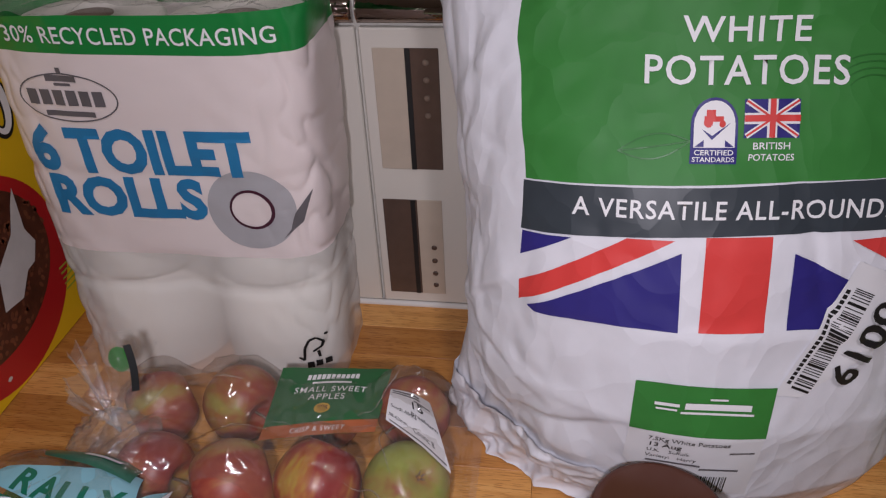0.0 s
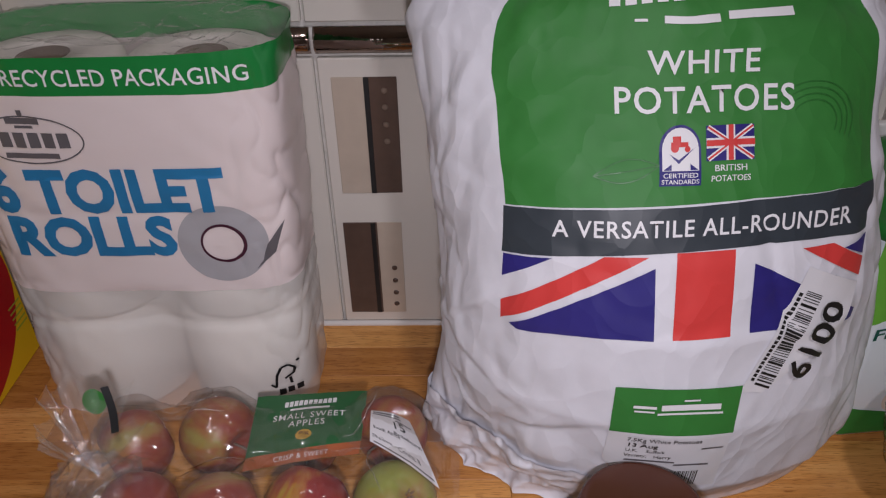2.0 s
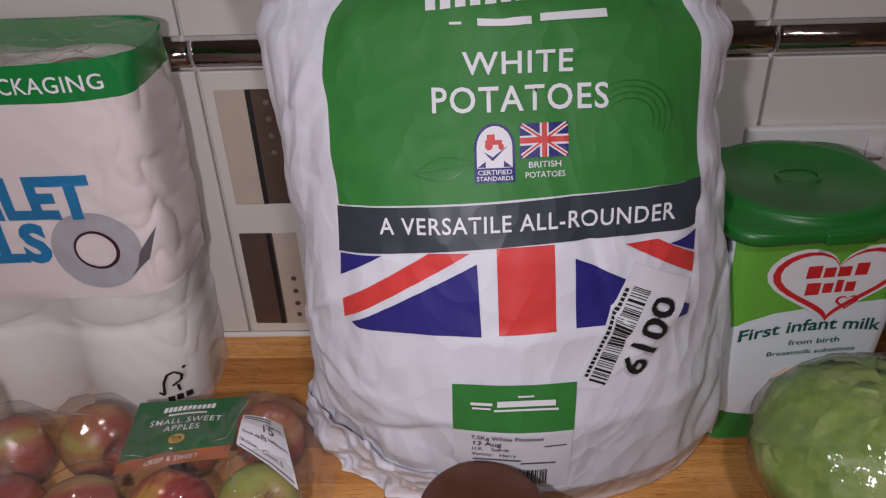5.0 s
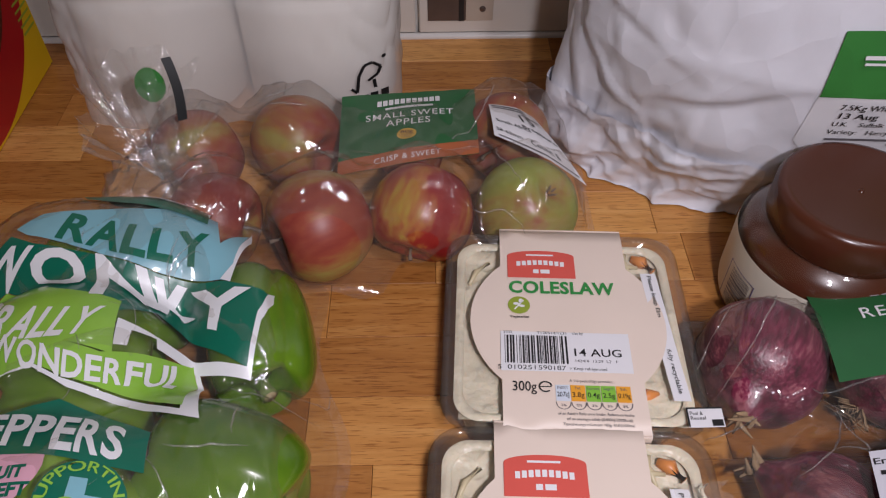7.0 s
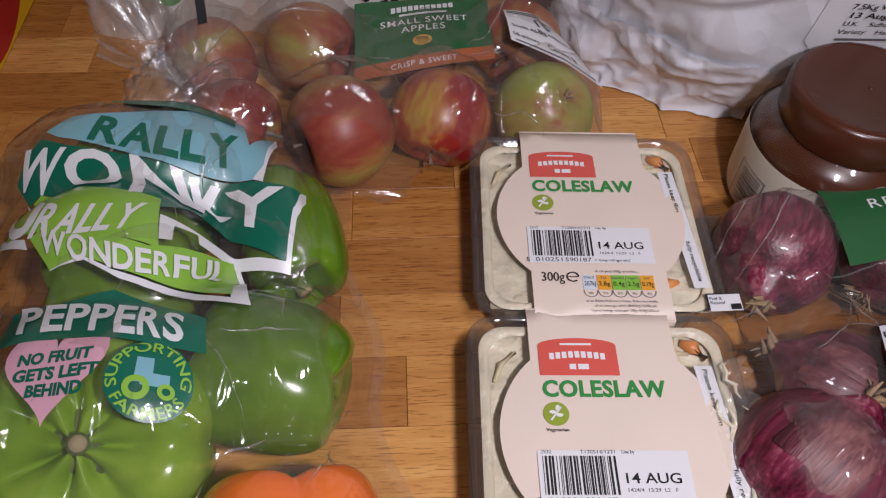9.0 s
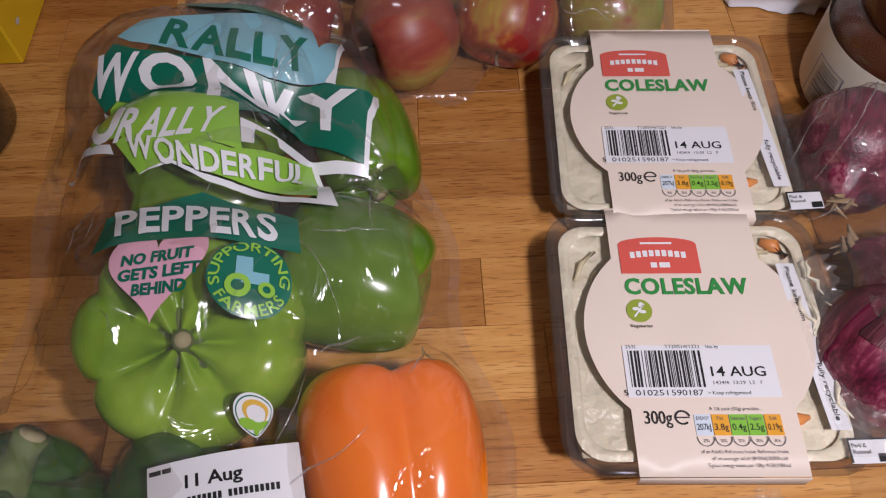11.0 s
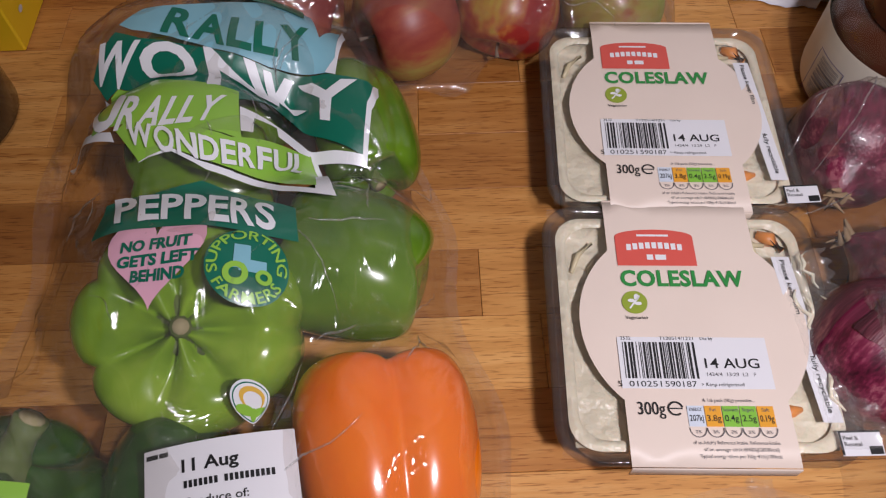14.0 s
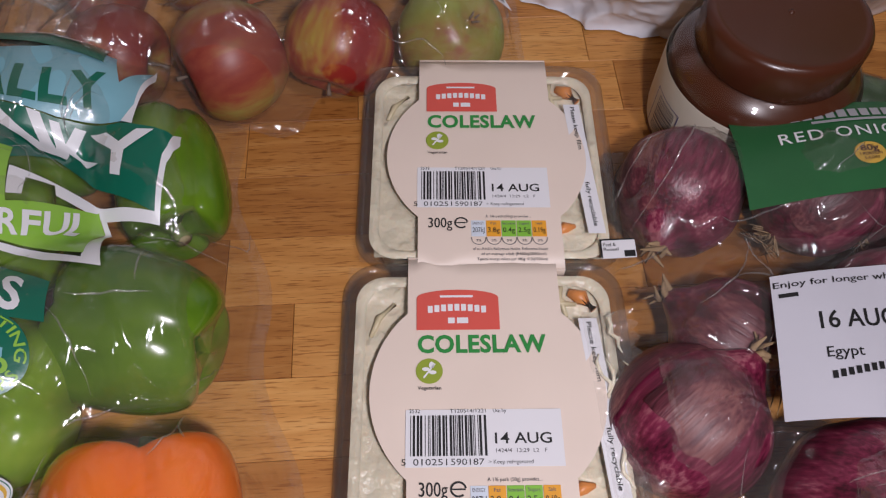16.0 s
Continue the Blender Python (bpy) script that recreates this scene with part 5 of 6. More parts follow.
big = [quad_words("W", (-0.2171, -0.3317), (-0.1941, -0.3395), (-0.1875, -0.3222), (-0.2097, -0.3188), 0.03), quad_words("O", (-0.1897, -0.3357), (-0.1572, -0.3528), (-0.1603, -0.3262), (-0.1870, -0.3221), 0.03), quad_words("N", (-0.1505, -0.3564), (-0.1255, -0.3526), (-0.1323, -0.3310), (-0.1564, -0.3267), 0.03), quad_words("K", (-0.1269, -0.3523), (-0.1056, -0.3511), (-0.1121, -0.3339), (-0.1290, -0.3329), 0.03), quad_words("Y", (-0.1074, -0.3550), (-0.0847, -0.3636), (-0.0810, -0.3368), (-0.1119, -0.3352), 0.03)]
pprint("lettering", joined(*big), FILM_WHITE, "large white capital letters", 0.0019)
pprint("lime_panel", poly([(-0.2009, -0.3805), (-0.2011, -0.3688), (-0.2061, -0.3404), (-0.2013, -0.3379), (-0.1659, -0.3535), (-0.1473, -0.3564), (-0.1367, -0.3584), (-0.1317, -0.3897), (-0.1620, -0.3868), (-0.1811, -0.3824)]), LIME, "lime green panel", 0.0017)
pprint("white_edge", poly([(-0.2346, -0.3639), (-0.1894, -0.3843), (-0.1866, -0.3903), (-0.2296, -0.3696)]), FILM_WHITE, "white edging", 0.0014)
pprint("lettering", joined(quad_words("U", (-0.2019, -0.3778), (-0.1880, -0.3840), (-0.1855, -0.3642), (-0.2089, -0.3408), 0.028), quad_words("R", (-0.1872, -0.3843), (-0.1776, -0.3857), (-0.1746, -0.3674), (-0.1845, -0.3649), 0.028), quad_words("A", (-0.1769, -0.3857), (-0.1671, -0.3860), (-0.1642, -0.3683), (-0.1739, -0.3675), 0.028), quad_words("L", (-0.1664, -0.3861), (-0.1595, -0.3856), (-0.1566, -0.3682), (-0.1634, -0.3684), 0.028), quad_words("L", (-0.1589, -0.3854), (-0.1521, -0.3847), (-0.1491, -0.3676), (-0.1560, -0.3680), 0.028), quad_words("Y", (-0.1515, -0.3846), (-0.1432, -0.3825), (-0.1403, -0.3655), (-0.1485, -0.3675), 0.028)), FILM_WHITE, "white capital letters", 0.0023)
pprint("lime_panel", poly([(-0.1861, -0.3853), (-0.1813, -0.3811), (-0.1611, -0.3865), (-0.1357, -0.3905), (-0.1036, -0.3762), (-0.0957, -0.4144), (-0.1285, -0.4067), (-0.1473, -0.4031), (-0.1591, -0.3989), (-0.1720, -0.4040)]), LIME, "lime green panel", 0.0021)
pprint("white_edge", poly([(-0.1721, -0.4042), (-0.1710, -0.4024), (-0.1609, -0.3981), (-0.1473, -0.4041), (-0.1285, -0.4078), (-0.0959, -0.4165), (-0.1029, -0.3786), (-0.0999, -0.3794), (-0.0864, -0.4219), (-0.1103, -0.4178), (-0.1312, -0.4108), (-0.1438, -0.4078), (-0.1590, -0.4004)]), FILM_WHITE, "white edging", 0.0019)
pprint("lettering", joined(quad_words("W", (-0.1767, -0.3955), (-0.1650, -0.4004), (-0.1684, -0.3877), (-0.1805, -0.3827), 0.028), quad_words("O", (-0.1641, -0.4006), (-0.1560, -0.4025), (-0.1585, -0.3910), (-0.1675, -0.3879), 0.028), quad_words("N", (-0.1551, -0.4027), (-0.1472, -0.4040), (-0.1491, -0.3934), (-0.1574, -0.3915), 0.028), quad_words("D", (-0.1464, -0.4040), (-0.1393, -0.4045), (-0.1407, -0.3942), (-0.1481, -0.3937), 0.028), quad_words("E", (-0.1384, -0.4045), (-0.1330, -0.4042), (-0.1345, -0.3936), (-0.1399, -0.3942), 0.028), quad_words("R", (-0.1322, -0.4043), (-0.1261, -0.4034), (-0.1276, -0.3922), (-0.1336, -0.3937), 0.028), quad_words("F", (-0.1252, -0.4035), (-0.1201, -0.4024), (-0.1218, -0.3901), (-0.1268, -0.3920), 0.028), quad_words("U", (-0.1193, -0.4023), (-0.1124, -0.4008), (-0.1146, -0.3855), (-0.1211, -0.3896), 0.028), quad_words("L", (-0.1116, -0.4006), (-0.1056, -0.4018), (-0.1091, -0.3809), (-0.1139, -0.3848), 0.028)), FILM_WHITE, "white capital letters", 0.0042)
pprint("name_panel", poly([(-0.1860, -0.4441), (-0.1877, -0.4193), (-0.1654, -0.4217), (-0.1452, -0.4130), (-0.1030, -0.4313), (-0.0999, -0.4502), (-0.1324, -0.4470), (-0.1704, -0.4441)]), FOREST, "bottle green name panel", 0.0012)
pprint("lettering", joined(quad_words("P", (-0.1761, -0.4383), (-0.1655, -0.4401), (-0.1711, -0.4218), (-0.1828, -0.4186), 0.028), quad_words("E", (-0.1647, -0.4401), (-0.1559, -0.4407), (-0.1608, -0.4231), (-0.1702, -0.4218), 0.028), quad_words("P", (-0.1551, -0.4407), (-0.1457, -0.4419), (-0.1508, -0.4235), (-0.1599, -0.4231), 0.028), quad_words("P", (-0.1449, -0.4421), (-0.1356, -0.4438), (-0.1410, -0.4244), (-0.1500, -0.4237), 0.028), quad_words("E", (-0.1348, -0.4440), (-0.1270, -0.4444), (-0.1319, -0.4252), (-0.1401, -0.4246), 0.028), quad_words("R", (-0.1262, -0.4444), (-0.1174, -0.4451), (-0.1213, -0.4277), (-0.1311, -0.4252), 0.028), quad_words("S", (-0.1167, -0.4452), (-0.1089, -0.4462), (-0.1114, -0.4317), (-0.1204, -0.4280), 0.028)), FILM_WHITE, "white capital letters", 0.0018)


def heart(cx, cy, w, h, n=40):
    pts = []
    for k in range(n):
        t = 2 * math.pi * k / n
        pts.append((cx + w * math.sin(t) ** 3, cy + h * (13 * math.cos(t) - 5 * math.cos(2 * t) - 2 * math.cos(3 * t) - math.cos(4 * t)) / 15))
    return pts


pprint("heart_badge", poly(heart(-0.1548, -0.4565, 0.0205, 0.0212)), PINK, "rose pink heart", 0.0010)
pprint("lettering", joined(words("NO FRUIT", -0.1690, -0.1395, -0.4555, 0.0046, 0.045), words("GETS LEFT", -0.1695, -0.1360, -0.4622, 0.0046, 0.045), words("BEHIND", -0.1630, -0.1410, -0.4688, 0.0046, 0.045)), FOREST, "bottle green capital letters", 0.0016)
SC, SR = (-0.1188, -0.4628), 0.0154
pprint("round_badge", poly(oval(SC[0], SC[1], SR)), FOREST, "bottle green round badge", 0.0011)


def ring_words(text, c, r, a0, a1, height, inward=False):
    L = abs(a1 - a0) * r

    def fn(u, v):
        a = a0 + (a1 - a0) * u / L
        rr = r + (-v if inward else v)
        return c[0] + rr * math.cos(a), c[1] + rr * math.sin(a)
    return bent(words(text, 0, L, 0, height, 0.015), fn)


pprint("lettering", joined(ring_words("SUPPORTING", SC, 0.0108, radians(200), radians(-12), 0.0038), ring_words("FARMERS", SC, 0.0145, radians(212), radians(330), 0.0038, True)), LIME, "lime capital letters", 0.0018)
pprint("tractor_picture", joined(poly(rect(SC[0] - 0.003, SC[1] - 0.003, SC[0] + 0.007, SC[1] + 0.002)), poly(rect(SC[0] - 0.005, SC[1] - 0.002, SC[0] + 0.001, SC[1] + 0.008))), SKY_INK, "pale blue tractor picture", 0.0018)
pprint("tractor_wheel", joined(poly(oval(SC[0] - 0.004, SC[1] - 0.004, 0.0045), oval(SC[0] - 0.004, SC[1] - 0.004, 0.0022)), poly(oval(SC[0] + 0.006, SC[1] - 0.0045, 0.003), oval(SC[0] + 0.006, SC[1] - 0.0045, 0.0014))), LIME, "lime wheels", 0.0021)
LB = (-0.1195, -0.5060)
pprint("leaf_badge", poly(oval(*LB, 0.0080, 0.0066)), FILM_WHITE, "white round badge", 0.0012)
pprint("leaf_badge_ring", poly(oval(*LB, 0.0074, 0.0060), oval(*LB, 0.0070, 0.0056)), FOREST, "thin green ring", 0.0016)
pprint("leaf_badge_arc", poly(oval(LB[0], LB[1] + 0.0012, 0.0050, 0.0036, 20), oval(LB[0], LB[1] + 0.0006, 0.0037, 0.0027, 20)), GOLD, "mustard arc", 0.0017)
for dx, dy, rx, ry in ((-0.0034, -0.0026, 0.0034, 0.0017), (0.0034, -0.0026, 0.0034, 0.0017), (0.0, -0.0036, 0.0017, 0.0022)):
    pprint("leaf_badge_leaf", poly(oval(LB[0] + dx, LB[1] + dy, rx, ry, 16)), LIME, "green leaf", 0.0019)

folds(pep_film, -0.24, -0.045, -0.58, -0.28, 26, 5, pbag, (0.015, 0.06))

plabel = thing("date_label", "white paper date label on the pepper bag", "label", at=(-0.14, -0.54, 0.062))


def dlab(u, v):
    p = Vector((-0.1560, -0.5290)) + Vector((0.0560, 0.0075)) * u + Vector((0.010, -0.058)) * (1 - v)
    return Vector((p.x, p.y, 0.0725 - 0.016 * (u - 0.5) ** 2))


part("paper", grid_bm(dlab, 24, 20), LABEL, plabel, "white paper")
printed("lettering", joined(words("11 Aug", 0.26, 0.63, 0.815, 0.080, 0.022), words("Produce of:", 0.28, 0.68, 0.60, 0.052, 0.008), words("Netherlands", 0.28, 0.84, 0.485, 0.052, 0.008)), dlab, BLACK, plabel, 0.0004, 0.1, "black small print")
printed("small_print", bars([(0.27 + 0.033 * k, 0.292 + 0.033 * k, 0.735, 0.045) for k in range(18) if k != 7] + [(0.02, 0.10, 0.95, 0.03), (0.11, 0.17, 0.95, 0.03), (0.30, 0.9, 0.3, 0.04)]), dlab, BLACK, plabel, 0.0004, 0.1, "plain strokes of small print")
rlabel = thing("recycling_label", "lime green recycling sticker on the pepper bag", "label", at=(-0.21, -0.55, 0.07))
part("print", grid_bm(lambda u, v: pep_film(-0.222 + 0.03 * u, -0.552 + 0.011 * v) + Vector((0, 0, 0.0018)), 12, 6), LIME, rlabel)
printed("panel", poly(rect(0.05, 0.15, 0.6, 0.85)), lambda u, v: pep_film(-0.222 + 0.03 * u, -0.552 + 0.011 * v), PALE_BLUE, rlabel, 0.0026, 0.1, "pale panel")
printed("lettering", words("RECYCLE", 0.08, 0.57, 0.5, 0.22, 0.01), lambda u, v: pep_film(-0.222 + 0.03 * u, -0.552 + 0.011 * v), FOREST, rlabel, 0.003, 0, "dark capital letters")


# ---- coleslaw tubs ----
def rrect(hx, hy, r, z, n=8):
    pts = []
    for sx, sy, a0 in ((1, 1, 0), (-1, 1, 90), (-1, -1, 180), (1, -1, 270)):
        for k in range(n + 1):
            a = radians(a0 + 90 * k / n)
            pts.append(Vector((sx * (hx - r) + r * math.cos(a), sy * (hy - r) + r * math.sin(a), z)))
    return pts


def loft(rings, cap0=False, cap1=False):
    bm = bmesh.new()
    rows = [[bm.verts.new(p) for p in ring] for ring in rings]
    for a, b in zip(rows, rows[1:]):
        for i in range(len(a)):
            k = (i + 1) % len(a)
            bm.faces.new((a[i], a[k], b[k], b[i]))
    if cap0:
        bm.faces.new(rows[0][::-1])
    if cap1:
        bm.faces.new(rows[-1])
    return bm


def coleslaw(label, seed):
    ob = thing("coleslaw_tub", label, "salad tub", "coleslaw tubs")
    rnd = random.Random(seed)
    part("plastic_tub", loft([rrect(0.051, 0.051, 0.014, 0.0006), rrect(0.053, 0.053, 0.015, 0.003), rrect(0.0575, 0.0575, 0.015, 0.034), rrect(0.0580, 0.0580, 0.015, 0.038), rrect(0.0645, 0.0640, 0.017, 0.0385), rrect(0.0645, 0.0640, 0.017, 0.0405), rrect(0.0625, 0.0620, 0.016, 0.0410), rrect(0.0610, 0.0605, 0.015, 0.0395)], True), PET, ob, "clear rigid plastic tub")
    def slaw(u, v):
        x, y = 0.0555 * (2 * u - 1), 0.0555 * (2 * v - 1)
        return Vector((x, y, 0.0352 + 0.0024 * rag((x, y, seed), 60) + 0.0016 * rag((x, y, seed), 140)))
    part("slaw", joined(loft([rrect(0.050, 0.050, 0.013, 0.0018), rrect(0.0520, 0.0520, 0.014, 0.004), rrect(0.0560, 0.0560, 0.014, 0.0345)], True), grid_bm(slaw, 40, 40)), CREAM, ob, "creamy cabbage filling")
    for k in range(26):
        x, y, a = rnd.uniform(-0.05, 0.05), rnd.uniform(-0.05, 0.05), rnd.uniform(0, math.pi)
        l = rnd.uniform(0.004, 0.010)
        d = Vector((math.cos(a), math.sin(a), 0)) * l
        o = Vector((x, y, 0.0363))
        part("shred", tube([o - d, o + Vector((-d.y, d.x, 0)) * 0.25, o + d], [0.0010, 0.0016 + 0.0016 * (k % 3 == 0), 0.0010], 6), CARROT if k % 9 == 0 else SHRED, ob, "carrot shred" if k % 9 == 0 else "pale cabbage shred")
    part("carrot_piece", tube([(0.040, 0.050, 0.0372), (0.046, 0.047, 0.0376), (0.051, 0.041, 0.0372)], [0.002, 0.0038, 0.002], 8), CARROT, ob, "orange carrot piece")
    part("rim_cream", loft([rrect(0.0582, 0.0578, 0.013, 0.0388), rrect(0.0565, 0.0560, 0.013, 0.0396), rrect(0.0545, 0.0540, 0.012, 0.0394), rrect(0.0535, 0.0530, 0.012, 0.0380)]), CREAM, ob, "cream line along the rim")
    part("lid_film", grid_bm(lambda u, v: Vector((0.062 * (2 * u - 1), 0.0615 * (2 * v - 1), 0.0418 + 0.0007 * rag((u, v, seed), 6))), 20, 20), LID_FILM, ob, "clear lid film")
    # sleeve: a band with a round middle
    top = 0.0432
    ring = []
    hw, R = 0.0345, 0.0505
    ya = math.sqrt(R * R - hw * hw)
    def side_pts(s):
        pts = [(s * hw, -0.0655)]
        a0 = math.atan2(-ya, hw)
        for k in range(25):
            a = a0 + (-2 * a0) * k / 24
            pts.append((s * R * math.cos(a), R * math.sin(a)))
        return pts + [(s * hw, 0.0655)]
    outline = side_pts(1) + side_pts(-1)[::-1]
    def sleeve(u, v):
        if abs(v) <= 0.0640:
            return Vector((u, v, top + 0.0004 * rag((u, v, seed), 40)))
        return Vector((u, math.copysign(0.0650, v), top - 0.6 * (abs(v) - 0.064) - 0.0006))
    sl = poly(outline)
    printed("card_sleeve", sl, sleeve, SLEEVE, ob, 0, 0.008, "peach card sleeve")
    part("sleeve_end", box_bm((-hw, -0.0662, 0.0345), (hw, -0.0655, top - 0.0004), 0.0002, 1), SLEEVE, ob, "folded sleeve end")
    part("sleeve_end", box_bm((-hw, 0.0655, 0.0345), (hw, 0.0662, top - 0.0004), 0.0002, 1), SLEEVE, ob, "folded sleeve end")
    pl = lambda u, v: Vector((u, v, top))
    def pr(nm, bm, m, lab, off):
        return printed(nm, bm, pl, m, ob, 0.0005 + off, 0, lab)
    red = [(-0.0305, 0.0285), (0.0065, 0.0285), (0.0065, 0.0445)] + [(-0.012 + 0.0185 * math.cos(math.pi * k / 12), 0.0445 + 0.004 * math.sin(math.pi * k / 12)) for k in range(1, 12)] + [(-0.0305, 0.0445)]
    pr("brand_panel", poly(red), BRICK_RED, "tomato red arched panel", 0.0001)
    pr("logo_stroke", bars([(-0.0255 + 0.0030 * k, -0.0233 + 0.0030 * k, 0.0385 + 0.0010 * math.sin(math.pi * k / 8), 0.0034) for k in range(9)] + [(-0.0165, -0.0135, 0.0330, 0.0028), (-0.0125, -0.0075, 0.0330, 0.0028), (-0.020, -0.005, 0.0450, 0.0011)]), WHITE, "white logo strokes", 0.0003)
    pr("lettering", words("COLESLAW", -0.0300, 0.0265, 0.0178, 0.0080, 0.032, 1.06), TEXT_GREEN, "leaf green capital letters", 0.0002)
    pr("diet_badge", poly(oval(-0.0250, 0.0092, 0.0058)), OLIVE, "olive round badge", 0.0002)
    pr("diet_leaf", joined(diag(-0.0275, 0.0060, -0.0225, 0.0125, 0.0004), poly(oval(-0.0265, 0.0100, 0.0016, 0.0009, 12)), poly(oval(-0.0235, 0.0085, 0.0016, 0.0009, 12)), poly(oval(-0.0240, 0.0118, 0.0012, 0.0016, 12))), WHITE, "white leaf drawing", 0.0004)
    pr("lettering", words("Vegetarian", -0.0300, -0.0200, 0.0008, 0.0016, 0.006), BLACK, "black small print", 0.0002)
    pr("date_panel", poly(rect(-0.0350, -0.0320, 0.0300, -0.0080)), LABEL, "white date panel", 0.0001)
    printed_each("barcode_bar", barcode(-0.0330, -0.0275, -0.0015, -0.0105, 21, 95), pl, BLACK, ob, 0.0008, 0, "black barcode bar")
    pr("small_print", joined(words("2532", -0.0335, -0.0290, -0.0094, 0.0016, 0), words("T120514/1221", -0.0165, -0.0015, -0.0094, 0.0016, 0), words("Use by", 0.0015, 0.0070, -0.0094, 0.0016, 0)), BLACK, "black small print", 0.0003)
    pr("lettering", joined(words("5", -0.0365, -0.0348, -0.0312, 0.0026, 0), words("010251", -0.0318, -0.0180, -0.0312, 0.0026, 0), words("590187", -0.0165, -0.0030, -0.0312, 0.0026, 0), words("14 AUG", 0.0018, 0.0252, -0.0225, 0.0045, 0.01), words("> Keep refrigerated", -0.0012, 0.0170, -0.0308, 0.0016, 0)), BLACK, "black digits and date", 0.0003)
    pr("small_print", words("1424/4  13:29  L2   F", 0.0020, 0.0230, -0.0262, 0.0016, 0.004), DARK_GREY, "black small print", 0.0003)
    pr("lettering", words("300g", -0.0295, -0.0180, -0.0435, 0.0056, 0.004), BLACK, "black weight", 0.0002)
    e_mark = [(-0.0137 + 0.0030 * math.cos(radians(a)), -0.0408 + 0.0028 * math.sin(radians(a))) for a in range(10, 330, 20)]
    pr("e_mark", joined(vine(e_mark, 0.0004), vine([(-0.0164, -0.0408), (-0.0108, -0.0408)], 0.0003)), BLACK, "black e mark", 0.0002)
    cols = [(PALE_BLUE, "pale blue nutrition cell"), (AMBER, "amber nutrition cell"), (TRAFFIC_GREEN, "green nutrition cell"), (TRAFFIC_GREEN, "green nutrition cell"), (AMBER, "amber nutrition cell")]
    for k, (m, lab) in enumerate(cols):
        x = -0.0090 + 0.0073 * k
        pr("nutrition_cell", poly(rect(x, -0.0485, x + 0.0069, -0.0395)), m, lab, 0.0001)
        cup = [(x, -0.0490)] + [(x + 0.00345 - 0.00345 * math.cos(math.pi * j / 8), -0.0495 - 0.0035 * math.sin(math.pi * j / 8)) for j in range(9)] + [(x + 0.0069, -0.0490)]
        pr("nutrition_cup", vine(cup, 0.00018), DARK_GREY, "outlined cup", 0.0002)
        pr("lettering", words(("207kJ", "3.8g", "0.4g", "2.5g", "0.19g")[k], x + 0.0006, x + 0.0063, -0.0462, 0.0027, 0.006), BLACK, "black small print", 0.0003)
        pr("small_print", joined(words(("ENERGY", "Fat", "Saturates", "Sugars", "Salt")[k], x + (0.0008, 0.0021, 0.0004, 0.0010, 0.0019)[k], x + (0.0061, 0.0048, 0.0065, 0.0059, 0.0050)[k], -0.0419, 0.0015, 0.004), words(("2%", "5%", "2%", "3%", "3%")[k], x + 0.0022, x + 0.0047, -0.0514, 0.0013, 0.004)), DARK_GREY, "small print", 0.0003)
    pr("small_print", joined(words("A 1/6 pack (50g) provides...", -0.0020, 0.0200, -0.0378, 0.0015, 0), words("of an Adult's Reference Intake. Reference Intake", -0.0085, 0.0270, -0.0560, 0.0015, 0), words("of an average adult (8400kJ/2000kcal)", -0.0045, 0.0260, -0.0588, 0.0015, 0), words("Typical energy values per 100g: 413kJ/100kcal", -0.0065, 0.0265, -0.0616, 0.0015, 0)), DARK_GREY, "small print", 0.0002)
    # peeling strip and tab beside the sleeve
    strip = lambda u, v: Vector((0.047 + u - 0.07 * (v - 0.02), v, 0.0426 + 0.0004 * math.sin(60 * v)))
    printed("film_strip", poly(rect(-0.0042, -0.046, 0.0042, 0.034)), strip, LABEL, ob, 0.0002, 0.01, "white printed strip")
    for text, a, b in (("Please keep film", -0.032, -0.004), ("fully recyclable", 0.016, 0.042)):
        printed("strip_print", bent(words(text, a, b, -0.0009, 0.0022, 0.01), lambda u, v: (v, -u)), strip, BLACK, ob, 0.0006, 0, "black small print")
    tab = lambda u, v: Vector((0.0520 + u, -0.0600 + v, 0.0424 + 0.12 * max(0, u - 0.004)))
    printed("peel_tab", poly(rect(0, 0, 0.0165, 0.0105)), tab, LABEL, ob, 0.0002, 0.004, "white peel tab with black edging")
    printed("tab_print", joined(bars([(0, 0.0165, 0.0100, 0.0008), (0.0110, 0.0160, 0.0022, 0.0034), (0, 0.0008, 0.005, 0.0095)]), words("Peel &", 0.0015, 0.0075, 0.0066, 0.0018, 0.006), words("Reseal", 0.0015, 0.0085, 0.0040, 0.0018, 0.006)), tab, BLACK, ob, 0.0005, 0, "black small print")
    return ob


tub = coleslaw("clear tub of coleslaw with a peach card sleeve, on the worktop", 3)
tub.matrix_world = pose(0.081, -0.3455, 0, 0, 0, -3.0)
tub_b = copy_thing(tub, pose(0.0705, -0.4705, 0, 0, 0, -2.6))


def torn(u, v):
    """The peeled, smeared edge of the second tub's lid film."""
    y = -0.058 + 0.094 * v
    x = 0.046 + u * (0.0215 + 0.004 * rag((v * 9, 0, 1), 2) + 0.0012 * math.sin(90 * v)) - 0.06 * (y + 0.01)
    return Vector((x, y, 0.0428 + 0.004 * u * u + 0.0022 * (1 - 2 * abs(rag((u * 2, v * 7, 4), 2)))))


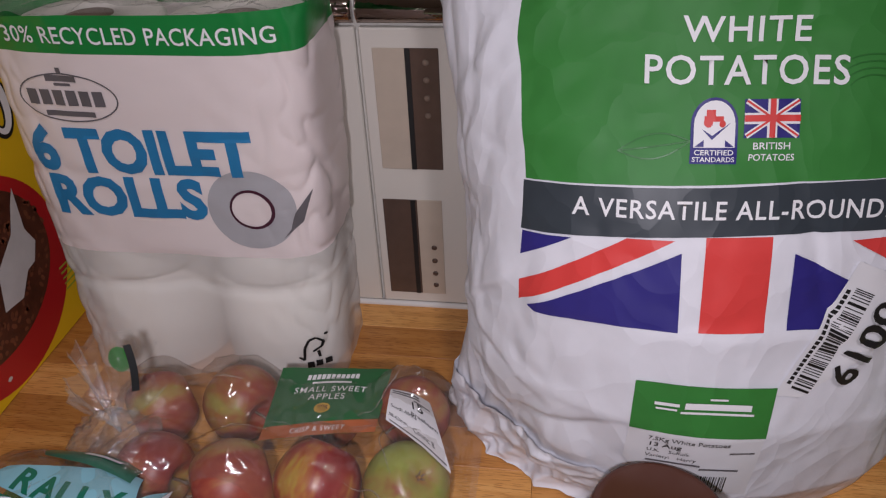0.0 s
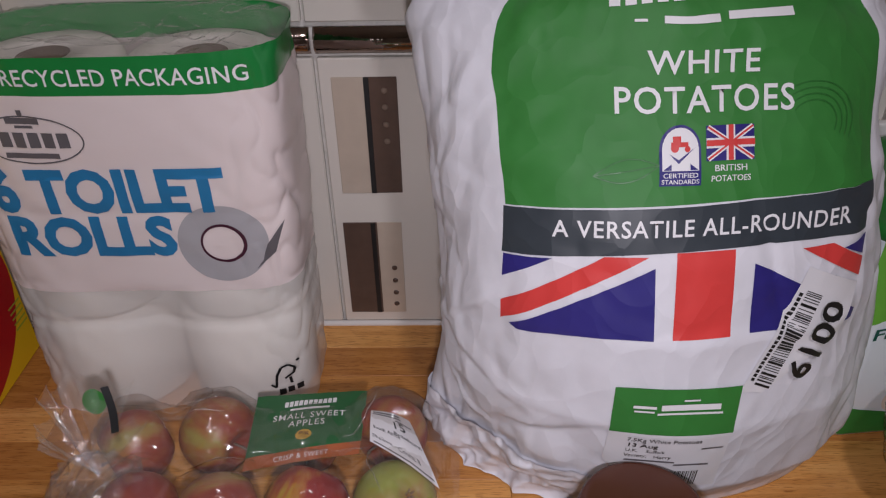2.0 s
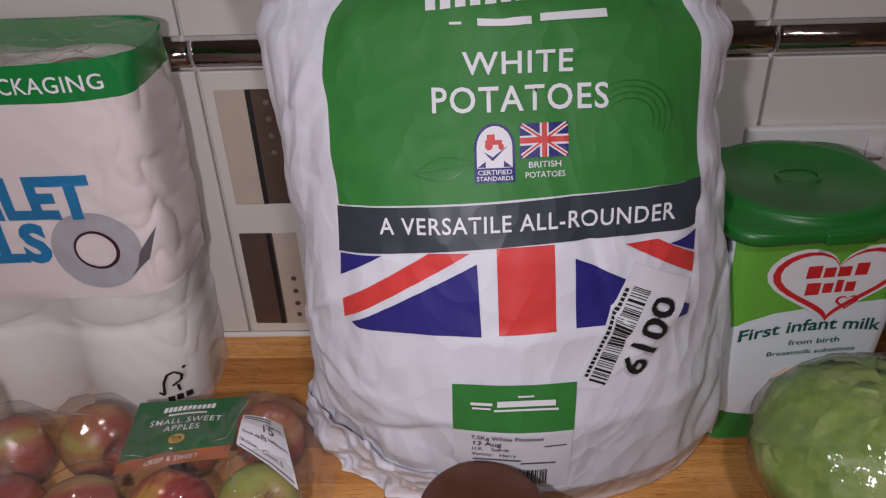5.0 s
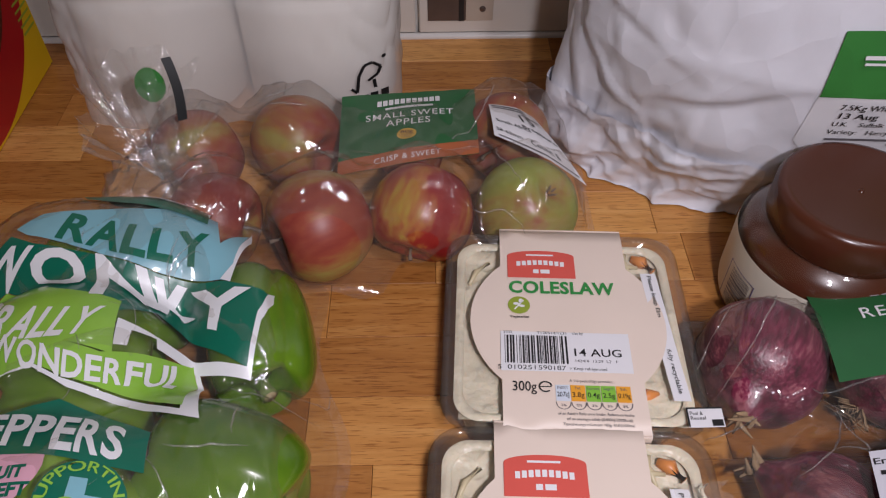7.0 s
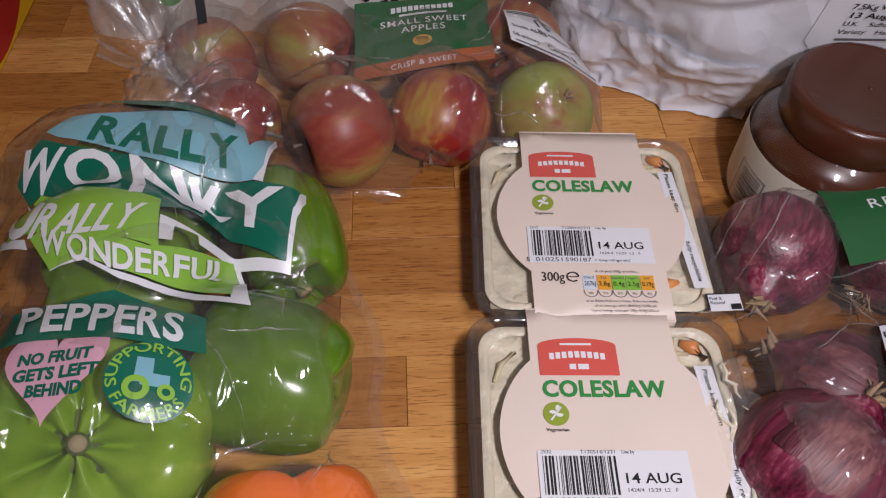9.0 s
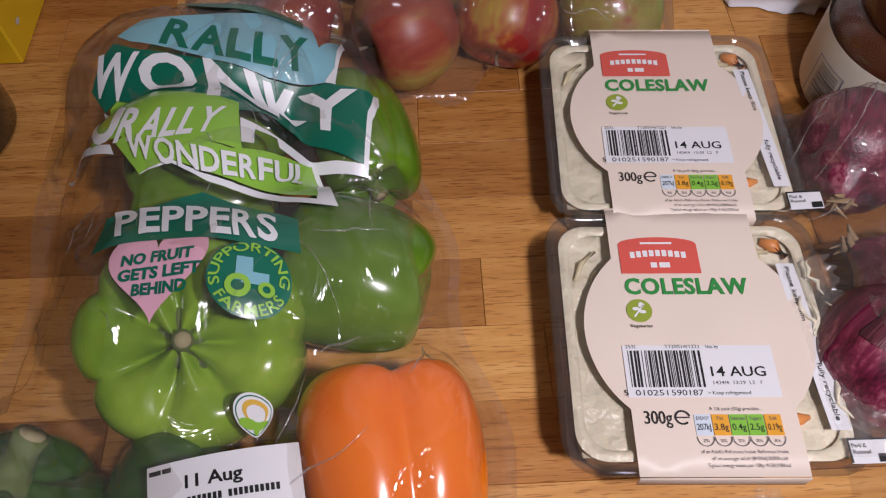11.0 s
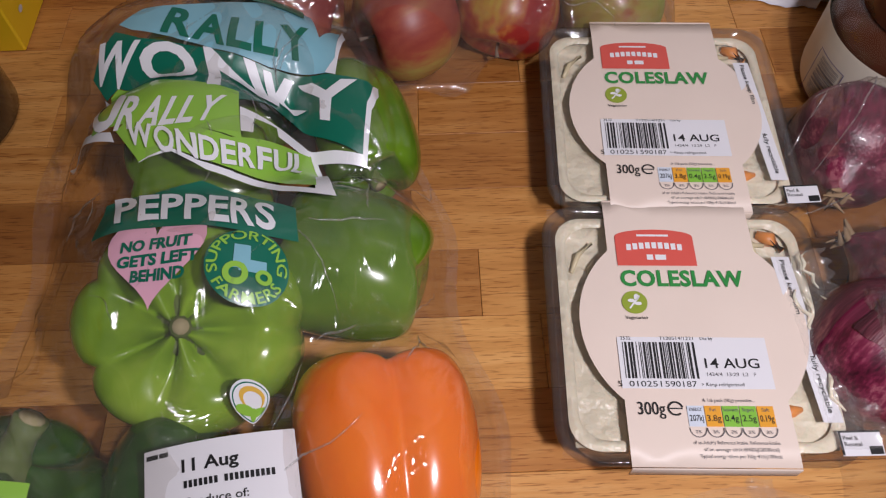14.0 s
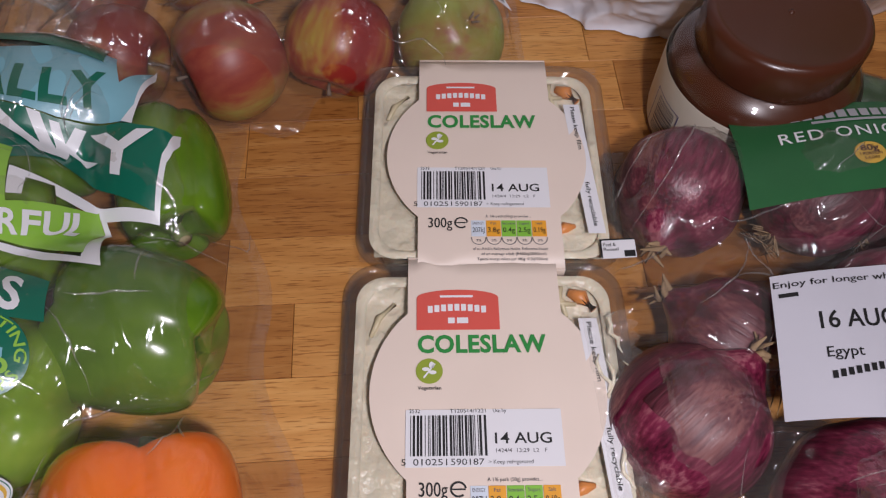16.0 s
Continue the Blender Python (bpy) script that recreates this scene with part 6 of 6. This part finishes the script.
peel = part("torn_lid_film", grid_bm(torn, 24, 80), FILM_TUFT, None, "crinkled torn lid film smeared with dressing")
peel.parent = tub_b
rnd = random.Random(14)
for k in range(5):
    u0, v0 = rnd.uniform(0.15, 0.85), rnd.uniform(0.05, 0.95)
    pts = [torn(min(1, max(0, u0 + 0.08 * math.sin(j + k))), min(1, max(0, v0 + 0.035 * (j - 3)))) + Vector((0, 0, -0.0008)) for j in range(7)]
    smear = part("dressing_smear", tube(pts, [0.0003, 0.0007, 0.0011, 0.0008, 0.0011, 0.0007, 0.0003], 6), CREAM, None, "creamy smear under the film")
    smear.parent = tub_b


# ---- chocolate spread jar ----
jar = thing("spread_jar", "glass chocolate spread jar with brown screw lid and ivory label", "jar", at=(0.227, -0.308, 0))
JC = (0.227, -0.308, 0.0)
body_p = [(0.0, 0.001), (0.043, 0.001), (0.0475, 0.005), (0.0490, 0.012), (0.0490, 0.055), (0.0482, 0.0605), (0.0450, 0.0665), (0.0395, 0.0715), (0.0350, 0.0750), (0.0340, 0.086)]
part("spread", lathe([(max(0, r - 0.0016), z + 0.0008) for r, z in body_p] + [(0.0, 0.086)], 64, JC), CHOC, jar, "dark brown chocolate spread")
part("glass", lathe(body_p, 72, JC), GLASS, jar, "clear glass body")
part("paper_label", lathe([(0.0490, 0.007), (0.0496, 0.012), (0.0496, 0.055), (0.0493, 0.0575)], 72, JC), IVORY, jar, "ivory paper label")
ridged = bmesh.new()
lid_p = [(0.0385, 0.0735), (0.0390, 0.0750), (0.0390, 0.0955), (0.0378, 0.0990), (0.0350, 0.1000), (0.0335, 0.0993), (0.0, 0.0990)]
NL = 180
rows = []
for r, z in lid_p:
    if r == 0:
        rows.append([ridged.verts.new((JC[0], JC[1], z))])
    else:
        rows.append([ridged.verts.new((JC[0] + (r + (0.0005 * (i % 2) if 0.0745 < z < 0.096 else 0)) * math.cos(2 * math.pi * i / NL), JC[1] + (r + (0.0005 * (i % 2) if 0.0745 < z < 0.096 else 0)) * math.sin(2 * math.pi * i / NL), z)) for i in range(NL)])
for a, b in zip(rows, rows[1:]):
    for i in range(NL):
        k = (i + 1) % NL
        ridged.faces.new((a[i], a[k], b[0]) if len(b) == 1 else (a[i], a[k], b[k], b[i]))
lid = part("screw_lid", ridged, LID_BROWN, jar, "brown ribbed plastic screw lid")
part("moulding_nub", lathe([(0.0, 0.0011), (0.001, 0.001), (0.0016, 0.0)], 12, (JC[0], JC[1], 0.0990)), LID_BROWN, lid)


def jar_face(u, v):
    a = -math.pi / 2 - 0.45 + u / 0.0499
    return Vector((JC[0] + 0.0499 * math.cos(a), JC[1] + 0.0499 * math.sin(a), v))


printed("label_logo", joined(poly(oval(0.004, 0.037, 0.019, 0.010, 40), oval(0.004, 0.037, 0.0182, 0.0092, 40)), bars([(-0.011 + 0.0052 * k, -0.0073 + 0.0052 * k, 0.037, 0.006) for k in range(6)] + [(-0.004, 0.010, 0.0500, 0.002)])), jar_face, DARK_GREY, jar, 0.0004, 0.004, "dark grey oval logo strokes")
printed_each("barcode_bar", barcode(-0.052, 0.010, -0.036, 0.040, 31, 60, False), jar_face, DARK_GREY, jar, 0.0004, 0.004, "grey barcode bar")
printed("label_edge", poly(rect(-0.056, 0.008, -0.0335, 0.0425), rect(-0.0555, 0.0085, -0.034, 0.042)), jar_face, NAVY, jar, 0.0004, 0.004, "thin dark outline")
jar.matrix_world = pose(0.235, -0.298, 0) @ Matrix.Diagonal((1.06, 1.06, 0.89, 1))


# ---- red onions in a bag ----
ONIONS = [(0.178, -0.367, 0.0325, (-0.45, -0.8, 0.12)), (0.186, -0.444, 0.0270, (-0.6, 0.5, 0.05)), (0.155, -0.487, 0.0340, (0.75, 0.55, 0.40)), (0.222, -0.534, 0.0420, (0.15, -0.2, 0.9)), (0.248, -0.372, 0.0310, (0.6, 0.4, 0.3)), (0.262, -0.440, 0.0320, (0.2, 0.5, 0.6)), (0.300, -0.395, 0.0300, (0.9, 0.1, 0.3))]
for x, y, r, ax in ONIONS:
    ob = thing("red_onion", "shiny purple-red onion with papery skin in the bag", "onion", "onions in the bag", (x, y, 0))
    q = Vector((0, 0, 1)).rotation_difference(Vector(ax).normalized()).to_matrix()
    c = Vector((x, y, r + 0.0015))

    def fn(u, v):
        ph, th = math.pi * v, 2 * math.pi * u
        rr = r * (math.sin(ph) ** 0.8) * (1 + 0.015 * math.cos(9 * th) + 0.03 * math.cos(2 * th + x * 90))
        zz = 0.93 * r * math.cos(ph) + 0.34 * r * math.exp(-(ph / 0.22) ** 2) - 0.05 * r * math.exp(-((math.pi - ph) / 0.2) ** 2)
        return Vector((rr * math.cos(th), rr * math.sin(th), zz))
    part_at("skin", grid_bm(fn, 64, 36, True), ONION_SKIN, ob, c, q)
    rnd = random.Random(int(x * 1e4))
    for k in range(2):
        a0, lo, hi = rnd.uniform(0, 6.28), rnd.uniform(0.10, 0.25), rnd.uniform(0.55, 0.85)

        def flake(u, v):
            rough_edge = 0.10 * rag((u * 3, v * 3, a0), 1.5)
            p = fn((a0 + (1.1 + 0.5 * k) * (u - 0.5) * (1 + rough_edge)) / (2 * math.pi), lo + (hi - lo) * v * (1 + rough_edge))
            return p * (1.012 + 0.035 * abs(2 * u - 1) ** 4 * (0.6 + rag((u, v * 2, k), 2)))
        part_at("loose_skin", grid_bm(flake, 16, 18), ONION_PAPER, ob, c, q, "dry papery outer skin")
    part("dry_neck", joined(*[tube([c + q @ Vector((0.002 * math.cos(k), 0.002 * math.sin(k), 1.15 * r)), c + q @ Vector((0.004 * math.cos(k * 1.3), 0.004 * math.sin(k * 1.3), 1.28 * r)), c + q @ Vector((0.008 * math.cos(k * 1.7), 0.008 * math.sin(k * 1.7), 1.36 * r + rnd.uniform(0, 0.004)))], [0.002, 0.0016, 0.0004], 5) for k in range(7)]), ROOTS, ob, "dry straw-coloured neck")
    part("roots", joined(*[tube([c + q @ Vector((0.003 * math.cos(k), 0.003 * math.sin(k), -0.9 * r)), c + q @ Vector((rnd.uniform(-0.009, 0.009), rnd.uniform(-0.009, 0.009), -1.06 * r))], [0.0006, 0.0003], 4) for k in range(14)] + [tube([c + q @ Vector((rnd.uniform(-0.003, 0.003), rnd.uniform(-0.003, 0.003), -0.92 * r)), c + q @ Vector((rnd.uniform(-0.010, 0.010), rnd.uniform(-0.010, 0.010), -1.12 * r)), c + q @ Vector((rnd.uniform(-0.016, 0.016), rnd.uniform(-0.016, 0.016), -1.12 * r - rnd.uniform(0, 0.006)))], [0.0006, 0.0005, 0.0002], 4) for k in range(18)]), ROOTS, ob, "dry root hairs")
OHEAP = [(x, y, r, r, 2 * r) for x, y, r, a in ONIONS]


def onion_film(x, y):
    flat = 0.046 * max(0.0, min(1.0, (x - 0.124) / 0.04, (0.348 - x) / 0.04, (y + 0.575) / 0.04, (-0.326 - y) / 0.03)) ** 0.6
    z = (domes(x, y, OHEAP, 1.2, 0.0) ** 6 + flat ** 6) ** (1 / 6) + 0.003
    e = min(1, max(0, min((x - 0.128) / 0.012, (0.345 - x) / 0.015, (y + 0.57) / 0.02, (-0.330 - y) / 0.012)))
    z += e * (0.0025 * rag((x, y, 0), 28) + 0.005 * (1 - abs(rag((x * 0.5 + y * 0.9, y * 0.6 - x * 0.3, 6), 34))) ** 7 + 0.002 * (1 - abs(rag((x - y, y, 3), 70))) ** 4)
    return Vector((x, y, max(0.0015, z * (0.1 + 0.9 * e ** 0.6))))


obag = thing("onion_bag", "clear crinkled plastic bag round red onions", "vegetable bag", at=(0.22, -0.44, 0))
part("film", grid_bm(lambda u, v: onion_film(0.122 + 0.228 * u + 0.010 * math.sin(9 * v) * (1 - u), -0.575 + 0.250 * v), 130, 140), FILM, obag, "clear film")
folds(onion_film, 0.135, 0.335, -0.56, -0.34, 34, 7, obag, (0.02, 0.08), 0.5)
olab = thing("onion_label", "bottle green card label on the onion bag", "label", at=(0.27, -0.36, 0.05))


def olface(u, v):
    p = Vector((0.197, -0.397)).lerp(Vector((0.314, -0.388)), u).lerp(Vector((0.206, -0.333)).lerp(Vector((0.325, -0.329)), u), v)
    return Vector((p.x, p.y, 0.0615 + 0.007 * math.sin(math.pi * u) - 0.012 * v * v))


part("card", grid_bm(olface, 30, 18), LABEL_GREEN, olab, "bottle green card")
printed("lettering", words("RED ONIONS", 0.17, 0.80, 0.55, 0.12, 0.006, 1.2), olface, WHITE, olab, 0.0005, 0.05, "white capital letters")
printed("logo_stroke", bars([(0.24 + 0.05 * k, 0.278 + 0.05 * k, 0.84, 0.10) for k in range(11)] + [(0.32, 0.70, 0.75, 0.03)]), olface, GREY_INK, olab, 0.0005, 0.05, "pale logo strokes")
printed("badge", poly(oval(0.51, 0.35, 0.066, 0.115)), olface, GOLD, olab, 0.0005, 0.05, "mustard round badge")
printed("badge_print", joined(words("80g", 0.472, 0.548, 0.365, 0.060, 0.01), words("1 PORTION", 0.464, 0.556, 0.318, 0.030, 0.004), words("5 A DAY", 0.478, 0.542, 0.275, 0.030, 0.004)), olface, PLUM, olab, 0.0009, 0, "dark small print")
odate = thing("onion_date_label", "white paper date label on the onion bag", "label", at=(0.25, -0.45, 0.05))


def odface(u, v):
    p = Vector((0.183, -0.497)).lerp(Vector((0.270, -0.502)), u).lerp(Vector((0.194, -0.434)).lerp(Vector((0.284, -0.430)), u), v)
    return Vector((p.x, p.y, 0.0695 - 0.02 * (u - 0.5) ** 2 + 0.0015 * math.sin(5 * u + 2 * v)))


part("paper", grid_bm(odface, 30, 22), LABEL_DULL, odate, "white paper")
printed("lettering", joined(words("16 AUG", 0.20, 0.57, 0.58, 0.12, 0.01), words("Egypt", 0.21, 0.38, 0.385, 0.07, 0.004), words("Enjoy for longer when kept in", 0.01, 0.86, 0.90, 0.045, 0.006)), odface, BLACK, odate, 0.0004, 0.1, "black small print")
printed("small_print", bars([(0.22 + 0.036 * k, 0.244 + 0.036 * k, 0.27 + 0.008 * k, 0.05) for k in range(12)] + [(0.03, 0.12, 0.84, 0.03)]), odface, BLACK, odate, 0.0004, 0.1, "plain strokes of digits")


# ---- cucumber ----
cuke = thing("cucumber", "dark green cucumber in shrink film on the worktop", "cucumber", at=(0.39, -0.35, 0))
cp = [Vector((0.277 + 0.235 * t, -0.287 - 0.128 * t - 0.012 * math.sin(math.pi * t), 0.0225)) for t in [k / 30 for k in range(31)]]
part("skin", tube(cp, [0.0205 * min(1, 0.25 + math.sin(math.pi * (0.02 + 0.96 * k / 30)) ** 0.35 * 0.78) for k in range(31)], 32), CUKE, cuke)
part("shrink_film", tube(cp, [0.0212 * min(1, 0.27 + math.sin(math.pi * (0.02 + 0.96 * k / 30)) ** 0.35 * 0.78) for k in range(31)], 32), FILM, cuke, "clear shrink film")

# ---- lettuce ----
head = thing("lettuce", "pale green iceberg lettuce in clear film", "lettuce", at=(0.512, -0.232, 0))
LC = Vector((0.517, -0.232, 0.062))


def leafy(th, ph, k):
    d = Vector((math.sin(ph) * math.cos(th), math.sin(ph) * math.sin(th), math.cos(ph)))
    w = 1 + 0.05 * rag(d, 2.2, k) + 0.035 * (1 - abs(rag(d, 4, k))) ** 4 + 0.012 * rag(d, 14, k)
    return LC + Vector((d.x * 0.078, d.y * 0.074, d.z * 0.0605)) * w


part("heart_leaves", grid_bm(lambda u, v: leafy(2 * math.pi * u, math.pi * v, 1), 110, 70, True), LETTUCE, head, doubles=1e-6)
for k in range(5):
    a0 = 1.3 * k + 3.4

    def leaf_sheet(u, v):
        a, b = a0 + 1.5 * (u - 0.5) * (0.5 + math.sin(math.pi * min(0.9, v))), 0.15 + 1.5 * v
        p = leafy(a, b, 2 + k)
        return LC + (p - LC) * (1.035 + 0.03 * abs(2 * u - 1) ** 3 * (1 + rag((u * 4, v * 4, k), 2)))
    part("outer_leaf", grid_bm(leaf_sheet, 26, 26), LETTUCE, head, "loose outer leaf")
part("film", grid_bm(lambda u, v: LC + (leafy(2 * math.pi * u, math.pi * v * 0.98, 9) - LC) * 1.07 + Vector((0, 0, 0.0045)), 90, 60, True), FILM, head, "clear film", doubles=1e-6)

# ---- infant milk pack ----
milk = thing("infant_milk_pack", "white and green infant milk carton with a green hinged plastic lid", "milk powder")
part("carton", loft([rrect(0.060, 0.058, 0.014, 0.0008), rrect(0.0615, 0.0595, 0.014, 0.006), rrect(0.0640, 0.0615, 0.015, 0.150), rrect(0.0650, 0.0625, 0.015, 0.188)], True, True), ICE_PRINT, milk, "pale printed carton")
lidp = part("hinged_lid", loft([rrect(0.0670, 0.0645, 0.018, 0.1815), rrect(0.0705, 0.0680, 0.022, 0.1820), rrect(0.0722, 0.0697, 0.027, 0.1850), rrect(0.0720, 0.0695, 0.028, 0.1895), rrect(0.0700, 0.0675, 0.028, 0.1915), rrect(0.0672, 0.0650, 0.034, 0.1917), rrect(0.0655, 0.0635, 0.0600, 0.1920), rrect(0.0650, 0.0632, 0.0631, 0.1958), rrect(0.0636, 0.0616, 0.0615, 0.1975), rrect(0.0560, 0.0545, 0.0544, 0.1978), rrect(0.0552, 0.0537, 0.0536, 0.1970), rrect(0.0220, 0.0215, 0.0214, 0.1972), rrect(0.0200, 0.0200, 0.0199, 0.1965)], False, True), TUB_GREEN, milk, "green hinged plastic lid with a raised disc")
part("lid_clip", box_bm((-0.012, -0.0715, 0.1815), (0.022, -0.0685, 0.1895), 0.001, 2), TUB_GREEN, lidp)
part("lid_thumbprint", loft([rrect(0.016, 0.012, 0.0119, 0.1977), rrect(0.015, 0.011, 0.0109, 0.1983), rrect(0.0135, 0.0095, 0.0094, 0.1977)]), TUB_GREEN, lidp)


def milk_face(u, v):
    v += 0.013 * min(1.0, max(0.0, (v - 0.03) / 0.03))
    k = np.interp(v, (0, 0.15, 0.178), (0.0595, 0.0615, 0.0625))
    w = np.interp(v, (0, 0.15, 0.178), (0.0610, 0.0640, 0.0650))
    e = max(0, abs(u) - (w - 0.014))
    return Vector((u, -float(k) + 0.014 - math.sqrt(max(0, 0.014 ** 2 - e * e)), v))


printed("green_sweep", poly([(-0.0615, 0.095), (-0.050, 0.104), (-0.030, 0.110), (0.0, 0.113), (0.062, 0.116), (0.064, 0.1725), (-0.064, 0.1725)]), milk_face, LEAF_PRINT, milk, 0.0004, 0.006, "spring green printed sweep")
printed("green_foot", poly([(-0.061, 0.004), (0.061, 0.004), (0.061, 0.016), (0.02, 0.020), (-0.02, 0.026), (-0.061, 0.034)]), milk_face, GREEN_INK, milk, 0.0004, 0.006, "green printed foot")
printed("heart_white", poly(heart(0.008, 0.135, 0.050, 0.034)), milk_face, WHITE, milk, 0.0007, 0.006, "white heart logo shape")
printed("heart_outline", poly(heart(0.008, 0.135, 0.046, 0.0310), heart(0.008, 0.1355, 0.0405, 0.0270)), milk_face, HEART_RED, milk, 0.0011, 0.006, "red heart outline")
printed("logo_stroke", bars([(-0.014, -0.004, 0.143, 0.010), (-0.002, 0.006, 0.142, 0.008), (0.008, 0.017, 0.142, 0.008), (0.020, 0.029, 0.143, 0.010), (-0.012, -0.002, 0.129, 0.010), (0.0, 0.007, 0.129, 0.008), (0.009, 0.014, 0.130, 0.010), (0.016, 0.023, 0.129, 0.008)]), milk_face, HEART_RED, milk, 0.0011, 0.006, "red logo strokes")
printed("heart_small", poly(heart(0.020, 0.1165, 0.0085, 0.0062), heart(0.020, 0.1167, 0.0062, 0.0044)), milk_face, HEART_RED, milk, 0.0014, 0.006, "small red heart")
printed("lettering", bent(words("First infant milk", -0.052, 0.052, 0, 0.0100, 0.018), lambda u, v: (u, v + 0.086 + 0.007 * math.cos((u - 0.004) * 26))), milk_face, PETROL, milk, 0.0008, 0.006, "petrol green lettering")
printed("lettering", joined(words("from birth", -0.014, 0.024, 0.0805, 0.0045, 0.012), words("Breastmilk substitute", -0.028, 0.038, 0.0715, 0.0040, 0.008)), milk_face, PETROL, milk, 0.0008, 0.006, "petrol green lettering")
printed("stage_badge", poly(oval(0.056, 0.122, 0.009, 0.010)), milk_face, GREEN_INK, milk, 0.0012, 0.004, "green stage badge")
printed("lettering", words("1", 0.0530, 0.0575, 0.1155, 0.0120, 0.02), milk_face, WHITE, milk, 0.0016, 0.004, "white digit")
printed("picture_cloud", joined(poly(oval(-0.006, 0.048, 0.017, 0.012)), poly(oval(-0.005, 0.036, 0.020, 0.012))), milk_face, SLEEVE, milk, 0.0008, 0.006, "plain peach shape")
printed("side_print", bars([(-0.0035, 0.0035, 0.05 + 0.008 * k, 0.004) for k in range(12)]), lambda u, v: Vector((-0.0645 - 0.0002, 0.02 - u, v)), DARK_GREY, milk, 0.0004, 0, "plain strokes of small print")
milk.matrix_world = pose(0.484, -0.090, 0, 0, 0, 6) @ Matrix.Diagonal((1.08, 1.05, 1.10, 1))

# ---- jar behind the lettuce ----
pot = thing("sauce_jar", "small glass jar of brown sauce with a white and green label", "jar", at=(0.632, -0.105, 0))
PC = (0.632, -0.105, 0)
part("contents", lathe([(0, 0.002), (0.036, 0.002), (0.0385, 0.008), (0.0385, 0.110), (0.030, 0.125), (0.0, 0.126)], 48, PC), CARD_CORE, pot, "brown grainy contents")
part("glass", lathe([(0, 0.001), (0.037, 0.001), (0.040, 0.008), (0.040, 0.112), (0.031, 0.128), (0.031, 0.140)], 48, PC), GLASS, pot, "clear glass")
part("paper_label", lathe([(0.0404, 0.060), (0.0404, 0.118), (0.038, 0.123)], 48, PC), WHITE, pot, "white label")
part("screw_lid", lathe([(0.033, 0.136), (0.034, 0.137), (0.034, 0.152), (0.032, 0.154), (0.0, 0.154)], 48, PC), WHITE, pot, "white screw lid")


def pot_face(u, v):
    a = -math.pi / 2 - 0.55 + u / 0.0407
    return Vector((PC[0] + 0.0407 * math.cos(a), PC[1] + 0.0407 * math.sin(a), v))


printed("label_print", joined(bars([(-0.010, -0.004, 0.092, 0.026), (-0.004, 0.004, 0.100, 0.010)]), poly([(-0.024, 0.104), (-0.010, 0.118), (-0.024, 0.118)])), pot_face, FOREST, pot, 0.0003, 0.004, "green label print")
printed("lettering", words("VEGAN", -0.012, 0.006, 0.069, 0.006, 0.01), pot_face, BLACK, pot, 0.0003, 0.004, "black capital letters")

# ---- black lidded jar beside the cereal ----
dark = thing("black_jar", "glossy black jar with a stepped lid on the worktop", "jar", at=(-0.335, -0.302, 0))
part("body", lathe([(0, 0.001), (0.040, 0.001), (0.0435, 0.005), (0.0435, 0.045), (0.041, 0.050), (0.0, 0.051)], 56, (-0.335, -0.302, 0)), PLASTIC_BLACK, dark)
part("lid", lathe([(0.0435, 0.0445), (0.0445, 0.046), (0.0445, 0.056), (0.042, 0.059), (0.034, 0.0592), (0.033, 0.0575), (0.0, 0.0575)], 56, (-0.335, -0.302, 0)), PLASTIC_BLACK, dark, "stepped black lid")

# ---- film packet at the front of the worktop ----
packet = thing("film_packet", "crumpled clear plastic packet end on the worktop", "packet", at=(0.09, -0.565, 0))
part("film", grid_bm(lambda u, v: Vector((0.045 + 0.085 * u, -0.590 + (0.046 + 0.010 * math.sin(3 * u)) * v, 0.0018 + 0.012 * (1 - v) + 0.004 * abs(rag((u, v, 0), 9)))), 40, 26), FILM_TUFT, packet, "clear film")
part("tab", grid_bm(lambda u, v: Vector((0.090 + 0.012 * u + 0.002 * math.sin(5 * v), -0.552 + 0.018 * v, 0.006 + 0.010 * v + 0.002 * math.sin(6 * u))), 12, 12), FILM_TUFT, packet, "folded film tab")

# ---- staves of the worktop ----
rnd = random.Random(8)
SWD = 0.0402
stave_mesh = {}
row, y = 0, -0.0005
while y - SWD > -0.602:
    x = -0.62 - rnd.uniform(0, 0.3)
    while x < 0.95:
        n = rnd.choice((0.16, 0.22, 0.28, 0.36))
        if n not in stave_mesh:
            ob = part("stave", box_bm((0.00012, -SWD + 0.00012, -0.0035), (n - 0.00012, -0.00012, 0), 0.00025, 1), WOOD, worktop, smooth=False)
            stave_mesh[n] = ob.data
        else:
            ob = new("stave", stave_mesh[n])
            ob.parent = worktop
        ob.location = (x, y, 0)
        x += n
    y -= SWD
    row += 1
